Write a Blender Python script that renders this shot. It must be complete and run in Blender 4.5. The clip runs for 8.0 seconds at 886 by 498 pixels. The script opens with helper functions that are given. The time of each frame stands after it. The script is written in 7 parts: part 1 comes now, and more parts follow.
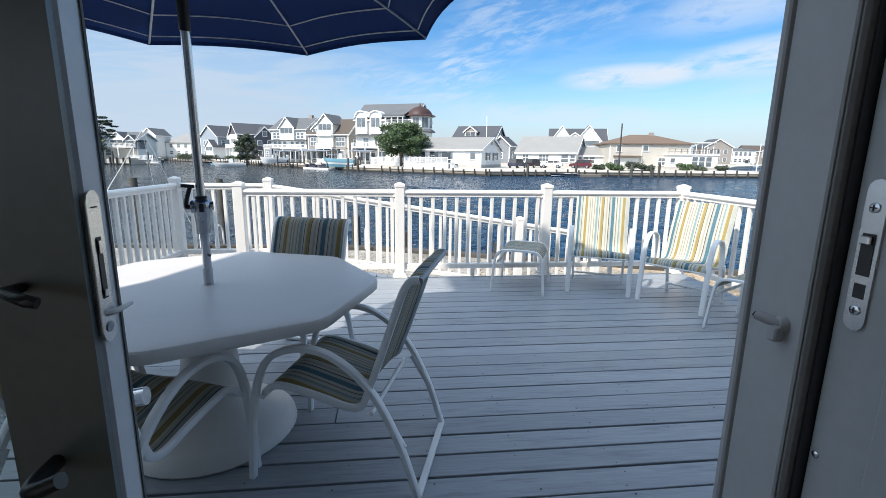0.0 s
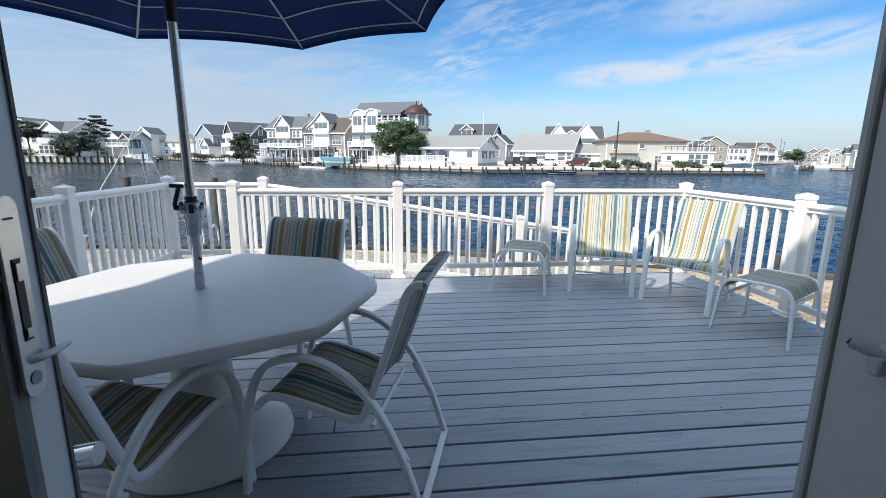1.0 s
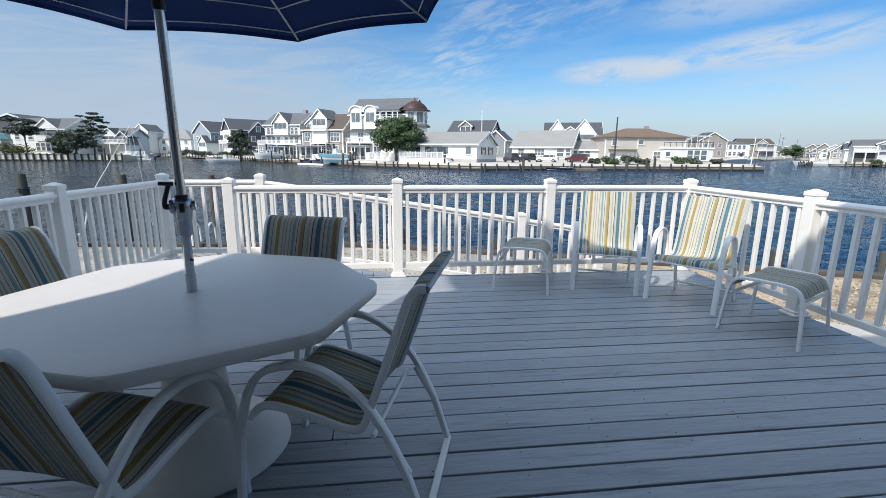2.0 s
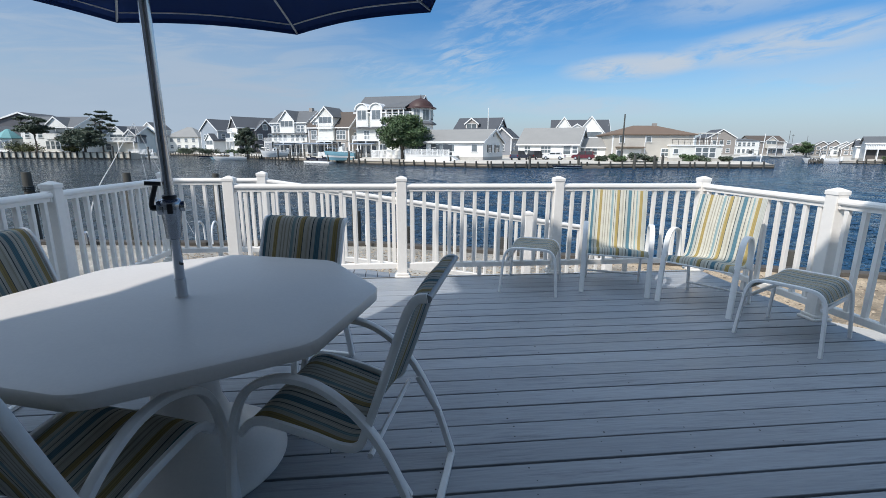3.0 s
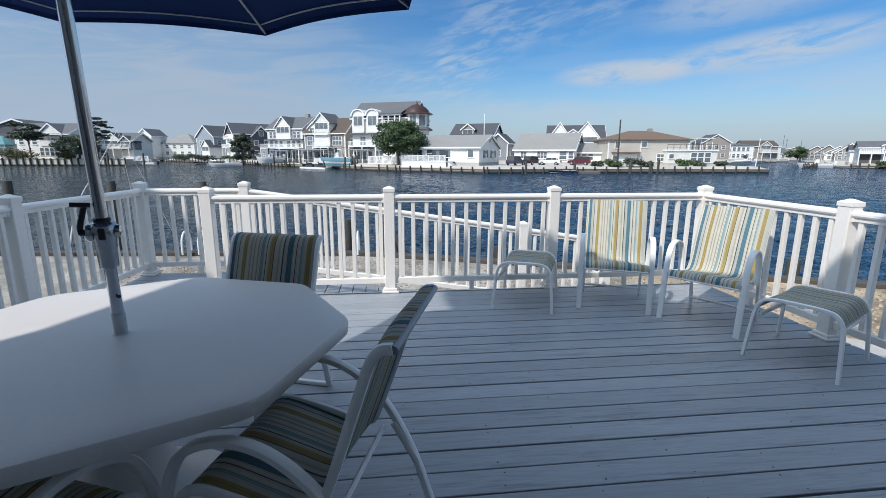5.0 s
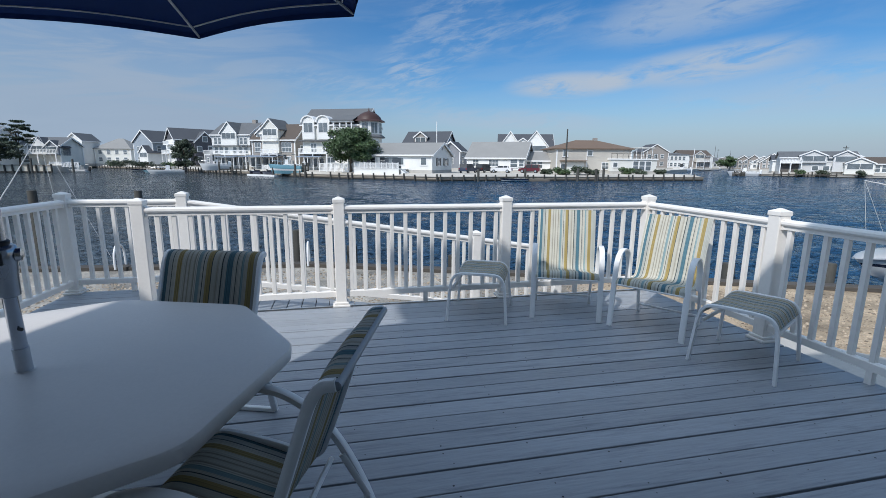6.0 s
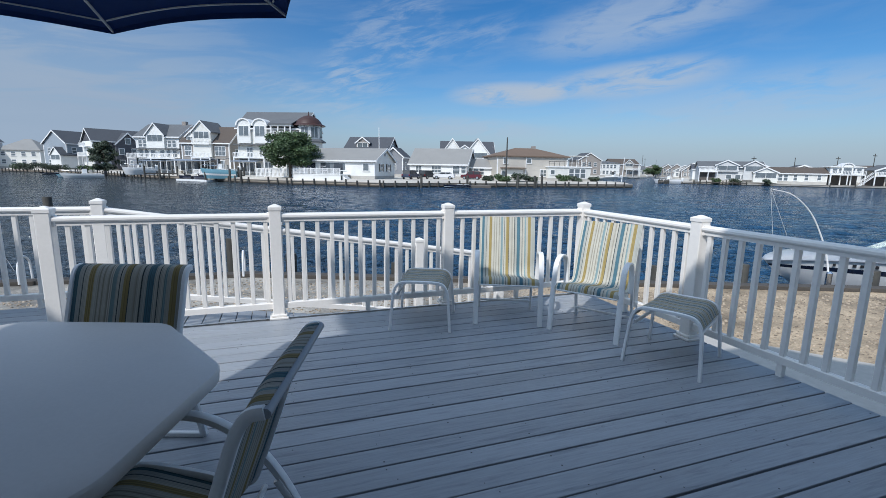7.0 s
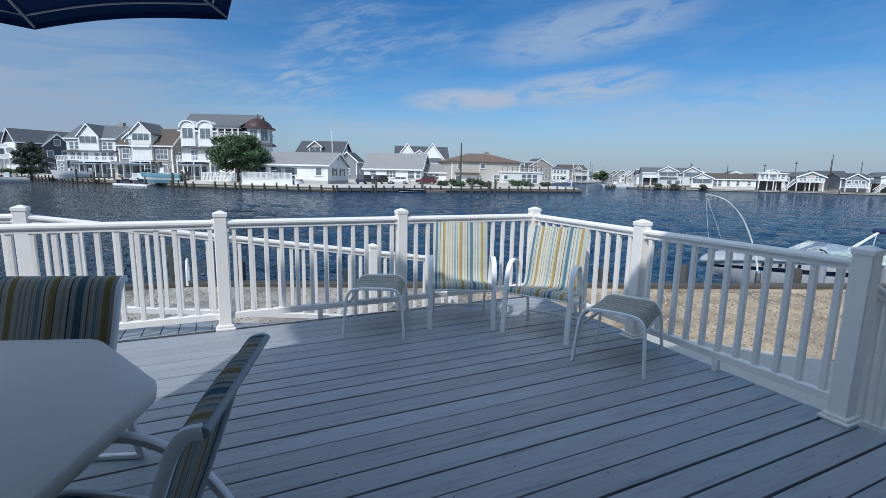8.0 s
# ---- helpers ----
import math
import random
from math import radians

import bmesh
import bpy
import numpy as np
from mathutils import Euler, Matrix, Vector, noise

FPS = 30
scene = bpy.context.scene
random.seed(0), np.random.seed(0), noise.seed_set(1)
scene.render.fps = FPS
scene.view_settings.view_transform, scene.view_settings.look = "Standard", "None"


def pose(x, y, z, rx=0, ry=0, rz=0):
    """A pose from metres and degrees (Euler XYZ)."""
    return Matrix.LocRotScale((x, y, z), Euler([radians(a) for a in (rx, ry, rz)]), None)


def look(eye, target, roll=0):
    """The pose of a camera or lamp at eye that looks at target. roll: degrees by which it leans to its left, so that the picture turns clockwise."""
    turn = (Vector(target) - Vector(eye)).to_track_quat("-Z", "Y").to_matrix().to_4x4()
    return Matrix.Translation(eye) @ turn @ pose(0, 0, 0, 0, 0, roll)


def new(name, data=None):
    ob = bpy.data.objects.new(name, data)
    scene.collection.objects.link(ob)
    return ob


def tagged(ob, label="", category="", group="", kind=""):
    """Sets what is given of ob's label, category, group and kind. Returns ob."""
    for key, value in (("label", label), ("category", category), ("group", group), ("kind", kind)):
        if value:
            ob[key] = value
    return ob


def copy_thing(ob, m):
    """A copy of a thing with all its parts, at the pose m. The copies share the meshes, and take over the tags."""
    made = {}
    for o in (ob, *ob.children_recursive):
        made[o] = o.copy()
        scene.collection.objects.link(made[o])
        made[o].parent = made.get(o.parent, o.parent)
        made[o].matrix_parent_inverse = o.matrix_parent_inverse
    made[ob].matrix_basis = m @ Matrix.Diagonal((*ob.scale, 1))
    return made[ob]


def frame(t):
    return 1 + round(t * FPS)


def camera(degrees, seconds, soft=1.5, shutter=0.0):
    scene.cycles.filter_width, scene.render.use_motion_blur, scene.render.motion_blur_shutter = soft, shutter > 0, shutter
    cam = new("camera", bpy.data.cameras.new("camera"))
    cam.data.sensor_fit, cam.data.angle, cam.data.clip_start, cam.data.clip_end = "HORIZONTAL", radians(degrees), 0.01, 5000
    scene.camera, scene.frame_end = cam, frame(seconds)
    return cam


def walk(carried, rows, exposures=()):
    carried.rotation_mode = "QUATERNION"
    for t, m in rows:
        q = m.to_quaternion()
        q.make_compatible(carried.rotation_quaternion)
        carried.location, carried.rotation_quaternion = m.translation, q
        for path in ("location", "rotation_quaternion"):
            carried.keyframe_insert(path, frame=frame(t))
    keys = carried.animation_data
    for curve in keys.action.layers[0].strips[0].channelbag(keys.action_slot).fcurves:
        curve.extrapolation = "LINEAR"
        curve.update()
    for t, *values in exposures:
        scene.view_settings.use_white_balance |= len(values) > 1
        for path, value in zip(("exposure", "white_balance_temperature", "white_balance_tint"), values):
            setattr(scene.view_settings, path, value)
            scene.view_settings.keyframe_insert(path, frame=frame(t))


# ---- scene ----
# camera and walk
cam = camera(88.3, 8.0, 0.6)
PATH = [
    (0, (-0.073, -0.904, 1.331), (0.147, 1.045, 0.936), 0.8),
    (0.5, (-0.079, -0.859, 1.329), (0.146, 1.089, 0.932), 0.7),
    (1, (-0.088, -0.804, 1.327), (0.145, 1.141, 0.925), 0.6),
    (1.5, (-0.096, -0.761, 1.325), (0.144, 1.183, 0.916), 0.5),
    (3, (-0.072, -0.594, 1.322), (0.14, 1.349, 0.896), 0.4),
    (3.5, (-0.046, -0.528, 1.324), (0.137, 1.418, 0.899), 0.4),
    (4, (-0.019, -0.459, 1.331), (0.145, 1.488, 0.906), 0.3),
    (5.5, (0.037, -0.313, 1.365), (0.345, 1.625, 0.979), 0.3),
    (6, (0.049, -0.278, 1.376), (0.472, 1.642, 1.005), 0.5),
    (6.5, (0.063, -0.255, 1.382), (0.607, 1.636, 1.026), 0.8),
    (7, (0.071, -0.247, 1.387), (0.73, 1.61, 1.045), 1.0),
    (7.5, (0.077, -0.249, 1.391), (0.842, 1.57, 1.063), 1.3),
    (8, (0.09, -0.256, 1.395), (0.929, 1.532, 1.077), 1.2),
]
EXPOSURE = [(0, 0.54, 6000, 10), (1.0, 0.42, 5950, 10), (2.0, 0.23, 5900, 10), (3.5, 0.0, 5820, 10), (4.2, 0.0, 5820, 10), (5.5, -0.04, 5700, 10), (6.0, -0.20, 5600, 10), (7.0, -0.21, 5530, 10), (8.0, -0.25, 5430, 10)]
walk(cam, [(t, look(e, g, r)) for t, e, g, r in PATH], EXPOSURE)

# ---- light: afternoon sun from behind the house, cirrus sky ----
SUN_WAY = Vector((0.79, 0.66, -1.0)).normalized()
sun_elev = math.asin(-SUN_WAY.z)
sun_data = bpy.data.lights.new("sun", "SUN")
sun_data.energy, sun_data.angle, sun_data.color = 3.9, radians(0.6), (1.0, 0.89, 0.75)
sun = new("sun", sun_data)
sun.matrix_world = look((0, 0, 30), Vector((0, 0, 30)) + SUN_WAY)

world = bpy.data.worlds.new("sky")
scene.world = world
world.use_nodes = True


def sky_nodes():
    nt = world.node_tree
    N, L = nt.nodes, nt.links
    N.clear()
    out = N.new("ShaderNodeOutputWorld")
    bg = N.new("ShaderNodeBackground")
    sky = N.new("ShaderNodeTexSky")
    sky.sky_type, sky.sun_disc = "NISHITA", False
    sky.sun_elevation = sun_elev
    sky.sun_rotation = math.atan2(-SUN_WAY.x, -SUN_WAY.y)
    sky.air_density, sky.dust_density, sky.ozone_density = 1.0, 0.6, 2.0
    co = N.new("ShaderNodeTexCoord")
    sep = N.new("ShaderNodeSeparateXYZ")
    L.new(co.outputs["Generated"], sep.inputs[0])

    def mth(op, a, b=None, clamp=False):
        n = N.new("ShaderNodeMath")
        n.operation, n.use_clamp = op, clamp
        for i, v in enumerate((a, b)):
            if v is None:
                continue
            if isinstance(v, (int, float)):
                n.inputs[i].default_value = v
            else:
                L.new(v, n.inputs[i])
        return n.outputs[0]

    x, y, z = sep.outputs
    az = mth("MULTIPLY", mth("ARCTAN2", x, y), 57.2958)
    el = mth("MULTIPLY", mth("ARCSINE", z), 57.2958)
    comb = N.new("ShaderNodeCombineXYZ")
    L.new(az, comb.inputs[0])
    L.new(el, comb.inputs[1])

    def ranged(sock, lo, hi, to_lo=0.0, to_hi=1.0):
        mr = N.new("ShaderNodeMapRange")
        mr.interpolation_type = "SMOOTHSTEP"
        for k, v in (("From Min", lo), ("From Max", hi), ("To Min", to_lo), ("To Max", to_hi)):
            mr.inputs[k].default_value = v
        L.new(sock, mr.inputs["Value"])
        return mr.outputs[0]

    def streaks(sx, sy, rot, lo, hi, seed, rough=0.6, warp=0.8):
        """Cirrus: noise drawn out along the wind, in degrees of bearing and height."""
        mp = N.new("ShaderNodeMapping")
        mp.vector_type = "TEXTURE"
        mp.inputs["Rotation"].default_value = (0, 0, radians(rot))
        mp.inputs["Scale"].default_value = (sx, sy, 1)
        mp.inputs["Location"].default_value = (seed, seed * 0.7, 0)
        L.new(comb.outputs[0], mp.inputs[0])
        ns = N.new("ShaderNodeTexNoise")
        ns.inputs["Scale"].default_value = 1.0
        ns.inputs["Detail"].default_value = 9
        ns.inputs["Roughness"].default_value = rough
        ns.inputs["Distortion"].default_value = warp
        L.new(mp.outputs[0], ns.inputs["Vector"])
        return ranged(ns.outputs["Fac"], lo, hi)

    def bank(a0, e0, w, h, tilt):
        """One cloud bank: 1 in its middle, 0 past its rim."""
        c, s = math.cos(radians(tilt)), math.sin(radians(tilt))
        da, de = mth("SUBTRACT", az, a0), mth("SUBTRACT", el, e0)
        u = mth("ADD", mth("MULTIPLY", da, c / w), mth("MULTIPLY", de, s / w))
        v = mth("ADD", mth("MULTIPLY", da, -s / h), mth("MULTIPLY", de, c / h))
        d = mth("ADD", mth("MULTIPLY", u, u), mth("MULTIPLY", v, v))
        return ranged(d, 1.0, 0.0)

    long_streaks = streaks(14, 2.2, 4, 0.36, 0.66, 3.0)
    fine_streaks = streaks(4.5, 1.0, 14, 0.40, 0.66, 11.0, 0.66, 0.5)
    ragged = streaks(6, 1.6, 6, 0.30, 0.56, 23.0, 0.62, 0.5)
    amount = mth("MULTIPLY", long_streaks, 0.12)
    for a0, e0, w, h, tilt, k in ((27.0, 8.9, 8.5, 1.7, 1, 1.0), (40.5, 10.2, 12.5, 2.3, 5, 0.85), (41.0, 16.0, 15.5, 3.6, 9, 0.58), (54.0, 7.6, 22.0, 3.2, 3, 0.42), (20.0, 5.2, 16.0, 1.5, -2, 0.5)):
        amount = mth("ADD", amount, mth("MULTIPLY", mth("MULTIPLY", bank(a0, e0, w, h, tilt), ragged), k))
    for a0, e0, w, h, tilt, k in ((12.0, 14.0, 11.0, 5.5, 40, 0.42), (9.0, 10.2, 6.0, 1.6, -12, 0.4), (3.0, 8.0, 14, 2.4, -10, 0.4), (22, 15, 9, 2.5, 12, 0.3)):
        amount = mth("ADD", amount, mth("MULTIPLY", mth("MULTIPLY", bank(a0, e0, w, h, tilt), fine_streaks), k))
    west = mth("MULTIPLY", ranged(az, 11.0, -20.0), ranged(long_streaks, 0.0, 1.0, 0.62, 0.95))
    west = mth("MULTIPLY", west, ranged(el, 17.0, 9.0, 0.55, 1.0))
    high = mth("MULTIPLY", ranged(el, 19.0, 33.0), ranged(long_streaks, 0.0, 1.0, 0.45, 0.95))
    veil = mth("ADD", mth("MULTIPLY", west, 0.98), mth("MULTIPLY", high, 1.0))
    veil = mth("ADD", veil, mth("MULTIPLY", ranged(el, 9.5, 0.0), 0.85), True)
    hue = N.new("ShaderNodeHueSaturation")
    hue.inputs["Saturation"].default_value = 1.36
    L.new(sky.outputs[0], hue.inputs["Color"])
    # thin veil and cloud banks; both shine more strongly towards the sun
    dot = N.new("ShaderNodeVectorMath")
    dot.operation = "DOT_PRODUCT"
    dot.inputs[1].default_value = -SUN_WAY
    L.new(co.outputs["Generated"], dot.inputs[0])
    sunward = ranged(dot.outputs["Value"], 0.0, 1.0, 1.0, 2.45)
    below = hue.outputs[0]
    for share, k, colour in ((veil, 0.95, (3.75, 4.35, 4.95)), (amount, 0.9, (5.0, 5.4, 5.7))):
        glow = N.new("ShaderNodeVectorMath")
        glow.operation = "SCALE"
        glow.inputs[0].default_value = colour
        L.new(sunward, glow.inputs["Scale"])
        mix = N.new("ShaderNodeMix")
        mix.data_type = "RGBA"
        L.new(mth("MULTIPLY", share, k, True), mix.inputs["Factor"])
        L.new(below, mix.inputs["A"])
        L.new(glow.outputs[0], mix.inputs["B"])
        below = mix.outputs["Result"]
    L.new(mix.outputs["Result"], bg.inputs["Color"])
    bg.inputs["Strength"].default_value = 0.107
    L.new(bg.outputs[0], out.inputs[0])


sky_nodes()

# ---- materials ----
def surface(name, base, var=0.12, scale=3.0, fine=60.0, rough=0.5, bump=0.1, metal=0.0, rand=0.0, stretch=(1, 1, 1), dirt=None, dirt_amount=0.0, dirt_scale=2.3, dirt_from=0.52, coat=0.0, island=0.0):
    """Base colour with broad and fine variation, bump, optional dirt blotches and a random tone per piece."""
    m = bpy.data.materials.new(name)
    m.use_nodes = True
    nt = m.node_tree
    N, L = nt.nodes, nt.links
    b = N["Principled BSDF"]
    b.inputs["Metallic"].default_value = metal
    b.inputs["Coat Weight"].default_value = coat
    co = N.new("ShaderNodeTexCoord")
    mp = N.new("ShaderNodeMapping")
    mp.inputs["Scale"].default_value = stretch
    L.new(co.outputs["Object"], mp.inputs[0])
    vec = mp.outputs[0]
    info = N.new("ShaderNodeObjectInfo")
    if rand:
        add = N.new("ShaderNodeVectorMath")
        add.operation = "MULTIPLY_ADD"
        add.inputs[0].default_value = (37, 19, 11)
        L.new(info.outputs["Random"], add.inputs[1])
        L.new(vec, add.inputs[2])
        vec = add.outputs[0]
    n1, n2 = N.new("ShaderNodeTexNoise"), N.new("ShaderNodeTexNoise")
    for n, s, d in ((n1, scale, 5), (n2, fine, 4)):
        n.inputs["Scale"].default_value, n.inputs["Detail"].default_value = s, d
        L.new(vec, n.inputs["Vector"])

    def ramp(sock, lo, hi):
        r = N.new("ShaderNodeMapRange")
        r.inputs["From Min"].default_value, r.inputs["From Max"].default_value = 0.3, 0.7
        r.inputs["To Min"].default_value, r.inputs["To Max"].default_value = lo, hi
        L.new(sock, r.inputs["Value"])
        return r.outputs[0]

    def mul(a, c):
        n = N.new("ShaderNodeMath")
        n.operation = "MULTIPLY"
        L.new(a, n.inputs[0])
        L.new(c, n.inputs[1])
        return n.outputs[0]

    tone = mul(ramp(n1.outputs["Fac"], 1 - var, 1 + var), ramp(n2.outputs["Fac"], 1 - var * 0.6, 1 + var * 0.6))
    if rand:
        r = N.new("ShaderNodeMapRange")
        r.inputs["To Min"].default_value, r.inputs["To Max"].default_value = 1 - rand, 1 + rand
        L.new(info.outputs["Random"], r.inputs["Value"])
        tone = mul(tone, r.outputs[0])
    if island:
        g = N.new("ShaderNodeNewGeometry")
        r = N.new("ShaderNodeMapRange")
        r.inputs["To Min"].default_value, r.inputs["To Max"].default_value = 1 - island, 1 + island
        L.new(g.outputs["Random Per Island"], r.inputs["Value"])
        tone = mul(tone, r.outputs[0])
    vm = N.new("ShaderNodeVectorMath")
    vm.operation = "SCALE"
    vm.inputs[0].default_value = base
    L.new(tone, vm.inputs["Scale"])
    col = vm.outputs[0]
    if dirt:
        n3 = N.new("ShaderNodeTexNoise")
        n3.inputs["Scale"].default_value, n3.inputs["Detail"].default_value = scale * dirt_scale, 8
        n3.inputs["Roughness"].default_value = 0.7
        L.new(vec, n3.inputs["Vector"])
        r = N.new("ShaderNodeMapRange")
        r.inputs["From Min"].default_value, r.inputs["From Max"].default_value = dirt_from, dirt_from + 0.2
        r.inputs["To Max"].default_value = dirt_amount
        L.new(n3.outputs["Fac"], r.inputs["Value"])
        mx = N.new("ShaderNodeMix")
        mx.data_type = "RGBA"
        L.new(r.outputs[0], mx.inputs["Factor"])
        L.new(col, mx.inputs["A"])
        mx.inputs["B"].default_value = (*dirt, 1)
        col = mx.outputs["Result"]
    L.new(col, b.inputs["Base Color"])
    L.new(ramp(n1.outputs["Fac"], max(0.02, rough - 0.08), min(1, rough + 0.08)), b.inputs["Roughness"])
    if bump:
        bp = N.new("ShaderNodeBump")
        bp.inputs["Strength"].default_value = bump
        bp.inputs["Distance"].default_value = 0.3 / fine
        L.new(n2.outputs["Fac"], bp.inputs["Height"])
        L.new(bp.outputs[0], b.inputs["Normal"])
    return m


def glass(name, tint=(0.03, 0.04, 0.05), rough=0.03):
    """Dark glossy pane of a far window: what is behind it stays dark."""
    m = surface(name, tint, 0.3, 0.7, 5, rough, 0)
    m.node_tree.nodes["Principled BSDF"].inputs["Specular IOR Level"].default_value = 0.9
    return m


def clear_glass(name):
    m = bpy.data.materials.new(name)
    m.use_nodes = True
    b = m.node_tree.nodes["Principled BSDF"]
    b.inputs["Transmission Weight"].default_value = 1.0
    b.inputs["Roughness"].default_value = 0.0
    b.inputs["IOR"].default_value = 1.45
    b.inputs["Base Color"].default_value = (0.85, 0.93, 0.9, 1)
    return m


def water_material():
    m = bpy.data.materials.new("water")
    m.use_nodes = True
    nt = m.node_tree
    N, L = nt.nodes, nt.links
    b = N["Principled BSDF"]
    b.inputs["Roughness"].default_value = 0.09
    b.inputs["IOR"].default_value = 1.33
    b.inputs["Specular IOR Level"].default_value = 0.5
    co = N.new("ShaderNodeTexCoord")
    last = None
    for scale, stretch, dist, strength, rot in ((0.6, 1.4, 0.5, 1.0, 5), (1.7, 1.2, 0.95, 1.0, -8), (4.5, 1.2, 0.30, 1.0, 10)):
        mp = N.new("ShaderNodeMapping")
        mp.inputs["Rotation"].default_value = (0, 0, radians(rot))
        mp.inputs["Scale"].default_value = (1, stretch, 1)
        L.new(co.outputs["Object"], mp.inputs[0])
        n = N.new("ShaderNodeTexNoise")
        n.inputs["Scale"].default_value, n.inputs["Detail"].default_value = scale, 3
        n.inputs["Distortion"].default_value = 0.8
        L.new(mp.outputs[0], n.inputs["Vector"])
        bp = N.new("ShaderNodeBump")
        bp.inputs["Strength"].default_value, bp.inputs["Distance"].default_value = strength, dist
        L.new(n.outputs["Fac"], bp.inputs["Height"])
        if last:
            L.new(last, bp.inputs["Normal"])
        last = bp.outputs[0]
    L.new(last, b.inputs["Normal"])
    # body colour varies in patches that stand for lighter and darker ripples
    n = N.new("ShaderNodeTexNoise")
    n.inputs["Scale"].default_value, n.inputs["Detail"].default_value, n.inputs["Roughness"].default_value = 1.6, 8, 0.75
    mp = N.new("ShaderNodeMapping")
    mp.inputs["Scale"].default_value = (0.45, 1.6, 1)
    L.new(co.outputs["Object"], mp.inputs[0])
    L.new(mp.outputs[0], n.inputs["Vector"])
    cr = N.new("ShaderNodeValToRGB")
    cr.color_ramp.elements[0].position, cr.color_ramp.elements[0].color = 0.36, (0.013, 0.045, 0.092, 1)
    cr.color_ramp.elements[1].position, cr.color_ramp.elements[1].color = 0.68, (0.028, 0.092, 0.185, 1)
    L.new(n.outputs["Fac"], cr.inputs[0])
    # grey sky reflection painted into the west side's colour; the channel side is blue
    sep = N.new("ShaderNodeSeparateXYZ")
    L.new(co.outputs["Object"], sep.inputs[0])
    west_grey = N.new("ShaderNodeMapRange")
    west_grey.interpolation_type = "SMOOTHSTEP"
    for k, v in (("From Min", 12.0), ("From Max", -16.0)):
        west_grey.inputs[k].default_value = v
    L.new(sep.outputs[0], west_grey.inputs["Value"])
    grey = N.new("ShaderNodeValToRGB")
    grey.color_ramp.elements[0].position, grey.color_ramp.elements[0].color = 0.36, (0.040, 0.052, 0.060, 1)
    grey.color_ramp.elements[1].position, grey.color_ramp.elements[1].color = 0.68, (0.085, 0.102, 0.112, 1)
    L.new(n.outputs["Fac"], grey.inputs[0])
    mix = N.new("ShaderNodeMix")
    mix.data_type = "RGBA"
    L.new(west_grey.outputs[0], mix.inputs["Factor"])
    L.new(cr.outputs[0], mix.inputs["A"])
    L.new(grey.outputs[0], mix.inputs["B"])
    L.new(mix.outputs["Result"], b.inputs["Base Color"])
    return m


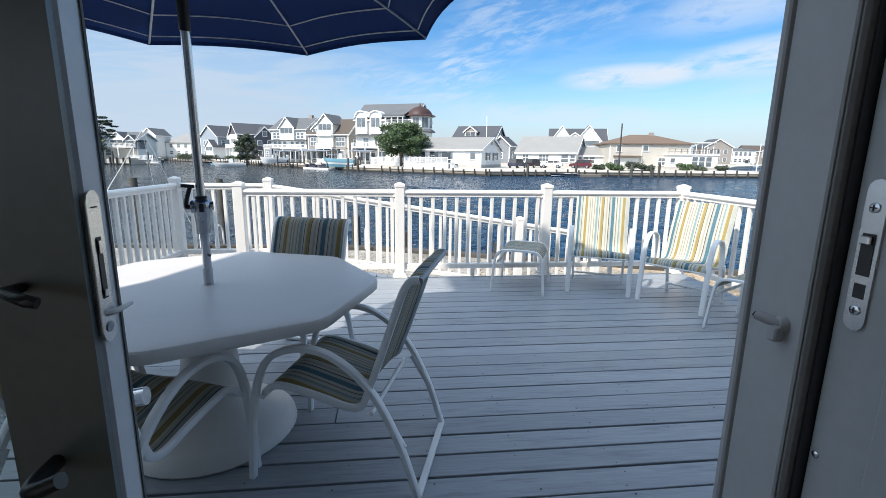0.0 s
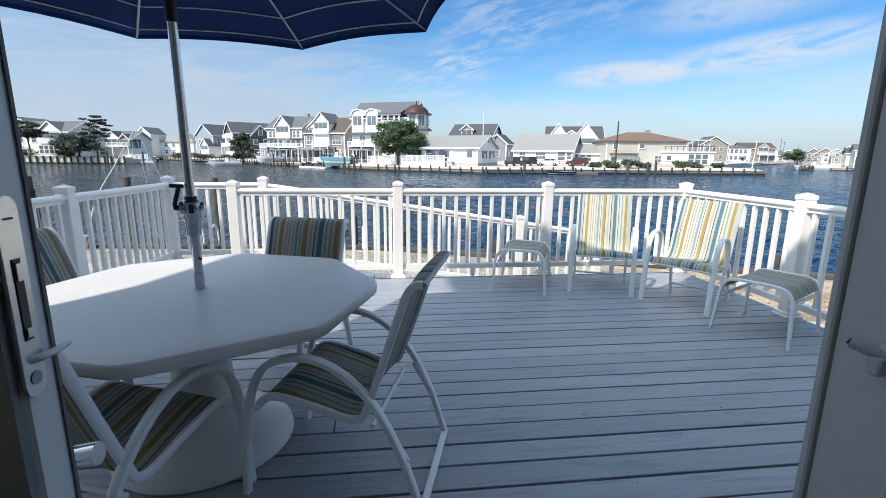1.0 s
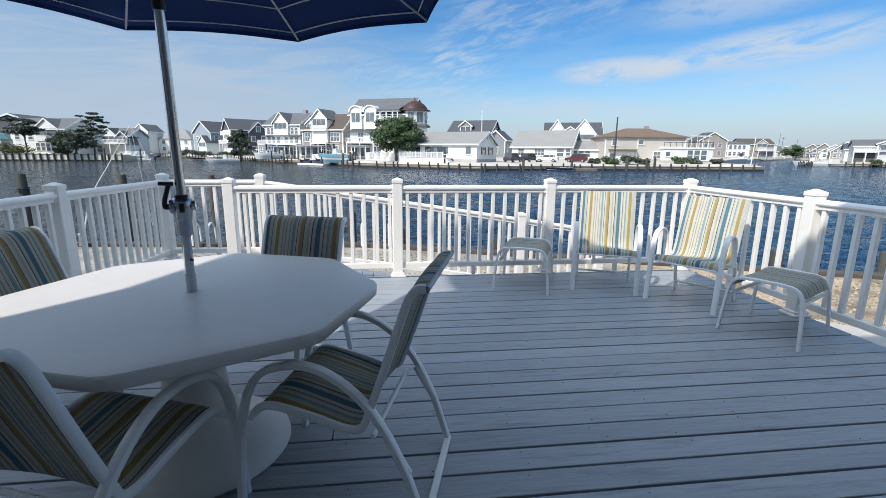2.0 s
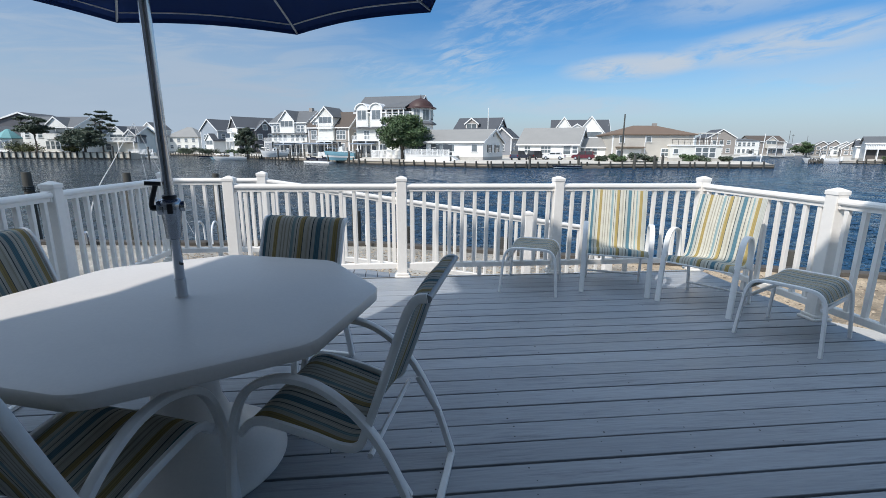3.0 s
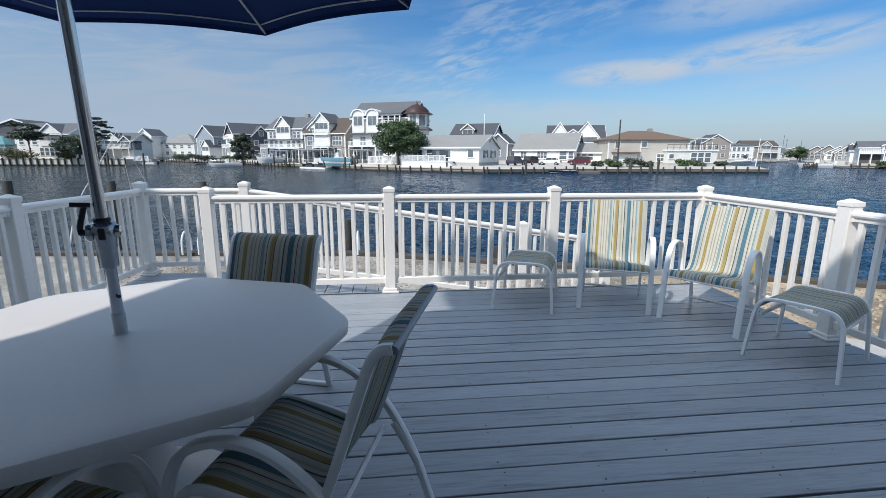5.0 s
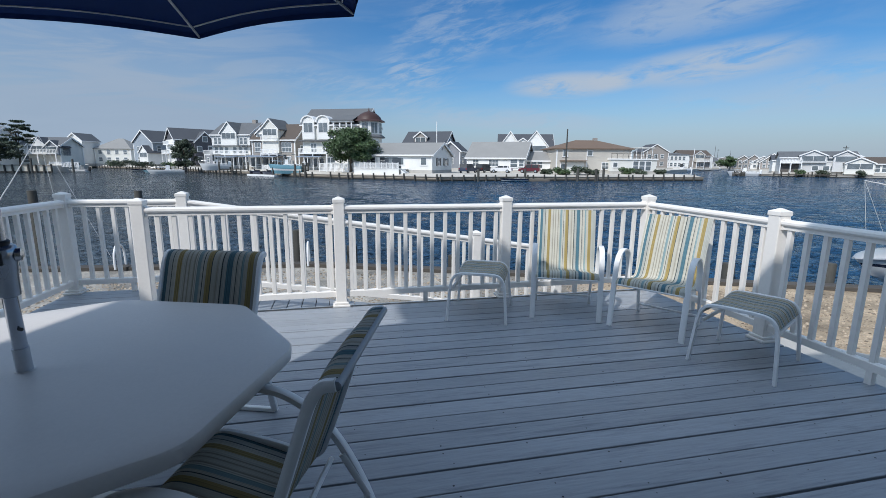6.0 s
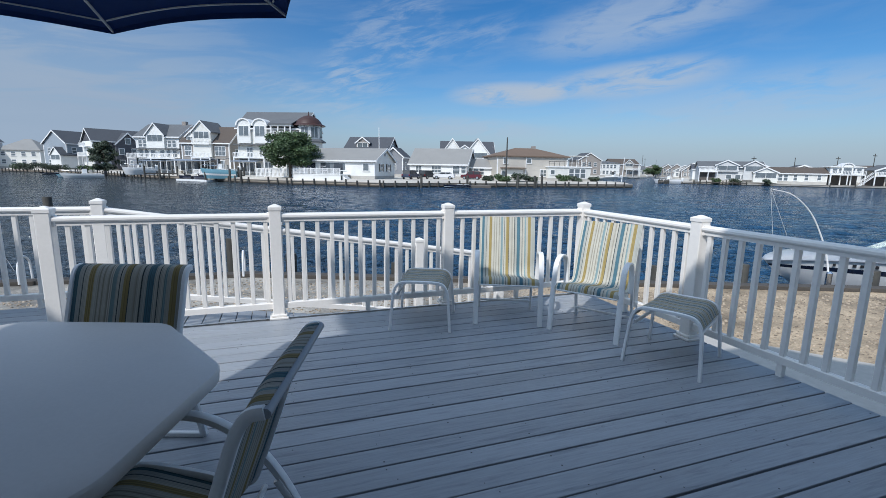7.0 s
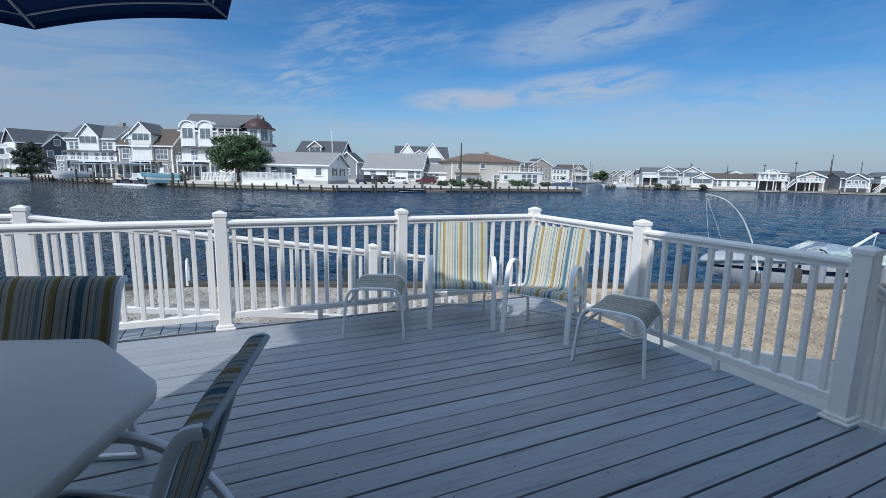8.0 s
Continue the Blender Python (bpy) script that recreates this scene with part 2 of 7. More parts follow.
def striped_fabric(name, axis=0, shade_dim=0.0, period=0.55):
    """Woven sling with blue, ochre, cream and grey stripes that run along it."""
    m = bpy.data.materials.new(name)
    m.use_nodes = True
    nt = m.node_tree
    N, L = nt.nodes, nt.links
    b = N["Principled BSDF"]
    b.inputs["Roughness"].default_value = 0.75
    b.inputs["Specular IOR Level"].default_value = 0.25
    co = N.new("ShaderNodeTexCoord")
    sep = N.new("ShaderNodeSeparateXYZ")
    L.new(co.outputs["Object"], sep.inputs[0])
    a = N.new("ShaderNodeMath")
    a.operation = "MULTIPLY_ADD"
    a.inputs[1].default_value, a.inputs[2].default_value = -1 / period, 10.5
    L.new(sep.outputs[axis], a.inputs[0])
    fr = N.new("ShaderNodeMath")
    fr.operation = "FRACT"
    L.new(a.outputs[0], fr.inputs[0])
    cr = N.new("ShaderNodeValToRGB")
    cr.color_ramp.interpolation = "CONSTANT"
    cream, blue, aqua, ochre, tan, ink, pale = (0.60, 0.58, 0.49), (0.10, 0.205, 0.255), (0.27, 0.38, 0.39), (0.40, 0.31, 0.115), (0.42, 0.395, 0.32), (0.07, 0.085, 0.09), (0.48, 0.49, 0.44)
    stops = [(0.0, cream), (0.04, blue), (0.085, pale), (0.125, ink), (0.132, cream), (0.175, ochre), (0.22, cream), (0.26, tan), (0.275, cream), (0.30, tan), (0.315, cream), (0.345, tan), (0.36, cream), (0.385, aqua), (0.42, cream), (0.445, ink),
             (0.452, cream), (0.48, ochre), (0.525, ink), (0.533, cream), (0.575, tan), (0.59, cream), (0.625, ink), (0.633, pale), (0.675, blue), (0.73, cream), (0.765, ink), (0.772, cream), (0.81, aqua), (0.835, cream), (0.87, ochre), (0.92, pale)]
    el = cr.color_ramp.elements
    while len(el) < len(stops):
        el.new(1.0)
    for e, (p, c) in zip(el, stops):
        e.position = p
    # darkens and greys the stripes of slings that stand in shade
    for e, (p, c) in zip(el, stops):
        g = 0.4 * shade_dim * sum(c) / 3
        e.color = (*[(v * (1 - 0.4 * shade_dim) + g) * (1 - shade_dim) for v in c], 1)
    L.new(fr.outputs[0], cr.inputs[0])
    n = N.new("ShaderNodeTexNoise")
    n.inputs["Scale"].default_value, n.inputs["Detail"].default_value = 9, 6
    L.new(co.outputs["Object"], n.inputs["Vector"])
    r = N.new("ShaderNodeMapRange")
    r.inputs["To Min"].default_value, r.inputs["To Max"].default_value = 0.8, 1.15
    L.new(n.outputs["Fac"], r.inputs["Value"])
    vm = N.new("ShaderNodeVectorMath")
    vm.operation = "SCALE"
    L.new(cr.outputs[0], vm.inputs[0])
    # hair-thin woven lines between the broad stripes
    fine, thin = N.new("ShaderNodeMath"), N.new("ShaderNodeTexNoise")
    fine.operation = "MULTIPLY"
    fine.inputs[1].default_value = 210.0
    L.new(sep.outputs[axis], fine.inputs[0])
    thin.noise_dimensions = "1D"
    thin.inputs["Scale"].default_value, thin.inputs["Detail"].default_value = 1.0, 3
    L.new(fine.outputs[0], thin.inputs["W"])
    ln = N.new("ShaderNodeMapRange")
    ln.inputs["From Min"].default_value, ln.inputs["From Max"].default_value = 0.35, 0.65
    ln.inputs["To Min"].default_value, ln.inputs["To Max"].default_value = 0.68, 1.12
    L.new(thin.outputs["Fac"], ln.inputs["Value"])
    both = N.new("ShaderNodeMath")
    both.operation = "MULTIPLY"
    L.new(r.outputs[0], both.inputs[0])
    L.new(ln.outputs[0], both.inputs[1])
    L.new(both.outputs[0], vm.inputs["Scale"])
    L.new(vm.outputs[0], b.inputs["Base Color"])
    ck = N.new("ShaderNodeTexChecker")
    ck.inputs["Scale"].default_value = 500
    L.new(co.outputs["Object"], ck.inputs["Vector"])
    bp = N.new("ShaderNodeBump")
    bp.inputs["Strength"].default_value, bp.inputs["Distance"].default_value = 0.25, 0.001
    L.new(ck.outputs["Fac"], bp.inputs["Height"])
    L.new(bp.outputs[0], b.inputs["Normal"])
    return m


VINYL = surface("white_vinyl", (0.87, 0.838, 0.785), 0.03, 2.0, 40, 0.38, 0.03, dirt=(0.55, 0.53, 0.48), dirt_amount=0.12)
DECK = surface("grey_painted_board", (0.30, 0.322, 0.352), 0.13, 1.6, 45, 0.40, 0.25, rand=0.05, stretch=(0.16, 1.8, 1.8), dirt=(0.12, 0.13, 0.15), dirt_amount=0.75, dirt_scale=8, dirt_from=0.525)
JOIST = surface("dark_underframe", (0.02, 0.019, 0.018), 0.2, 3, 30, 0.9, 0.1)
WHITE_METAL = surface("white_powder_coat", (0.84, 0.84, 0.83), 0.03, 6, 120, 0.35, 0.03)
TABLE_WHITE = surface("white_moulded_plastic", (0.73, 0.70, 0.665), 0.035, 2.5, 90, 0.42, 0.04, dirt=(0.55, 0.55, 0.53), dirt_amount=0.12)
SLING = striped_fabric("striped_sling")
# same fabric as SLING, stripes darkened for the shade round the table
SLING_SHADED = striped_fabric("shaded_striped_sling", 0, 0.2)
# footstool copy: finer stripes, with its shade put into the colour
SLING_STOOL_SHADED = striped_fabric("shaded_stool_sling", 1, 0.28, 0.30)
CANVAS = surface("navy_canvas", (0.026, 0.052, 0.135), 0.10, 3, 300, 0.85, 0.2)


def let_light_through(m, tint, amount):
    """Thin cloth: part of the light that falls on one face leaves by the other."""
    N, L = m.node_tree.nodes, m.node_tree.links
    tr, mx = N.new("ShaderNodeBsdfTranslucent"), N.new("ShaderNodeMixShader")
    if tint:
        tr.inputs["Color"].default_value = (*tint, 1)
    else:
        L.new(N["Principled BSDF"].inputs["Base Color"].links[0].from_socket, tr.inputs["Color"])
    mx.inputs[0].default_value = amount
    L.new(N["Principled BSDF"].outputs[0], mx.inputs[1])
    L.new(tr.outputs[0], mx.inputs[2])
    L.new(mx.outputs[0], N["Material Output"].inputs["Surface"])


let_light_through(CANVAS, (0.02, 0.05, 0.20), 0.16)
let_light_through(SLING_SHADED, None, 0.22)
PIPING = surface("white_piping", (0.70, 0.70, 0.68), 0.05, 4, 60, 0.7, 0.05)
CHROME = surface("brushed_steel", (0.60, 0.61, 0.62), 0.05, 4, 120, 0.22, 0.03, 1.0)
POLE_METAL = surface("anodised_pole", (0.52, 0.54, 0.58), 0.06, 3, 80, 0.16, 0.02, 1.0)
GREY_PLASTIC = surface("grey_plastic", (0.30, 0.32, 0.35), 0.06, 8, 120, 0.45, 0.05)
BLACK = surface("black_plastic", (0.02, 0.02, 0.022), 0.1, 8, 100, 0.4, 0.05)
GRAVEL = surface("beach_gravel", (0.37, 0.29, 0.195), 0.5, 1.6, 34, 0.9, 0.9, dirt=(0.25, 0.20, 0.14), dirt_amount=0.5)


def two_gravels(m, other):
    """Tan beach stone on one side of the yard, grey crushed stone on the other, with a ragged meeting line."""
    N, L = m.node_tree.nodes, m.node_tree.links
    b = N["Principled BSDF"]
    src = b.inputs["Base Color"].links[0].from_socket
    co, sep, ns, add, mr, mx = (N.new("ShaderNode" + k) for k in ("TexCoord", "SeparateXYZ", "TexNoise", "Math", "MapRange", "Mix"))
    L.new(co.outputs["Object"], sep.inputs[0])
    L.new(co.outputs["Object"], ns.inputs["Vector"])
    ns.inputs["Scale"].default_value, ns.inputs["Detail"].default_value = 1.5, 6
    add.operation = "MULTIPLY_ADD"
    L.new(ns.outputs["Fac"], add.inputs[0])
    add.inputs[1].default_value = 2.0
    L.new(sep.outputs[0], add.inputs[2])
    mr.inputs["From Min"].default_value, mr.inputs["From Max"].default_value = 5.2, 3.8
    L.new(add.outputs[0], mr.inputs["Value"])
    mx.data_type, mx.blend_type = "RGBA", "MULTIPLY"
    L.new(mr.outputs[0], mx.inputs["Factor"])
    L.new(src, mx.inputs["A"])
    mx.inputs["B"].default_value = (*other, 1)
    L.new(mx.outputs["Result"], b.inputs["Base Color"])


two_gravels(GRAVEL, (0.80, 0.95, 1.22))
PEBBLE = surface("pebbles", (0.33, 0.27, 0.20), 0.15, 6, 60, 0.8, 0.2, island=0.6)
TIMBER = surface("weathered_timber", (0.14, 0.122, 0.10), 0.2, 1.5, 30, 0.85, 0.4, stretch=(0.3, 1.5, 1.5), rand=0.15)
PILE = surface("tarred_pile", (0.062, 0.06, 0.052), 0.25, 2, 25, 0.85, 0.4, stretch=(1.5, 1.5, 0.3), rand=0.2)
BULKHEAD = surface("sun_bleached_sheeting", (0.36, 0.31, 0.24), 0.15, 0.5, 8, 0.8, 0.2, dirt=(0.16, 0.13, 0.10), dirt_amount=0.5)
# waterline weed, with the shade under the wale put into the same tint
TIDE = surface("weed_and_shade_timber", (0.035, 0.034, 0.028), 0.3, 0.6, 8, 0.7, 0.3)
CAP_TIMBER = surface("sun_bleached_timber", (0.34, 0.30, 0.25), 0.15, 1.2, 20, 0.85, 0.3, stretch=(0.3, 1.5, 1.5))
CRANK_METAL = surface("grey_cast_metal", (0.46, 0.48, 0.51), 0.06, 8, 120, 0.22, 0.03, 0.85)
CONCRETE = surface("pale_concrete", (0.46, 0.44, 0.40), 0.1, 0.5, 12, 0.85, 0.2)
SAND = surface("sandy_yard", (0.52, 0.485, 0.42), 0.15, 0.15, 3, 0.9, 0.2)
WATER = water_material()
DARK_FRAME = surface("dark_door_frame", (0.13, 0.15, 0.152), 0.08, 4, 80, 0.35, 0.03)
GREY_FRAME = surface("grey_aluminium_frame", (0.36, 0.37, 0.375), 0.05, 3, 60, 0.45, 0.05, dirt=(0.3, 0.29, 0.27), dirt_amount=0.3)
WEATHERSTRIP = surface("dark_weatherstrip", (0.15, 0.145, 0.14), 0.15, 6, 90, 0.8, 0.2)
DOOR_WHITE = surface("white_door_vinyl", (0.66, 0.68, 0.71), 0.04, 3, 60, 0.4, 0.04, dirt=(0.4, 0.4, 0.38), dirt_amount=0.25)
PLASTER = surface("cream_plaster", (0.70, 0.68, 0.64), 0.04, 1, 40, 0.8, 0.05)
OAK = surface("oak_floor", (0.27, 0.22, 0.16), 0.15, 2, 30, 0.45, 0.1, stretch=(0.3, 2, 1))
# siding of the unseen front, kept dark so it bounces little light
SIDING_HOME = surface("grey_clapboard", (0.24, 0.245, 0.25), 0.05, 0.8, 20, 0.6, 0.1)
CLEAR = clear_glass("clear_glass")
PANE = glass("window_pane", (0.13, 0.15, 0.16))
# darker than window_pane: porch shade is put into the tint
DEEP_PANE = glass("shaded_porch_glass", (0.035, 0.042, 0.05), 0.08)


def paint(name, c, rough=0.6):
    return surface(name, c, 0.06, 0.4, 6, rough, 0.05)


W_WHITE, W_CREAM, W_TAN = paint("white_siding", (0.79, 0.785, 0.745)), paint("cream_siding", (0.72, 0.71, 0.65)), paint("tan_stucco", (0.52, 0.485, 0.42))
W_MIST = paint("mist_grey_siding", (0.60, 0.60, 0.585))
W_GREY, W_DARK, W_TAUPE, W_BLUE = paint("grey_shingle", (0.24, 0.25, 0.27)), paint("charcoal_shingle", (0.085, 0.085, 0.095)), paint("taupe_shingle", (0.30, 0.27, 0.24)), paint("blue_grey_shingle", (0.30, 0.34, 0.38))
R_GREY, R_DARK, R_BROWN, R_TEAL = paint("grey_roof_shingle", (0.125, 0.13, 0.135), 0.85), paint("dark_roof_shingle", (0.075, 0.08, 0.09), 0.85), paint("brown_roof_shingle", (0.10, 0.08, 0.065), 0.85), paint("teal_roof", (0.16, 0.34, 0.34), 0.7)
R_TAN, R_COPPER, R_PALE = paint("tan_brown_roof_shingle", (0.17, 0.12, 0.085), 0.85), paint("copper_brown_dome", (0.055, 0.024, 0.019), 0.5), paint("pale_grey_roof", (0.27, 0.265, 0.25), 0.85)
# boards coloured near-black for the shade inside open carports
SIDING_DIM = paint("shade_dark_boards", (0.11, 0.10, 0.092), 0.8)
TRIM_WHITE = paint("white_trim", (0.82, 0.815, 0.79), 0.5)
AWNING = paint("blue_grey_awning", (0.22, 0.26, 0.32), 0.8)
HULL_WHITE = surface("white_gelcoat", (0.80, 0.80, 0.78), 0.03, 1, 20, 0.18, 0.0, coat=0.4)
HULL_BLUE = surface("light_blue_gelcoat", (0.20, 0.38, 0.46), 0.03, 1, 20, 0.18, 0.0, coat=0.4)
HULL_NAVY = surface("navy_stripe", (0.012, 0.016, 0.035), 0.05, 1, 20, 0.2, 0.0, coat=0.4)
RUBBER = surface("black_rubber", (0.02, 0.02, 0.02), 0.1, 5, 60, 0.7, 0.1)
BARK = surface("bark", (0.10, 0.08, 0.06), 0.25, 3, 30, 0.9, 0.5)


def leaf(name, c):
    m = surface(name, c, 0.25, 0.6, 6, 0.6, 0.0, island=0.45)
    m.node_tree.nodes["Principled BSDF"].inputs["Subsurface Weight"].default_value = 0.0
    return m


LEAF, LEAF_DARK, LEAF_SCRUB = leaf("green_leaves", (0.075, 0.118, 0.046)), leaf("dark_pine_needles", (0.072, 0.092, 0.058)), leaf("scrub_leaves", (0.09, 0.10, 0.035))

# ---- mesh helpers ----
def link(name, bm, material, parent=None, label="", smooth=False, m=None):
    me = bpy.data.meshes.new(name)
    bm.normal_update()
    bm.to_mesh(me)
    bm.free()
    for mt in material if isinstance(material, (list, tuple)) else [material]:
        me.materials.append(mt)
    if smooth:
        for p in me.polygons:
            p.use_smooth = True
        try:
            me.set_sharp_from_angle(angle=radians(40))
        except AttributeError:
            pass
    ob = new(name, me)
    if parent:
        ob.parent = parent
    if m is not None:
        ob.matrix_basis = m
    if label:
        ob["label"] = label
    return ob


def part(name, bm, material, parent, label="", smooth=False, m=None):
    return link(name, bm, material, parent, label, smooth, m)


def again(name, src, parent, m):
    """Another piece on the same mesh."""
    ob = new(name, src.data)
    ob.parent = parent
    ob.matrix_basis = m
    return ob


def thing(name, label, category, m=None, group="", kind=""):
    ob = new(name)
    ob.empty_display_size = 0.1
    if m is not None:
        ob.matrix_basis = m
    return tagged(ob, label, category, group, kind)


def box(bm, x0, x1, y0, y1, z0, z1, bevel=0.0, m=None, mat=0):
    g = bmesh.ops.create_cube(bm, size=1.0)
    vs = g["verts"]
    for v in vs:
        v.co = Vector(((x0 + x1) / 2 + v.co.x * (x1 - x0), (y0 + y1) / 2 + v.co.y * (y1 - y0), (z0 + z1) / 2 + v.co.z * (z1 - z0)))
    fs = list({f for v in vs for f in v.link_faces})
    if bevel:
        es = list({e for v in vs for e in v.link_edges})
        r = bmesh.ops.bevel(bm, geom=es, offset=bevel, segments=1, affect="EDGES", profile=0.5)
        fs = list({f for f in r["faces"]} | {f for f in fs if f.is_valid})
        vs = list({v for f in fs for v in f.verts})
    if m is not None:
        bmesh.ops.transform(bm, matrix=m, verts=vs)
    for f in fs:
        f.material_index = mat
    return vs


def boxes(*args, bevel=0.0):
    bm = bmesh.new()
    for a in args:
        box(bm, *a, bevel=bevel)
    return bm


def prism(bm, pts, axis, a, b, mat=0):
    """Extrudes a closed outline (pairs in the plane across axis) from a to b."""
    def put(p, t):
        return {"x": (t, p[0], p[1]), "y": (p[0], t, p[1]), "z": (p[0], p[1], t)}[axis]
    lo, hi = [bm.verts.new(put(p, a)) for p in pts], [bm.verts.new(put(p, b)) for p in pts]
    fs = [bm.faces.new(lo), bm.faces.new(hi)]
    for i in range(len(pts)):
        j = (i + 1) % len(pts)
        fs.append(bm.faces.new((lo[i], lo[j], hi[j], hi[i])))
    for f in fs:
        f.material_index = mat
    bmesh.ops.recalc_face_normals(bm, faces=fs)
    return lo + hi


def curve(ctrl, n=6):
    """Smooth line through control points (Catmull-Rom)."""
    P = [Vector(p) for p in ctrl]
    P = [P[0] * 2 - P[1]] + P + [P[-1] * 2 - P[-2]]
    out = []
    for i in range(1, len(P) - 2):
        for k in range(n):
            t = k / n
            a, b, c, d = P[i - 1:i + 3]
            out.append(0.5 * (2 * b + (c - a) * t + (2 * a - 5 * b + 4 * c - d) * t * t + (3 * b - a - 3 * c + d) * t ** 3))
    out.append(P[-2])
    return out


def sweep(bm, pts, w, h=None, seg=8, side=(1, 0, 0), flat=False, taper=None):
    """Tube along pts. Round (w, h half-widths), or flat: a bar with softened edges, w along side, h across it."""
    pts = [Vector(p) for p in pts]
    h = h or w
    side = Vector(side)
    if flat:
        c = 0.3
        ring = [(-1, -1 + c), (-1, 1 - c), (-1 + c, 1), (1 - c, 1), (1, 1 - c), (1, -1 + c), (1 - c, -1), (-1 + c, -1)]
    else:
        ring = [(math.cos(2 * math.pi * k / seg), math.sin(2 * math.pi * k / seg)) for k in range(seg)]
    rows = []
    for i, p in enumerate(pts):
        t = (pts[min(i + 1, len(pts) - 1)] - pts[max(i - 1, 0)]).normalized()
        s = side - t * side.dot(t)
        if s.length < 1e-4:
            s = t.orthogonal()
        s.normalize()
        u = t.cross(s)
        k = taper(i / (len(pts) - 1)) if taper else 1
        rows.append([bm.verts.new(p + s * (a * w * k) + u * (b * h * k)) for a, b in ring])
    n = len(ring)
    fs = []
    for a, b in zip(rows, rows[1:]):
        for k in range(n):
            fs.append(bm.faces.new((a[k], a[(k + 1) % n], b[(k + 1) % n], b[k])))
    fs += [bm.faces.new(rows[0][::-1]), bm.faces.new(rows[-1])]
    bmesh.ops.recalc_face_normals(bm, faces=fs)
    return fs


def lathe(bm, profile, seg=32, m=None):
    rows = []
    for r, z in profile:
        rows.append([bm.verts.new((r * math.cos(2 * math.pi * k / seg), r * math.sin(2 * math.pi * k / seg), z)) for k in range(seg)])
    fs = []
    for a, b in zip(rows, rows[1:]):
        for k in range(seg):
            fs.append(bm.faces.new((a[k], a[(k + 1) % seg], b[(k + 1) % seg], b[k])))
    fs += [bm.faces.new(rows[0][::-1]), bm.faces.new(rows[-1])]
    bmesh.ops.recalc_face_normals(bm, faces=fs)
    if m is not None:
        bmesh.ops.transform(bm, matrix=m, verts=[v for r in rows for v in r])
    return fs


def sheet(bm, profile, x0, x1, t=0.004, nx=10, sag=0.0):
    """Cloth stretched between x0 and x1 along a profile of (y, z) points, with thickness and a slight sag."""
    pts = [Vector((0, p[0], p[1])) for p in profile]
    top, bot = [], []
    for i, p in enumerate(pts):
        d = (pts[min(i + 1, len(pts) - 1)] - pts[max(i - 1, 0)]).normalized()
        nrm = Vector((1, 0, 0)).cross(d)
        ends = math.sin(math.pi * i / (len(pts) - 1))
        ra, rb = [], []
        for k in range(nx + 1):
            f = k / nx
            q = p - nrm * (sag * ends * math.sin(math.pi * f))
            x = x0 + (x1 - x0) * f
            ra.append(bm.verts.new((x, q.y + nrm.y * t / 2, q.z + nrm.z * t / 2)))
            rb.append(bm.verts.new((x, q.y - nrm.y * t / 2, q.z - nrm.z * t / 2)))
        top.append(ra)
        bot.append(rb)
    fs = []
    for R in (top, bot):
        for a, b in zip(R, R[1:]):
            for k in range(nx):
                fs.append(bm.faces.new((a[k], a[k + 1], b[k + 1], b[k])))
    for a, b in ((top[0], bot[0]), (top[-1], bot[-1])):
        for k in range(nx):
            fs.append(bm.faces.new((a[k], a[k + 1], b[k + 1], b[k])))
    for k in (0, nx):
        for i in range(len(pts) - 1):
            fs.append(bm.faces.new((top[i][k], top[i + 1][k], bot[i + 1][k], bot[i][k])))
    bmesh.ops.recalc_face_normals(bm, faces=fs)


# ---- ground, water, shore ----
GROUND, WATER_Z, FAR_LAND = -0.6, -1.6, 0.0


def shore_y(x):
    return 8.65 - 0.095 * (x + 0.5) if x < -0.5 else 8.65 - 0.386 * (x + 0.5)



def water_sheet():
    """One sheet to the horizon with a short wind chop; the mesh grows coarser outwards from the deck."""
    rg = np.random.default_rng(5)
    radii = np.concatenate(([4.0], 6.0 * np.exp(np.arange(0, 330) * 0.0118), [420, 900, 2500]))
    az = np.radians(np.concatenate((np.arange(-180, -66, 6.0), np.arange(-66, 86, 0.27), np.arange(86, 180, 6.0))))
    R, A = np.meshgrid(radii, az, indexing="ij")
    X, Y = R * np.sin(A), R * np.cos(A)
    step = np.maximum(R * 0.0118, 0.08)
    Z = np.zeros_like(X)
    for lam, amp in ((6.0, 0.008), (3.6, 0.011), (2.3, 0.015), (1.5, 0.018), (1.0, 0.018), (0.65, 0.015)):
        for _ in range(4):
            d = radians(65 + rg.normal(0, 28))
            k = 2 * math.pi / (lam * rg.uniform(0.8, 1.25))
            ph = k * (X * math.cos(d) + Y * math.sin(d)) + rg.uniform(0, 6.28)
            fade = np.clip(lam / (2.2 * step) - 0.6, 0, 1) * np.clip((420 - R) / 60, 0, 1)
            Z += amp * 0.62 * fade * np.sin(ph + 0.5 * np.sin(ph * 0.31))
    n, k = X.shape
    verts = np.stack((X, Y, Z + WATER_Z), -1).reshape(-1, 3).tolist()
    i, j = np.meshgrid(np.arange(n - 1), np.arange(k), indexing="ij")
    q = (j + 1) % k
    faces = np.stack((i * k + j, i * k + q, (i + 1) * k + q, (i + 1) * k + j), -1).reshape(-1, 4).tolist()
    faces.append(list(range(k))[::-1])
    me = bpy.data.meshes.new("water")
    me.from_pydata(verts, [], faces)
    me.polygons.foreach_set("use_smooth", [True] * len(me.polygons))
    me.materials.append(WATER)
    me.validate()
    return new("water", me)


tagged(water_sheet(), "dark blue rippled bay water between two shores", "water", kind="structure")

bm = bmesh.new()
outline = [(-60, 14.3), (-0.5, 8.65), (14, 3.05), (40, -6.99), (40, -60), (-60, -60)]
prism(bm, outline, "z", -3.0, GROUND)
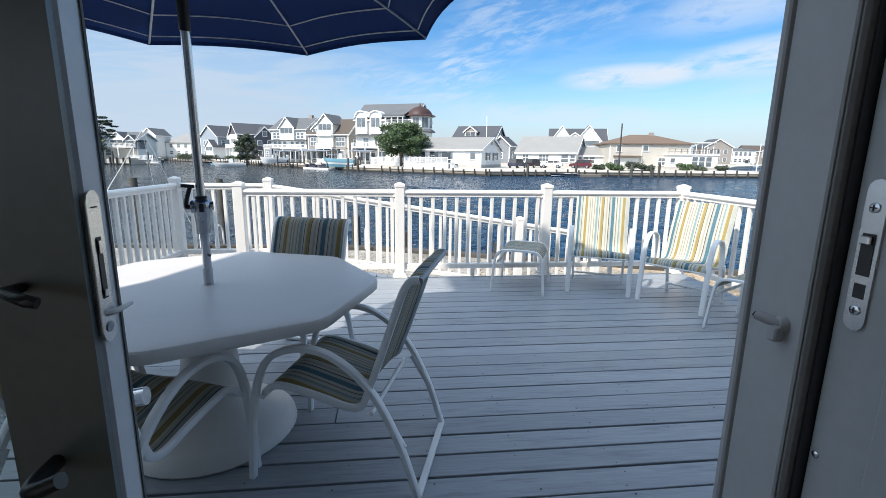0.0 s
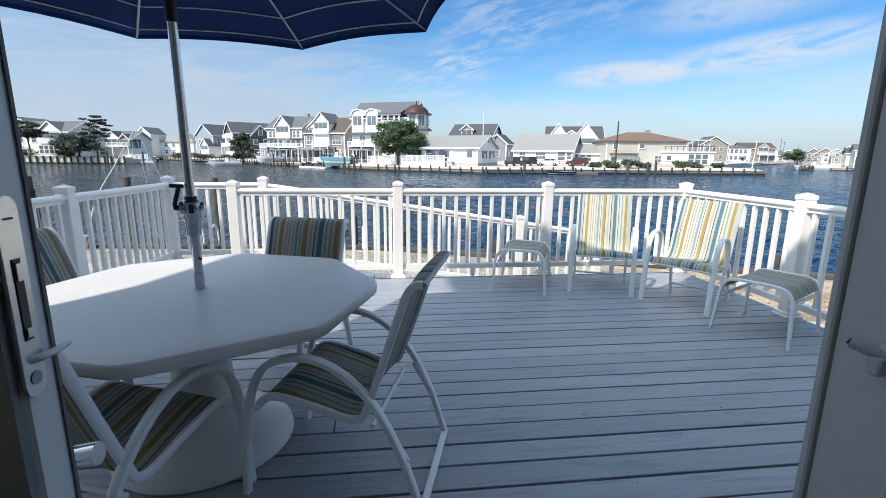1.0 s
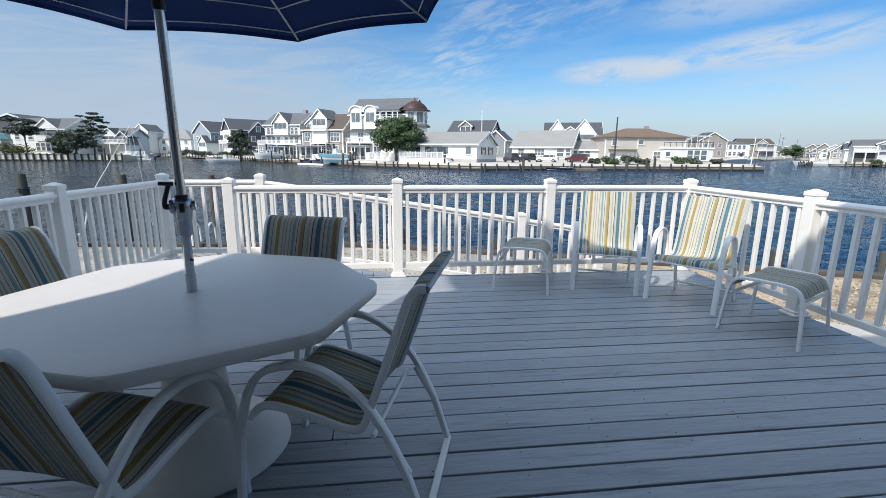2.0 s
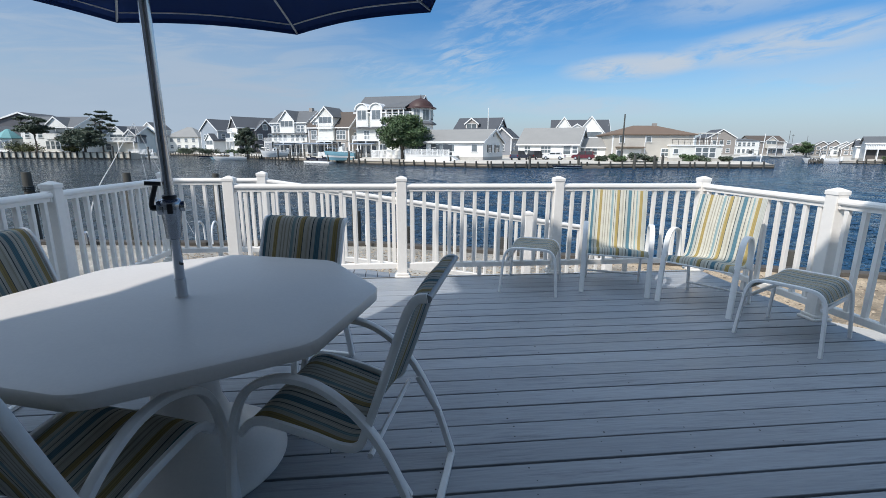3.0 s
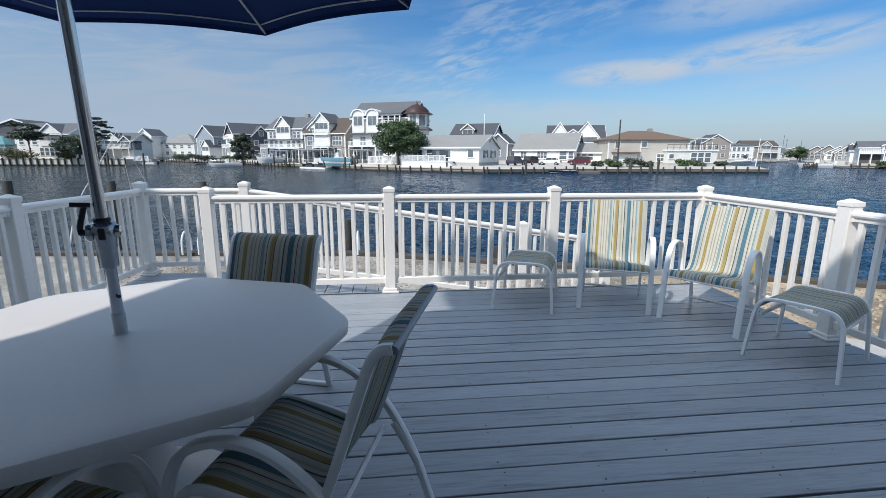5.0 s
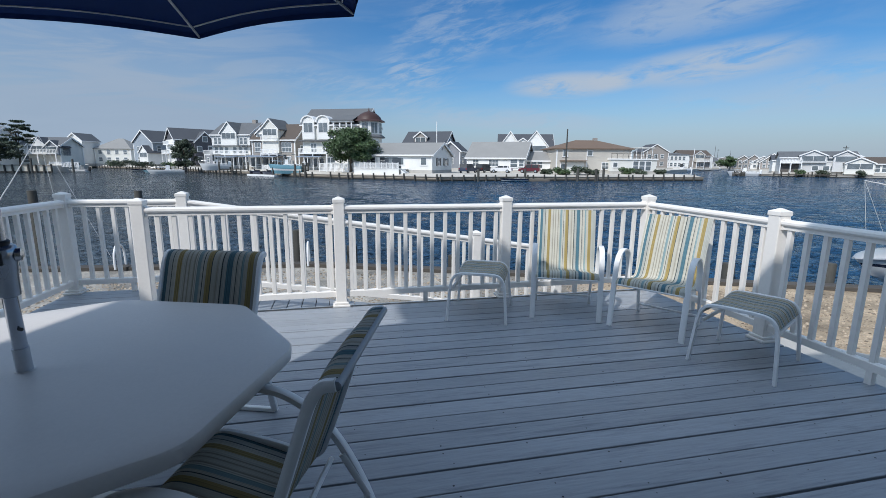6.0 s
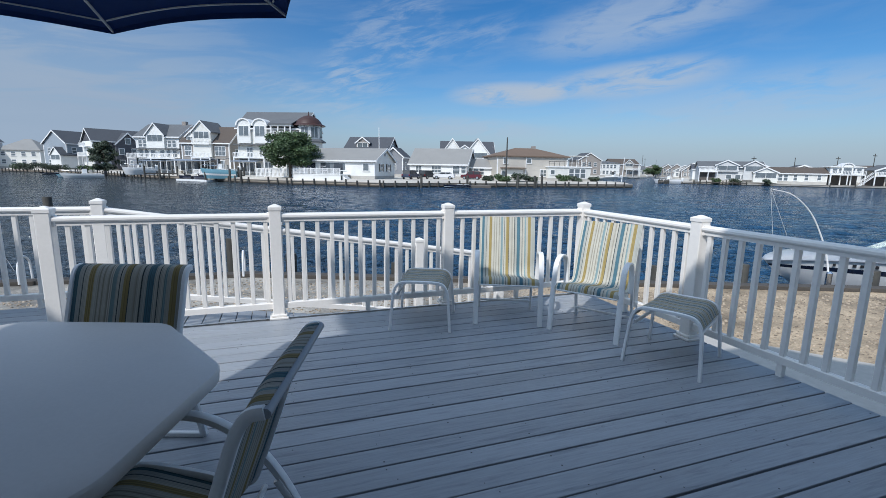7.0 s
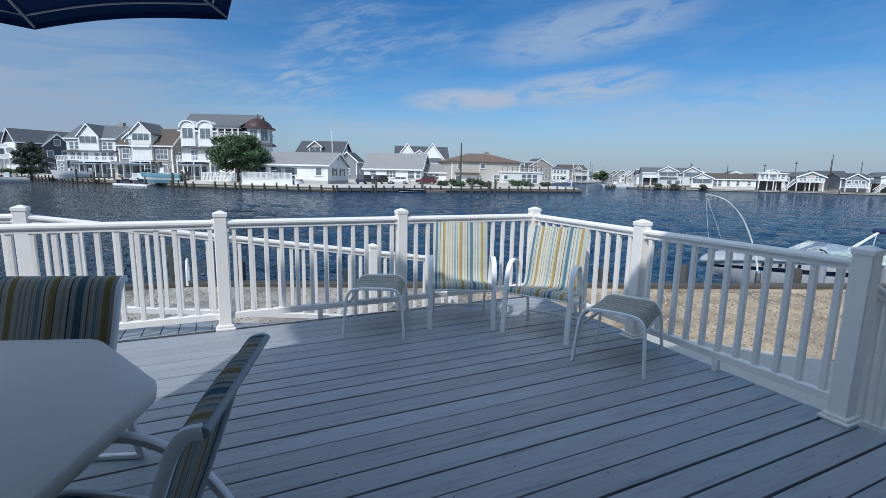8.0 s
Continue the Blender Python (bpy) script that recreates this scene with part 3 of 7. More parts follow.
tagged(link("ground", bm, GRAVEL), "tan beach gravel yard behind a timber bulkhead", "ground", kind="structure")

bm = bmesh.new()
prism(bm, [(3.42, -4), (7.3, -4), (7.3, 1.0), (6.2, 2.31), (5.38, 3.3), (4.55, 4.3), (3.42, 4.3)], "z", GROUND - 0.05, GROUND + 0.015)
tagged(link("path", bm, CONCRETE), "pale concrete path between the deck and the gravel", "path", kind="structure")

rng = random.Random(4)
verts, faces = [], []
for _ in range(16000):
    x = rng.uniform(3.5, 11) if rng.random() < 0.7 else rng.uniform(-4.5, 3.5)
    y = rng.uniform(0.8, 8.3) if x > 3.5 else rng.uniform(5.2, 8.3)
    if y > shore_y(x) - 0.35 or (3.4 < x < 7.4 and y < 4.35 - max(0, x - 4.5) * 1.2):
        continue
    s, a0, b = rng.uniform(0.007, 0.026), rng.uniform(0, 6.3), len(verts)
    k = rng.uniform(0.6, 1)
    for r, z in ((1.0, -0.1), (0.75, 0.45)):
        for j in range(5):
            a = a0 + j * 1.2566
            verts.append((x + r * s * math.cos(a), y + r * s * k * math.sin(a), GROUND + s * z))
    verts.append((x, y, GROUND + s * 0.62))
    for j in range(5):
        q = (j + 1) % 5
        faces += [(b + j, b + q, b + 5 + q, b + 5 + j), (b + 5 + j, b + 5 + q, b + 10)]
me = bpy.data.meshes.new("pebbles")
me.from_pydata(verts, [], faces)
me.materials.append(PEBBLE)
tagged(new("pebbles", me), "loose tan and grey pebbles scattered on the yard", "gravel", kind="stuff")

# cap timber coloured dark to stand for its shaded near face
CAP_DARK = surface("shade_dark_timber", (0.075, 0.066, 0.056), 0.25, 1.5, 30, 0.85, 0.4, stretch=(0.3, 1.5, 1.5), rand=0.15)
# near bulkhead: cap, wale, boards and piles
bulk = thing("bulkhead", "weathered timber bulkhead with cap boards along the water", "bulkhead", kind="structure")
for (xa, ya), (xb, yb) in (((-40, 12.4), (-0.5, 8.65)), ((-0.5, 8.65), (14, 3.05))):
    d = Vector((xb - xa, yb - ya, 0))
    ln, ang = d.length, math.degrees(math.atan2(d.y, d.x))
    m = pose(xa, ya, 0, 0, 0, ang)
    n = max(1, round(ln / 3.2))
    for i in range(n):
        part("cap_board", boxes((i * ln / n + 0.004, (i + 1) * ln / n - 0.004, -0.13, 0.10, GROUND, GROUND + 0.07), bevel=0.006), CAP_DARK, bulk, m=m)
    part("wale", boxes((0, ln, 0.03, 0.17, GROUND - 0.45, GROUND - 0.25)), TIMBER, bulk, m=m)
    part("sheeting", boxes((0, ln, -0.05, 0.03, -3, GROUND - 0.002)), TIMBER, bulk, m=m)


def pile(x, y, top, r=0.11, rope=False, label="weathered round timber mooring pile standing in the water"):
    t = thing("mooring_pile", label, "pile", pose(x, y, 0), "mooring piles")
    bm = bmesh.new()
    lathe(bm, [(r * 1.04, -3.2), (r * 1.02, -1), (r, top - 0.02), (r * 0.93, top)], 14)
    part("post", bm, PILE, t, smooth=True)
    if rope:
        bm = bmesh.new()
        for k in range(3):
            pts = [(math.cos(a) * (r + 0.012), math.sin(a) * (r + 0.012), top - 0.30 - 0.035 * k + 0.01 * math.sin(a)) for a in np.linspace(0, 2 * math.pi, 17)]
            sweep(bm, pts, 0.014, seg=6)
        sweep(bm, curve([(r, 0, top - 0.3), (r + 0.04, 0, top - 0.5), (r + 0.05, 0.02, top - 0.9)], 4), 0.012, seg=6)
        part("rope", bm, surface("dark_rope", (0.02, 0.03, 0.035), 0.2, 10, 80, 0.8, 0.2), t, "dark mooring rope", True)
    return t


pile(-7.75, 10.0, 0.80, 0.085, True, "dark timber mooring pile with dark rope round it")
pile(-5.77, 10.0, 0.79, 0.075)
pile(-3.95, 10.0, 0.78, 0.07)
pile(0.20, 8.72, -0.23, 0.10, label="short weathered pile beside the bulkhead")
pile(2.08, 8.05, -0.36, 0.10, label="short weathered pile beside the bulkhead")
pile(-0.85, 9.0, 0.06, 0.09)
pile(6.6, 6.25, -0.3, 0.10, label="short dark pile at the bulkhead")
pile(8.15, 5.75, -0.25, 0.10, label="short dark pile at the bulkhead")
pile(10.3, 4.85, -0.3, 0.10, label="short dark pile at the bulkhead")


def ladder(x, y, w=0.5):
    t = thing("dock_ladder", "bent white metal dock ladder hooked over the bulkhead", "ladder", pose(x, y, GROUND + 0.055), "dock ladders")
    for s in (0, 1):
        bm = bmesh.new()
        sweep(bm, curve([(s * w, -0.28, 0), (s * w, -0.26, 0.28), (s * w, -0.12, 0.42), (s * w, 0.06, 0.36), (s * w, 0.14, 0.1), (s * w, 0.16, -1.3)], 5), 0.019, seg=8)
        part("rail", bm, WHITE_METAL, t, smooth=True)
    for k in range(3):
        bm = bmesh.new()
        sweep(bm, [(0, 0.16, -0.25 - 0.3 * k), (w, 0.16, -0.25 - 0.3 * k)], 0.016, seg=8)
        part("rung", bm, WHITE_METAL, t, smooth=True)


ladder(-0.62, 8.68, 0.54)
ladder(-3.95, 8.99, 0.30)

# ---- deck ----
deck = thing("deck", "grey painted plank deck with worn patches, mostly in shade", "deck", kind="structure")
part("underframe", boxes((-2.78, 3.38, -0.6, 4.19, -0.22, -0.045), (-2.78, -1.60, 4.19, 5.13, -0.22, -0.045)), JOIST, deck)
part("fascia", boxes((-1.60, 3.40, 4.19, 4.215, -0.25, -0.03), (3.38, 3.405, -0.6, 4.19, -0.25, -0.03), (-2.805, -2.78, -0.6, 5.13, -0.25, -0.03), (-2.78, -1.6, 5.13, 5.155, -0.25, -0.03)), VINYL, deck, "white fascia board")

# railings
POST_W = 0.104


def post_parts(parent, x, y, z0, z1, skirt=True, m=None):
    h = POST_W / 2
    bm = boxes((x - h, x + h, y - h, y + h, z0, z1 - 0.05), bevel=0.006)
    part("post", bm, VINYL, parent)
    bm = boxes((x - h - 0.005, x + h + 0.005, y - h - 0.005, y + h + 0.005, z1 - 0.055, z1 - 0.022), bevel=0.003)
    a, q = h + 0.003, h * 0.55
    lo = [bm.verts.new((x + sx * a, y + sy * a, z1 - 0.022)) for sx, sy in ((-1, -1), (1, -1), (1, 1), (-1, 1))]
    hi = [bm.verts.new((x + sx * q * 0.3, y + sy * q * 0.3, z1)) for sx, sy in ((-1, -1), (1, -1), (1, 1), (-1, 1))]
    for i in range(4):
        bm.faces.new((lo[i], lo[(i + 1) % 4], hi[(i + 1) % 4], hi[i]))
    bm.faces.new(hi)
    part("cap", bm, VINYL, parent)
    if skirt:
        k = h + 0.03
        part("skirt", boxes((x - k, x + k, y - k, y + k, z0, z0 + 0.022), (x - k + 0.014, x + k - 0.014, y - k + 0.014, y + k - 0.014, z0 + 0.022, z0 + 0.045), bevel=0.005), VINYL, parent)


def rail_run(parent, a, b, za=0.0, zb=0.0, spacing=0.1323, foot=True, shift=0.0):
    """Top rail, bottom rail and balusters between two posts. za, zb: the floor's height at either end."""
    a, b = Vector(a), Vector(b)
    d = b - a
    ln = d.length
    ang = math.degrees(math.atan2(d.y, d.x))
    g = POST_W / 2
    sl = (zb - za) / ln
    m = pose(a.x, a.y, 0, 0, 0, ang)

    def bar(prof):
        bm = bmesh.new()
        lo = [bm.verts.new((g, p[0], za + sl * g + p[1])) for p in prof]
        hi = [bm.verts.new((ln - g, p[0], za + sl * (ln - g) + p[1])) for p in prof]
        fs = [bm.faces.new(lo), bm.faces.new(hi)]
        for i in range(len(prof)):
            j = (i + 1) % len(prof)
            fs.append(bm.faces.new((lo[i], lo[j], hi[j], hi[i])))
        bmesh.ops.recalc_face_normals(bm, faces=fs)
        return bm

    top = [(-0.026, 0.903), (-0.026, 0.930), (-0.038, 0.934), (-0.044, 0.946), (-0.042, 0.962), (-0.030, 0.974), (0, 0.979), (0.030, 0.974), (0.042, 0.962), (0.044, 0.946), (0.038, 0.934), (0.026, 0.930), (0.026, 0.903)]
    part("top_rail", bar(top), VINYL, parent, m=m)
    low = [(-0.025, 0.092), (-0.025, 0.142), (-0.017, 0.150), (0.017, 0.150), (0.025, 0.142), (0.025, 0.092)]
    part("bottom_rail", bar(low), VINYL, parent, m=m)
    n = max(2, int((ln - 2 * g) / spacing + 0.3))
    first = None
    w = 0.018
    for i in range(n):
        x = ln / 2 + (i - (n - 1) / 2) * spacing + shift
        z = za + sl * x
        mm = m @ pose(x, 0, z)
        if first is None:
            first = part("baluster", boxes((-w, w, -w, w, 0.145, 0.908), bevel=0.003), VINYL, parent, m=mm)
        else:
            again("baluster", first, parent, mm)
    if foot:
        part("foot_block", boxes((ln / 2 - 0.02, ln / 2 + 0.02, -0.02, 0.02, za + sl * ln / 2, za + sl * ln / 2 + 0.095)), VINYL, parent, m=m)
    for e in (g, ln - g):
        s = 1 if e == g else -1
        part("bracket", boxes((e, e + s * 0.018, -0.033, 0.033, za + sl * e + 0.897, za + sl * e + 0.983), bevel=0.003) if s > 0 else boxes((e - 0.018, e, -0.033, 0.033, za + sl * e + 0.897, za + sl * e + 0.983), bevel=0.003), VINYL, parent, m=m)


A, B, C, D, I = (0.01, 4.12), (1.668, 4.12), (3.314, 4.12), (3.314, 2.57), (3.34, 1.03)
E_, F, G, H = (-1.674, 4.12), (-1.612, 5.056), (-2.715, 5.056), (-2.76, 3.34)
H2, H3 = (-2.76, 1.66), (-2.76, 0.0)
POST_TOP = 1.058
rail = thing("deck_railing", "white vinyl railing with square balusters round the deck", "railing", kind="structure")
for p in (A, B, C, D, I, E_, F, G, H, H2):
    post_parts(rail, *p, 0.0, POST_TOP)
for a, b in ((E_, A), (A, B), (B, C), (C, D), (D, I), (G, F), (G, H), (H, H2), (H2, H3)):
    rail_run(rail, a, b, shift={E_: 0.03, G: 0.02}.get(a, 0.0))

# ramp that goes down beyond the railing, with its own handrail
RS = -0.153
ramp = thing("ramp", "grey plank ramp sloping down to the gravel yard", "ramp", kind="structure")


def ramp_z(x):
    return RS * (x + 1.58)


bm = bmesh.new()
prism(bm, [(-1.6, -0.03), (2.62, ramp_z(2.62) - 0.03), (2.62, ramp_z(2.62) - 0.10), (-1.6, -0.16)], "y", 4.24, 5.10)
part("underframe", bm, JOIST, ramp)
first = None
n = 29
for i in range(n):
    x = -1.585 + 0.145 * i
    mm = pose(x, 4.67, ramp_z(x + 0.07)) @ Matrix.Rotation(math.atan(-RS), 4, "Y")
    if first is None:
        first = part("plank", boxes((0, 0.139, -0.45, 0.45, -0.028, 0), bevel=0.003), DECK, ramp, m=mm)
    else:
        again("plank", first, ramp, mm)
ramp_rail = thing("ramp_railing", "white vinyl handrail with balusters sloping down the ramp", "railing", kind="structure")
M, K, K2 = (0.012, 5.056), (1.64, 5.056), (2.75, 5.056)
post_parts(ramp_rail, *M, ramp_z(M[0]) - 0.1, ramp_z(M[0]) + POST_TOP, False)
post_parts(ramp_rail, *K, ramp_z(K[0]) - 0.1, ramp_z(K[0]) + POST_TOP, False)
post_parts(ramp_rail, *K2, GROUND, ramp_z(K2[0]) + POST_TOP, False)
rail_run(ramp_rail, F, M, 0.0, ramp_z(M[0]), foot=False)
rail_run(ramp_rail, M, K, ramp_z(M[0]), ramp_z(K[0]), foot=False)
rail_run(ramp_rail, K, K2, ramp_z(K[0]), ramp_z(K2[0]), foot=False)

# steps down beside the house, with a falling handrail
steps = thing("deck_steps", "grey timber steps going down from the deck's end", "steps", kind="structure")
for k in range(3):
    part("tread", boxes((3.41 + 0.28 * k, 3.69 + 0.28 * k, -0.4, 0.95, -0.19 * (k + 1), -0.19 * (k + 1) + 0.04), bevel=0.004), DECK, steps)
    part("riser", boxes((3.405 + 0.28 * k, 3.43 + 0.28 * k, -0.4, 0.95, -0.19 * (k + 1) - 0.2, -0.19 * (k + 1))), VINYL, steps)
steps_rail = thing("steps_railing", "white vinyl handrail falling beside the steps", "railing", kind="structure")
J = (4.62, 1.03)
post_parts(steps_rail, *J, GROUND, GROUND + 1.0, False)
rail_run(steps_rail, I, J, -0.10, -0.62, foot=False)

# ---- the house that the walk begins in ----
home = thing("home", "grey clapboard house with a sliding door onto the deck", "house", kind="structure")
Y0, Y1 = -0.62, -0.45
# front wall with the door opening; unseen rooflines are set by the shade edges
roofline = [(-5.05, 7.42), (-3.85, 7.47), (-2.05, 5.95), (-1.6, 5.78), (-0.4, 5.14), (0.9, 5.08), (1.96, 4.16), (2.93, 3.58), (4.2, 2.85)]
bm = bmesh.new()
prism(bm, [(-4.79, 6.72), (-4.16, 5.97), (-4.44, 5.9), (-4.44, 5.42), (-4.24, 5.14), (-4.24, 4.88), (-3.72, 3.96), (-3.46, 3.5), (-3.38, 3.26), (-3.3, 3.0), (-3.3, -0.6), (-1.32, -0.6), (-1.32, 2.12), (0.372, 2.12), (0.372, -0.6), (4.2, -0.6)] + [(x, z - 0.12) for x, z in reversed(roofline)], "y", Y0, Y1)
bmesh.ops.triangulate(bm, faces=[f for f in bm.faces if len(f.verts) > 4])
part("front_wall", bm, SIDING_HOME, home)
# unseen wing, added with a gable high enough to shade the left railing
bm = bmesh.new()
prism(bm, [(-13.6, -0.6), (-5.0, -0.6), (-5.0, 4.75), (-9.4, 9.6), (-13.6, 5.0)], "y", -5.0, Y1)
part("side_wing", bm, SIDING_HOME, home)
# the wide opening in this unseen wall is added to let daylight in
part("left_wall", boxes((-3.3, -3.15, -9, -7.4, -0.6, 5.0), (-3.3, -3.15, -1.4, Y0, -0.6, 5.0), (-3.3, -3.15, -7.4, -1.4, -0.6, 0.5), (-3.3, -3.15, -7.4, -1.4, 2.15, 5.0)), SIDING_HOME, home)
part("right_wall", boxes((4.05, 4.2, -9, Y0, -0.6, 2.6)), SIDING_HOME, home)
part("back_wall", boxes((-3.3, 4.2, -9.15, -9, -0.6, 4.1)), SIDING_HOME, home)
part("inner_floor", boxes((-3.1, 3.95, -9, -0.40, -0.12, 0.005)), OAK, home)
bm = bmesh.new()
for (xa, za), (xb, zb) in zip(roofline, roofline[1:]):
    prism(bm, [(xa, za), (xb, zb), (xb, zb - 0.10), (xa, za - 0.10)], "y", -9.3, -0.42)
part("roof", bm, R_GREY, home)
tagged(link("ceiling", boxes((-2.95, 3.95, -9, Y0, 2.32, 2.40)), PLASTER), "plain white ceiling inside the house", "ceiling", kind="structure")
# inner walls leave out the same added daylight opening
tagged(link("wall_inner", boxes((-2.95, -1.36, -0.66, Y0 - 0.002, 0, 2.32), (0.46, 3.95, -0.66, Y0 - 0.002, 0, 2.32), (-3.1, -2.95, -9, -7.4, 0, 2.32), (-3.1, -2.95, -1.4, -0.66, 0, 2.32), (-3.1, -2.95, -7.4, -1.4, 0, 0.5), (-3.1, -2.95, -7.4, -1.4, 2.15, 2.32), (3.9, 3.95, -9, -0.66, 0, 2.32), (-2.9, 3.9, -9, -8.95, 0, 2.32)), PLASTER), "cream plaster inner walls of the house", "wall", kind="structure")

# sliding door: the leaf stands open to one side
leaf_door = thing("door_1", "dark-faced sliding glass door leaf with white edge, slid open", "door", kind="structure")
X0, X1 = -1.27, -0.316
ya, yb = -0.518, -0.483
part("lock_stile", boxes((X1 - 0.075, X1, ya + 0.004, yb, 0.05, 2.06), bevel=0.003), DOOR_WHITE, leaf_door)
part("inner_facing", boxes((X1 - 0.078, X1 - 0.002, ya - 0.003, ya + 0.0035, 0.05, 2.06)), DARK_FRAME, leaf_door, "dark inner facing")
part("rear_stile", boxes((X0, X0 + 0.07, ya, yb, 0.05, 2.06)), DARK_FRAME, leaf_door)
part("top_rail", boxes((X0 + 0.07, X1 - 0.075, ya, yb, 1.98, 2.06)), DARK_FRAME, leaf_door)
part("bottom_rail", boxes((X0 + 0.07, X1 - 0.075, ya, yb, 0.05, 0.17)), DARK_FRAME, leaf_door)
pane = part("pane", boxes((X0 + 0.07, X1 - 0.075, -0.504, -0.497, 0.17, 1.98)), CLEAR, leaf_door)
pane.visible_shadow = False
part("edge_seal", boxes((X1 + 0.0005, X1 + 0.0015, yb - 0.004, yb - 0.001, 0.06, 2.05)), WEATHERSTRIP, leaf_door, "dark weatherstrip along the edge")
bm = bmesh.new()
prof = [(math.cos(a) * 0.0085, 0.056 + math.sin(a) * 0.0085) for a in np.linspace(0, math.pi, 7)] + [(math.cos(a) * 0.0085, -0.056 + math.sin(a) * 0.0085) for a in np.linspace(math.pi, 2 * math.pi, 7)]
prism(bm, prof, "x", X1, X1 + 0.0025)
plate = part("lock_plate", bm, CHROME, leaf_door, "long steel lock faceplate with rounded ends", m=pose(0, -0.506, 1.2368))
part("hook_slot", boxes((0.0026 + X1, 0.0032 + X1, -0.003, 0.003, -0.026, 0.026)), BLACK, plate)
part("hook_bolt", boxes((0.0033 + X1, 0.0042 + X1, -0.0024, 0.0024, 0.012, 0.0235), (0.0033 + X1, 0.0042 + X1, -0.0024, 0.0024, -0.0245, -0.018), bevel=0.0004), CHROME, plate)
bm = bmesh.new()
sweep(bm, curve([(X1, -0.001, -0.0395), (X1 + 0.005, 0.003, -0.0392), (X1 + 0.0075, 0.011, -0.0388), (X1 + 0.008, 0.024, -0.0382)], 5), 0.0038, 0.003, seg=10, taper=lambda f: 1 - 0.35 * f)
part("thumb_lever", bm, surface("pale_grey_lever", (0.66, 0.64, 0.62), 0.05, 9, 90, 0.4, 0.05), plate, smooth=True)
bm = bmesh.new()
lathe(bm, [(0.0045, 0), (0.0045, 0.0006)], 12, Matrix.Translation((X1 + 0.0026, 0, -0.0515)) @ Matrix.Rotation(radians(90), 4, "Y"))
part("screw", bm, GREY_PLASTIC, plate)
part("screw_slot", boxes((X1 + 0.0026, X1 + 0.0033, -0.003, 0.003, 0.050, 0.0512)), BLACK, plate)
bm = bmesh.new()
sweep(bm, curve([(X1 - 0.045, ya, 1.07), (X1 - 0.044, ya - 0.03, 1.07), (X1 - 0.035, ya - 0.045, 1.073), (X1 - 0.012, ya - 0.047, 1.083)], 5), 0.0065, seg=10)
part("inside_lever", bm, BLACK, leaf_door, "black lever handle", True)
bm = bmesh.new()
sweep(bm, curve([(X1 - 0.045, yb, 1.07), (X1 - 0.044, yb + 0.03, 1.078), (X1 - 0.037, yb + 0.042, 1.081), (X1 - 0.012, yb + 0.044, 1.084)], 5), 0.0095, seg=14)
part("outside_lever", bm, CHROME, leaf_door, "brushed steel lever handle", True)
bm = bmesh.new()
sweep(bm, curve([(X1 - 0.05, ya - 0.003, 1.225), (X1 - 0.048, ya - 0.02, 1.226), (X1 - 0.03, ya - 0.03, 1.223), (X1 - 0.02, ya - 0.03, 1.22)], 4), 0.005, 0.004, seg=8)
part("thumb_turn", bm, BLACK, leaf_door, "black thumb turn", True)

# door frame: head, sill and the jamb with the keeper
frame_1 = thing("door_frame_1", "grey aluminium door frame with steel keeper and dark weatherstrips", "door frame", kind="structure")
part("outer_jamb", boxes((0.352, 0.372, -0.497, -0.425, 0.0, 2.12), bevel=0.002), GREY_FRAME, frame_1)
part("outer_lip", boxes((0.347, 0.372, -0.4245, -0.415, 0.0, 2.12), bevel=0.002), GREY_FRAME, frame_1)
part("inner_strip", boxes((0.349, 0.372, -0.509, -0.501, 0.0, 2.12), bevel=0.003), WEATHERSTRIP, frame_1, "dark weatherstrip")
part("groove", boxes((0.358, 0.372, -0.5125, -0.5095, 0.0, 2.12)), BLACK, frame_1)
part("keeper_jamb", boxes((0.368, 0.40, -0.575, -0.513, 0.0, 2.12), bevel=0.002), GREY_FRAME, frame_1)
part("trim", boxes((0.355, 0.46, -0.68, -0.576, 0.0, 2.14), bevel=0.004), GREY_FRAME, frame_1)
part("head", boxes((-1.32, 0.46, -0.66, -0.43, 2.06, 2.14)), DOOR_WHITE, frame_1)
part("sill", boxes((-1.32, 0.372, -0.62, -0.43, -0.03, 0.045), bevel=0.004), GREY_FRAME, frame_1)
part("left_jamb", boxes((-1.36, -1.28, -0.66, -0.43, 0.0, 2.06)), DOOR_WHITE, frame_1)
bm = bmesh.new()
prof = [(math.cos(a) * 0.010, 0.062 + math.sin(a) * 0.010) for a in np.linspace(0, math.pi, 7)] + [(math.cos(a) * 0.010, -0.062 + math.sin(a) * 0.010) for a in np.linspace(math.pi, 2 * math.pi, 7)]
prism(bm, prof, "x", 0.3655, 0.368)
keeper = part("keeper", bm, CHROME, frame_1, "steel keeper plate with slots and screws", m=pose(0, -0.534, 1.245))
part("slot", boxes((0.3648, 0.3654, -0.006, 0.006, -0.018, 0.022)), BLACK, keeper)
part("tongue", boxes((0.360, 0.3645, -0.004, 0.005, 0.012, 0.020), bevel=0.001), CHROME, keeper)
part("slot", boxes((0.3648, 0.3654, -0.005, 0.005, -0.040, -0.026)), BLACK, keeper)
for z in (0.046, -0.052):
    bm = bmesh.new()
    lathe(bm, [(0.0048, 0), (0.0048, 0.001), (0.003, 0.0016)], 12, Matrix.Translation((0.3653, 0, z)) @ Matrix.Rotation(radians(-90), 4, "Y"))
    part("screw", bm, CHROME, keeper, smooth=True)
    part("screw_slot", boxes((0.3632, 0.3638, -0.003, 0.003, z - 0.0006, z + 0.0006), (0.3632, 0.3638, -0.0006, 0.0006, z - 0.003, z + 0.003)), BLACK, keeper)
bm = bmesh.new()
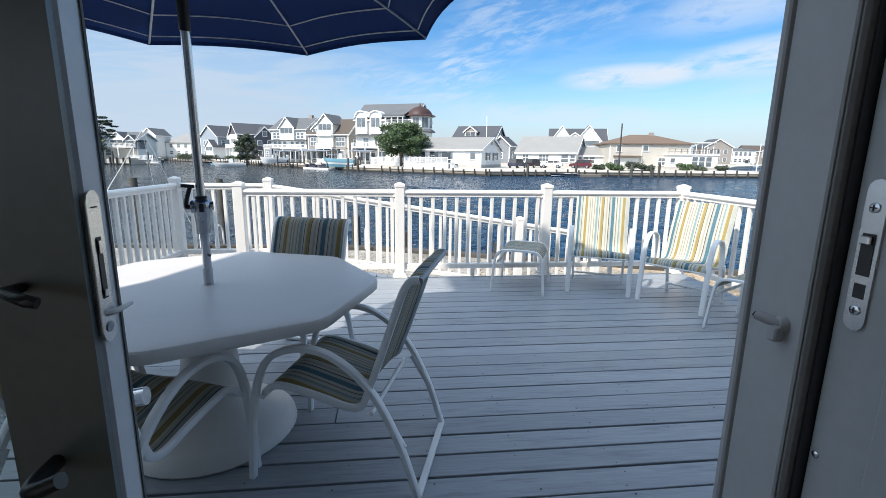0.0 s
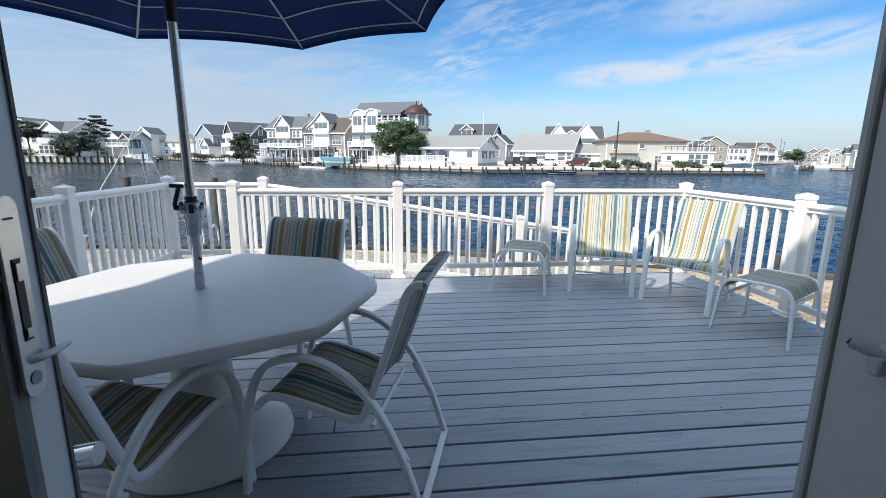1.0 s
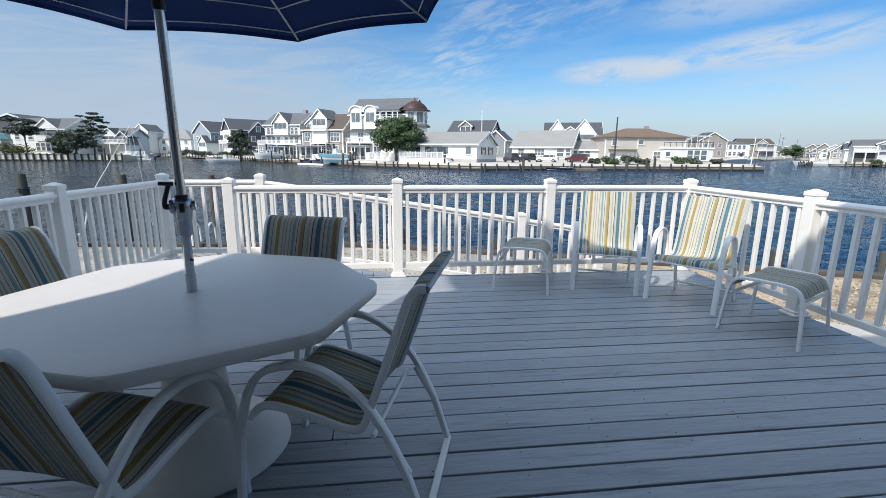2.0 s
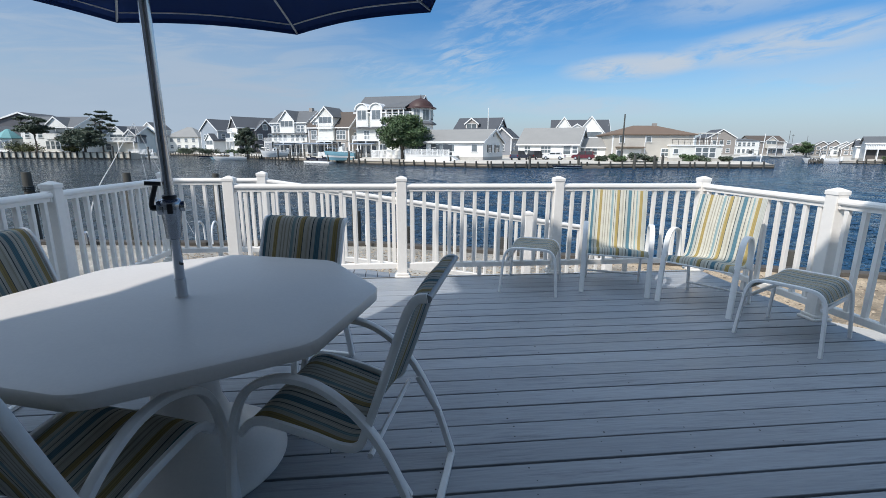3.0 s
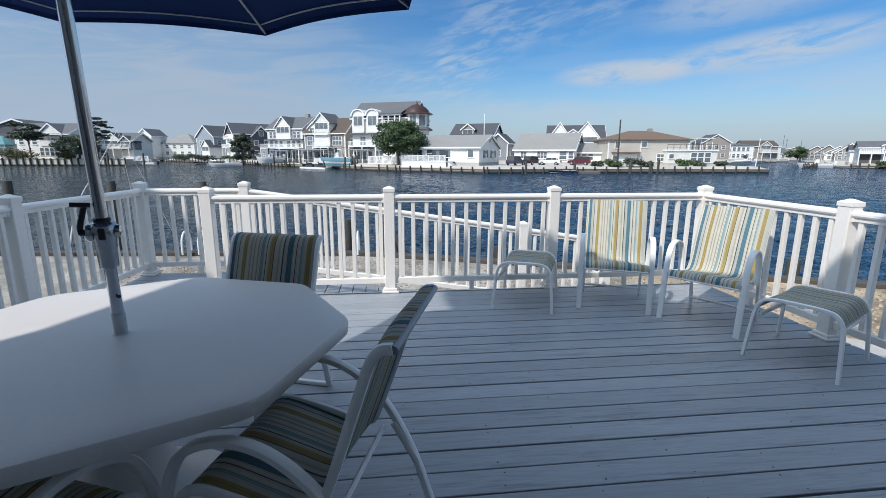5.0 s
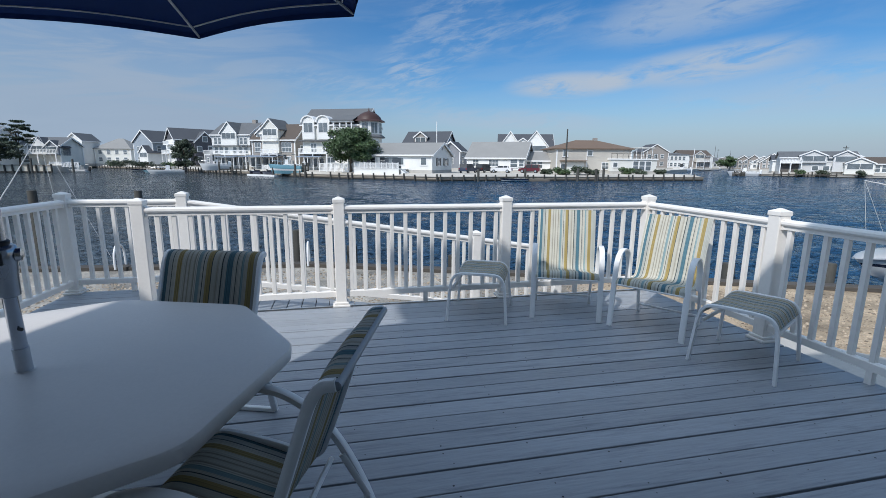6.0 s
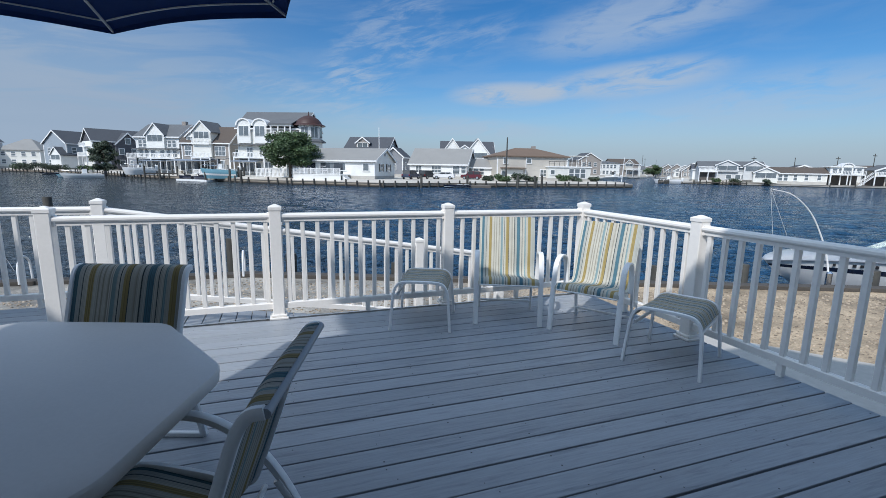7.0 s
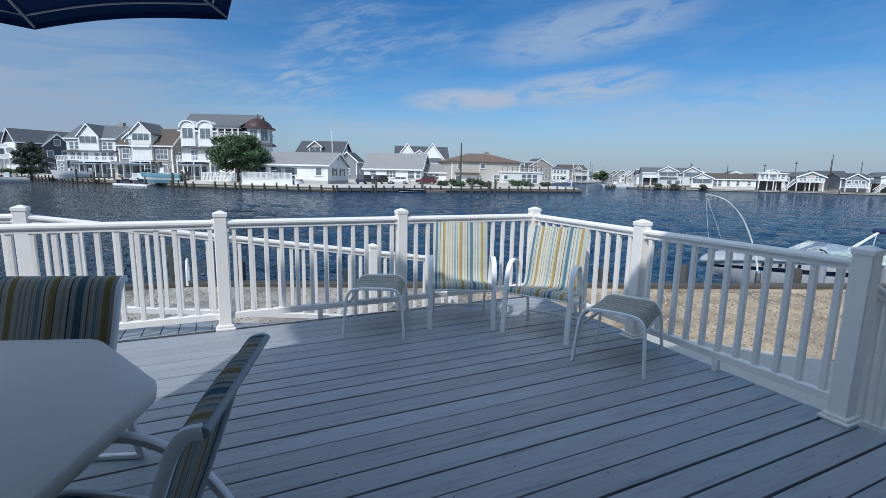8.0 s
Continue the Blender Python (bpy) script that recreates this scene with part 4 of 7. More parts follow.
lathe(bm, [(0.004, 0), (0.004, 0.001), (0.002, 0.002)], 10, Matrix.Translation((0.3675, -0.522, 1.03)) @ Matrix.Rotation(radians(-90), 4, "Y"))
part("screw", bm, CHROME, frame_1, smooth=True)
bm = bmesh.new()
lathe(bm, [(0.009, 0), (0.009, 0.004), (0.006, 0.008)], 16, Matrix.Translation((0.352, -0.474, 1.157)) @ Matrix.Rotation(radians(-90), 4, "Y"))
sweep(bm, [(0.347, -0.474, 1.157), (0.338, -0.466, 1.16), (0.334, -0.456, 1.162)], 0.0055, seg=10)
box(bm, 0.338, 0.350, -0.480, -0.468, 1.138, 1.156, 0.002)
bumper = part("bumper", bm, surface("grey_peg", (0.34, 0.34, 0.35), 0.06, 9, 80, 0.4, 0.05), frame_1, "small grey bumper peg", True)
bm = bmesh.new()
lathe(bm, [(0.003, 0), (0.003, 0.002)], 10, Matrix.Translation((0.3335, -0.4552, 1.1622)) @ Matrix.Rotation(radians(-60), 4, "X") @ Matrix.Rotation(radians(-30), 4, "Y"))
part("rubber_tip", bm, BLACK, bumper)

# ---- table and umbrella ----
def octagon(R, rot, rc, n=6):
    """Octagon outline with corner radius R and corners rounded by about rc."""
    out = []
    ap = R * math.cos(math.pi / 8)
    for k in range(8):
        a = radians(rot) + k * math.pi / 4
        rin = rc
        c = (R - rin / math.cos(math.pi / 8)) if rin else R
        for j in range(n + 1):
            b = a - math.pi / 8 + (math.pi / 4) * j / n
            out.append((c * math.cos(a) + rin * math.cos(b), c * math.sin(a) + rin * math.sin(b)))
    return out


TX, TY, TZ = -0.938, 1.322, 0.718
table = thing("patio_table", "white moulded octagonal patio table on a flared pedestal", "table", pose(TX, TY, 0))
bm = bmesh.new()
rings = []
for inset, z in ((0.10, 0.0), (0.014, -0.0008), (0.005, -0.003), (0.0, -0.010), (0.003, -0.046), (0.010, -0.053), (0.05, -0.055), (0.10, -0.05)):
    rings.append([bm.verts.new((x, y, TZ + z)) for x, y in octagon(0.802 - inset, 4, 0.15)])
for a, b in zip(rings, rings[1:]):
    for k in range(len(a)):
        j = (k + 1) % len(a)
        bm.faces.new((a[k], a[j], b[j], b[k]))
bm.faces.new(rings[0])
bm.faces.new(rings[-1][::-1])
bmesh.ops.recalc_face_normals(bm, faces=bm.faces[:])
part("tabletop", bm, TABLE_WHITE, table, smooth=True)
bm = bmesh.new()
lathe(bm, [(0.20, 0.668), (0.15, 0.64), (0.125, 0.55), (0.122, 0.40), (0.135, 0.28), (0.175, 0.185), (0.25, 0.12), (0.335, 0.075), (0.378, 0.04), (0.385, 0.012), (0.375, 0.0)], 48, Matrix.Translation((-0.012, -0.07, 0)))
part("pedestal", bm, TABLE_WHITE, table, smooth=True)
bm = bmesh.new()
lathe(bm, [(0.027, TZ - 0.02), (0.027, TZ + 0.002), (0.0225, TZ + 0.003)], 24, Matrix.Translation((-0.014, 0.003, 0)))
part("umbrella_ring", bm, TABLE_WHITE, table, smooth=True)

umb = thing("patio_umbrella", "open navy patio umbrella with white piping and tilt crank", "umbrella", pose(-0.935, 1.325, 0))
foot, hub = Vector((-0.042, 0.07, 0.05)), Vector((0.048, -0.18, 2.36))
way = (hub - foot).normalized()


def along(z):
    return foot + way * ((z - foot.z) / way.z)


bm = bmesh.new()
sweep(bm, [along(0.05), along(0.80)], 0.0215, seg=20)
part("lower_pole", bm, surface("pale_pole_sleeve", (0.55, 0.56, 0.58), 0.05, 5, 90, 0.35, 0.03, 0.5), umb, smooth=True)
bm = bmesh.new()
sweep(bm, [along(0.795), along(2.39)], 0.019, seg=20)
part("upper_pole", bm, POLE_METAL, umb, smooth=True)
# black cylinder round the pole stands for the shade under the canopy
bm = bmesh.new()
sweep(bm, [along(1.82), along(2.37)], 0.0225, seg=20)
part("runner_sleeve", bm, BLACK, umb, "dark cylinder for the canopy-shaded top of the pole", True)
tilt_m = Matrix.Translation(along(1.06)) @ Vector((0, 0, 1)).rotation_difference(way).to_matrix().to_4x4() @ pose(0, 0, 0, 0, 0, 20)
bm = bmesh.new()
lathe(bm, [(0.0235, -0.09), (0.029, -0.086), (0.031, -0.03), (0.036, 0.012), (0.040, 0.03), (0.041, 0.052), (0.036, 0.066), (0.026, 0.072)], 28)
crank = part("crank_box", bm, CRANK_METAL, umb, "grey crank housing", True, m=tilt_m)
bm = bmesh.new()
lathe(bm, [(0.030, 0), (0.031, 0.012), (0.027, 0.019), (0.012, 0.021)], 20, Matrix.Translation((-0.026, -0.005, 0.036)) @ Matrix.Rotation(radians(-90), 4, "Y"))
part("gear_cover", bm, CRANK_METAL, crank, "round gear cover", True)
bm = bmesh.new()
lathe(bm, [(0.020, 0), (0.021, 0.014), (0.010, 0.018)], 16, Matrix.Translation((0.034, -0.008, 0.040)) @ Matrix.Rotation(radians(90), 4, "Y"))
part("tilt_knob", bm, CHROME, crank, "bright tilt knob", True)
part("slot", boxes((-0.010, 0.010, -0.0425, -0.030, 0.018, 0.056), bevel=0.002), BLACK, crank, "dark inset slot")
bm = bmesh.new()
sweep(bm, [(-0.045, -0.005, 0.036), (-0.062, -0.005, 0.037)], 0.012, seg=12)
sweep(bm, curve([(-0.060, -0.005, 0.03), (-0.060, -0.006, 0.06), (-0.040, -0.012, 0.125)], 4), 0.009, 0.0055, seg=8)
sweep(bm, [(-0.022, -0.012, 0.130), (-0.074, -0.02, 0.135)], 0.008, seg=10)
part("crank_handle", bm, BLACK, crank, "black crank handle", True)
bm = bmesh.new()
lathe(bm, [(0.024, 0.064), (0.026, 0.08), (0.022, 0.085)], 16)
part("collar", bm, BLACK, crank, smooth=True)
bm = bmesh.new()
sweep(bm, [along(0.865) + Vector((0.015, -0.012, 0)), along(0.865) + Vector((0.024, -0.018, 0))], 0.006, seg=8)
part("pin", bm, BLACK, umb)

# canopy: eight panels drawn between the ribs, with a hem
RIM, ROT = 1.17, 31.0
rim_z, top_z = 1.977, 2.38
cx, cy = 0.048, -0.18


def rib_point(k, f, drop=0.0):
    a = radians(ROT + 45 * k)
    r = RIM * f
    z = top_z + (rim_z - top_z) * (0.72 * f + 0.28 * f * f)
    return Vector((cx + r * math.cos(a), cy + r * math.sin(a), z - drop))


NF, NA = 10, 8


def panel_point(k, f, g):
    """f outward, g across the panel; the cloth hollows in between the ribs."""
    p = rib_point(k, f).lerp(rib_point(k + 1, f), g)
    bow = math.sin(math.pi * g)
    inward = (Vector((cx, cy, p.z)) - p) * (0.022 * bow * f)
    return p + inward + Vector((0, 0, 0.015 * bow * f))


for k in range(8):
    bm = bmesh.new()
    rows = [[bm.verts.new(panel_point(k, 0.05 + 0.95 * i / NF, j / NA)) for j in range(NA + 1)] for i in range(NF + 1)]
    hem = [bm.verts.new(v.co + Vector((0, 0, -0.022))) for v in rows[-1]]
    rows.append(hem)
    for a, b in zip(rows, rows[1:]):
        for j in range(NA):
            bm.faces.new((a[j], a[j + 1], b[j + 1], b[j]))
    geo = bmesh.ops.solidify(bm, geom=bm.faces[:], thickness=0.0015)
    p = part("canopy_panel", bm, CANVAS, umb, smooth=True)
    for f, dz in ((0.955, -0.006), (0.80, -0.006), (0.55, -0.006), (0.30, -0.006)):
        bm = bmesh.new()
        sweep(bm, [panel_point(k, f, 0.012 + 0.976 * j / NA) + Vector((0, 0, dz)) for j in range(NA + 1)], 0.0035, seg=5)
        part("piping", bm, PIPING, p, "thin white piping")
    bm = bmesh.new()
    sweep(bm, [rib_point(k, 0.05 + 0.95 * i / 8, 0.012) for i in range(9)], 0.006, seg=6)
    rib = part("rib", bm, PIPING, umb)
    bm = bmesh.new()
    sweep(bm, [rib_point(k, 0.5, 0.018), Vector((cx, cy, 1.98)) + (rib_point(k, 0.03) - Vector((cx, cy, rib_point(k, 0.03).z)))], 0.005, seg=6)
    part("strut", bm, POLE_METAL, rib)
bm = bmesh.new()
lathe(bm, [(0.028, -0.04), (0.034, -0.03), (0.034, 0.02), (0.028, 0.03)], 16, Matrix.Translation((cx, cy, 1.98)))
part("runner", bm, BLACK, umb, smooth=True)
bm = bmesh.new()
lathe(bm, [(0.05, -0.03), (0.055, 0.01), (0.03, 0.03), (0.012, 0.06), (0.002, 0.07)], 16, Matrix.Translation((cx, cy, top_z + 0.0)))
part("finial", bm, BLACK, umb, smooth=True)


# ---- sling chairs ----
def dining_chair(m, label):
    c = thing("dining_chair", label, "chair", m, "chairs round the table")
    hw = 0.264
    for s in (-1, 1):
        x = s * hw
        bm = bmesh.new()
        sweep(bm, curve([(x, 0.36, 0.0), (x, 0.345, 0.22), (x, 0.315, 0.42), (x, 0.25, 0.548), (x, 0.12, 0.598), (x, -0.02, 0.568), (x, -0.16, 0.45), (x, -0.27, 0.25), (x, -0.35, 0.012)], 6), 0.017, 0.013, side=(1, 0, 0), flat=True)
        part("arm_frame", bm, WHITE_METAL, c, smooth=True)
        bm = bmesh.new()
        sx = s * (hw - 0.012)
        pts = [(0.29, 0.385), (0.26, 0.415), (0.20, 0.425), (0.05, 0.395), (-0.06, 0.365), (-0.12, 0.375), (-0.15, 0.44), (-0.20, 0.58), (-0.25, 0.73), (-0.284, 0.832), (-0.301, 0.869), (-0.322, 0.893), (-0.352, 0.899)]
        wide = [0, 0, 0, 0, 0, 0, 0.003, 0.006, 0.008, 0.008, 0.008, 0.008, 0.008]
        sweep(bm, curve([(sx + s * k, y, z) for (y, z), k in zip(pts, wide)], 5), 0.010, 0.014, side=(1, 0, 0), flat=True)
        part("sling_rail", bm, WHITE_METAL, c, smooth=True)
        bm = bmesh.new()
        sweep(bm, [(sx, -0.29, 0.215), (sx, -0.20, 0.37)], 0.010, 0.012, flat=True)
        part("link", bm, WHITE_METAL, c, smooth=True)
    prof = curve([(0, 0.29, 0.385), (0, 0.26, 0.42), (0, 0.20, 0.428), (0, 0.05, 0.385), (0, -0.06, 0.352), (0, -0.115, 0.365), (0, -0.147, 0.44), (0, -0.197, 0.58), (0, -0.247, 0.733), (0, -0.281, 0.838), (0, -0.297, 0.876), (0, -0.319, 0.902), (0, -0.354, 0.909)], 5)
    bm = bmesh.new()
    sheet(bm, [(p.y, p.z) for p in prof], -hw + 0.016, hw - 0.016, 0.004, 10, 0.018)
    part("sling", bm, SLING_SHADED, c, "striped blue, ochre and cream sling", True)
    bm = bmesh.new()
    sweep(bm, [(-hw, -0.35, 0.014), (hw, -0.35, 0.014)], 0.014, 0.012, side=(0, 1, 0), flat=True)
    part("rear_stretcher", bm, WHITE_METAL, c, smooth=True)
    for y, z in ((-0.354, 0.897), (0.295, 0.375)):
        bm = bmesh.new()
        sweep(bm, [(-hw, y, z), (hw, y, z)], 0.012, seg=10)
        part("cross_bar", bm, WHITE_METAL if y > 0 else GREY_PLASTIC, c, smooth=True)
    bm = bmesh.new()
    sweep(bm, [(-hw + 0.01, -0.16, 0.345), (hw - 0.01, -0.16, 0.345)], 0.010, seg=8)
    part("cross_bar", bm, WHITE_METAL, c, smooth=True)
    return c


def facing(fx, fy):
    return math.degrees(math.atan2(-fx, fy))


ch = dining_chair(pose(-0.243, 1.020, 0, 0, 0, facing(-0.96, 0.28)), "white-framed sling chair with striped fabric, drawn up beside the table")
copy_thing(ch, pose(-1.04, 0.69, 0, 0, 0, facing(0.35, 0.94)))
c3 = copy_thing(ch, pose(-0.716, 1.957, 0, 0, 0, facing(-0.31, -0.95)))
tagged(c3, "white-framed sling chair with striped fabric, far side of the table")
c4 = copy_thing(ch, pose(-1.68, 1.68, 0, 0, 0, facing(0.996, -0.087)))
tagged(c4, "white-framed sling chair with striped fabric, tucked in by the table")


def arm_chair(m, label):
    c = thing("patio_armchair", label, "armchair", m, "armchairs by the railing")
    hw = 0.29
    for s in (-1, 1):
        x = s * hw
        bm = bmesh.new()
        sweep(bm, curve([(x, 0.30, 0.0), (x, 0.275, 0.25), (x, 0.245, 0.50), (x, 0.20, 0.61), (x, 0.11, 0.648), (x, 0.02, 0.61), (x, -0.02, 0.50), (x, -0.03, 0.36)], 6), 0.022, 0.009, side=(1, 0, 0), flat=True)
        part("arm_frame", bm, WHITE_METAL, c, smooth=True)
        sx = s * (hw - 0.03)
        bm = bmesh.new()
        sweep(bm, curve([(sx, -0.27, 0.0), (sx, -0.235, 0.2), (sx, -0.20, 0.37)], 4), 0.012, 0.015, flat=True)
        part("rear_leg", bm, WHITE_METAL, c, smooth=True)
        bm = bmesh.new()
        sweep(bm, curve([(sx, 0.265, 0.375), (sx, 0.23, 0.395), (sx, 0.05, 0.37), (sx, -0.11, 0.36), (sx, -0.178, 0.435), (sx, -0.234, 0.63), (sx, -0.284, 0.78), (sx, -0.338, 0.920)], 5), 0.010, 0.011, flat=True)
        part("sling_rail", bm, WHITE_METAL, c, smooth=True)
    prof = curve([(0, 0.275, 0.372), (0, 0.262, 0.405), (0, 0.22, 0.415), (0, 0.05, 0.382), (0, -0.10, 0.368), (0, -0.165, 0.44), (0, -0.22, 0.63), (0, -0.27, 0.78), (0, -0.326, 0.930)], 5)
    bm = bmesh.new()
    sheet(bm, [(p.y, p.z) for p in prof], -hw + 0.016, hw - 0.016, 0.004, 10, 0.02)
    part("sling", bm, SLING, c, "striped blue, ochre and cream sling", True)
    for y, z, r in ((-0.342, 0.918, 0.008), (0.272, 0.368, 0.009), (-0.245, 0.085, 0.011), (-0.15, 0.365, 0.009)):
        bm = bmesh.new()
        sweep(bm, [(-hw + 0.03, y, z), (hw - 0.03, y, z)], r, seg=8)
        part("cross_bar", bm, WHITE_METAL, c, smooth=True)
    return c


ac = arm_chair(pose(2.085, 3.575, 0, 0, 0, facing(-0.41, -0.91)), "white armchair with sunlit striped sling, back to the railing")
ac2 = copy_thing(ac, pose(2.69, 3.03, 0, 0, 0, facing(-0.83, -0.557)))
tagged(ac2, "white armchair with looped arms and striped sling, in the corner")


def ottoman(m, label):
    c = thing("ottoman", label, "footstool", m, "footstools")
    hw, hd, h = 0.262, 0.30, 0.425
    prof = [(-hw, 0.0), (-hw + 0.015, 0.20), (-hw + 0.028, 0.33), (-hw + 0.06, 0.40), (-hw + 0.12, h), (0, h + 0.004), (hw - 0.12, h), (hw - 0.06, 0.40), (hw - 0.028, 0.33), (hw - 0.015, 0.20), (hw, 0.0)]
    for s in (-1, 1):
        bm = bmesh.new()
        sweep(bm, [Vector((p.x, s * (hd - 0.03 * min(1, p.z / 0.35)), p.z)) for p in curve([(a, 0, b) for a, b in prof], 5)], 0.014, 0.011, side=(0, 1, 0), flat=True)
        part("frame_hoop", bm, WHITE_METAL, c, smooth=True)
    cl = curve([(0, -hw + 0.033, 0.345), (0, -hw + 0.065, 0.408), (0, -hw + 0.12, h + 0.008), (0, 0, h + 0.006), (0, hw - 0.12, h + 0.008), (0, hw - 0.065, 0.408), (0, hw - 0.033, 0.345)], 5)
    bm = bmesh.new()
    sheet(bm, [(p.y, p.z) for p in cl], -hd + 0.04, hd - 0.04, 0.004, 10, 0.012)
    bmesh.ops.transform(bm, matrix=pose(0, 0, 0, 0, 0, 90), verts=bm.verts[:])
    part("sling", bm, SLING_STOOL_SHADED, c, "striped grey, ochre and blue sling", True)
    for s in (-1, 1):
        bm = bmesh.new()
        sweep(bm, [(s * (hw - 0.05), -hd + 0.06, 0.30), (s * (hw - 0.05), hd - 0.06, 0.30)], 0.010, 0.012, side=(1, 0, 0), flat=True)
        part("side_bar", bm, WHITE_METAL, c, smooth=True)
    return c


ot = ottoman(pose(1.28, 3.66, 0, 0, 0, facing(-0.41, -0.91)), "white footstool with striped sling beside an armchair")
copy_thing(ot, pose(2.83, 2.27, 0, 0, 0, facing(-0.88, -0.48)))

# ---- far shore: land, bulkheads ----
def bank_land(name, shore, inland, label, low, high):
    """Land with a sandy bank that rises from the bulkhead to the yards."""
    back = [(x + 0.5, y + 3.0) for x, y in shore]
    bm = bmesh.new()
    prism(bm, shore + inland, "z", -3.0, low)
    prism(bm, back + inland, "z", low - 0.1, high)
    for (a, b), (c, d) in zip(zip(shore, shore[1:]), zip(back, back[1:])):
        bm.faces.new([bm.verts.new((*p, z)) for p, z in ((a, low + 0.01), (b, low + 0.01), (d, high + 0.005), (c, high + 0.005))])
    bmesh.ops.triangulate(bm, faces=[f for f in bm.faces if len(f.verts) > 4])
    bmesh.ops.recalc_face_normals(bm, faces=bm.faces[:])
    return tagged(link(name, bm, SAND), label, "ground", kind="structure")


def land(name, outline, label, z=FAR_LAND):
    bm = bmesh.new()
    prism(bm, outline, "z", -3.0, z)
    bmesh.ops.triangulate(bm, faces=[f for f in bm.faces if len(f.verts) > 4])
    return tagged(link(name, bm, SAND), label, "ground", kind="structure")


SHORE_L = [(-260, 119), (-64.6, 122.5)]
SHORE_M = [(-86, 191), (-56, 163), (-29.5, 122), (-15.5, 104), (-5, 90), (1.4, 84), (7.5, 80.5), (15.5, 74.0), (24, 75.5), (32, 76.5), (52, 76.5), (67.5, 75.5)]
SHORE_R = [(119, 113), (126, 103), (136, 90), (154, 78.5), (163, 60), (190, 20)]
MID_LAND = -0.5
land("land_west", SHORE_L + [(-70, 150), (-95, 200), (-300, 260), (-300, 119)], "sandy shore with houses behind a white bulkhead")
bank_land("land_middle", SHORE_M, [(69, 90), (120, 150), (215, 235), (215, 420), (-300, 420), (-300, 265), (-96, 205)], "sandy built-up point across the water", MID_LAND - 0.42, MID_LAND)
land("land_east", SHORE_R + [(420, 20), (420, 420), (330, 330), (160, 152)], "low sandy shore with small houses", -1.0)
land("land_far", [(232, 300), (330, 335), (421, 424), (216, 424)], "far shore closing the channel", -0.8)


def shore_wall(pts, name, label, top, step, mat, pr=0.16, rise=0.35, wale=True, skip=0.0, seed=1):
    """Bulkhead along the shore: panels, wale and piles that stand a little proud."""
    t = thing(name, label, "bulkhead", kind="structure")
    rg = random.Random(seed)
    src = None
    for (xa, ya), (xb, yb) in zip(pts, pts[1:]):
        d = Vector((xb - xa, yb - ya, 0))
        ln = d.length
        m = pose(xa, ya, 0, 0, 0, math.degrees(math.atan2(d.y, d.x)))
        part("panel", boxes((0, ln, -0.25, 0.05, -2.6, top)), mat, t, m=m)
        part("cap", boxes((0, ln, -0.40, 0.12, top, top + 0.09)), CAP_TIMBER, t, m=m)
        if wale:
            part("wale", boxes((0, ln, -0.36, -0.25, WATER_Z + 0.2, WATER_Z + 0.36)), TIMBER, t, m=m)
        part("tide_board", boxes((0, ln, -0.28, -0.25, -2.6, WATER_Z + 0.2)), TIDE, t, "dark boards at the waterline, for weed and the wale's shade", m=m)
        n = max(1, int(ln / step))
        if n > 60:
            n = 60
        for i in range(n + 1):
            if rg.random() < skip:
                continue
            x = ln - i * step
            if x < 0:
                continue
            mm = m @ pose(x, -0.45, rg.uniform(-0.05, 0.25))
            if src is None:
                bm = bmesh.new()
                lathe(bm, [(pr, -3), (pr, top + rise), (pr * 0.8, top + rise + 0.05)], 8)
                src = part("pile", bm, PILE, t, m=mm)
            else:
                again("pile", src, t, mm)
    return t


shore_wall(SHORE_L, "bulkhead_west", "white sheet bulkhead with dark timber piles", FAR_LAND, 1.5, paint("whitish_sheeting", (0.62, 0.58, 0.48)), 0.2, 0.1, True)
shore_wall(SHORE_M, "bulkhead_middle", "pale bulkhead with close timber piles along the point", MID_LAND - 0.45, 2.1, BULKHEAD, 0.15, 0.34, True, 0.1, 3)
shore_wall(SHORE_R, "bulkhead_east", "low grey bulkhead along the far beach", -1.08, 6, CONCRETE, 0.15, 0.5, False, 0.3, 5)


# ---- houses ----
def win(house, face, W, Dp, u, z, w, h, lights=1, mat=None):
    """A window with frame, sill and one pane a light. face: 0 front (u from the left end), 1 right side (u from the front)."""
    m = pose(-W + u, 0, z) if face == 0 else pose(0, u, z, 0, 0, 90)
    f = 0.13
    o = part("window", boxes((-w / 2 - f, w / 2 + f, -0.06, 0.0, -f, h + f)), TRIM_WHITE, house, m=m)
    lw = w / lights
    for k in range(lights):
        x = -w / 2 + lw * k
        a, b = x + (0.04 if k else 0), x + lw - (0.04 if k < lights - 1 else 0)
        part("pane", boxes((a, b, -0.075, -0.0605, 0, h)), mat or PANE, o)
        if h > 1.25:
            part("meeting_rail", boxes((a, b, -0.09, -0.0755, h * 0.5 - 0.05, h * 0.5 + 0.05)), TRIM_WHITE, o)
    part("sill", boxes((-w / 2 - f - 0.08, w / 2 + f + 0.08, -0.16, -0.061, -f - 0.02, -f + 0.1)), TRIM_WHITE, o)
    return o


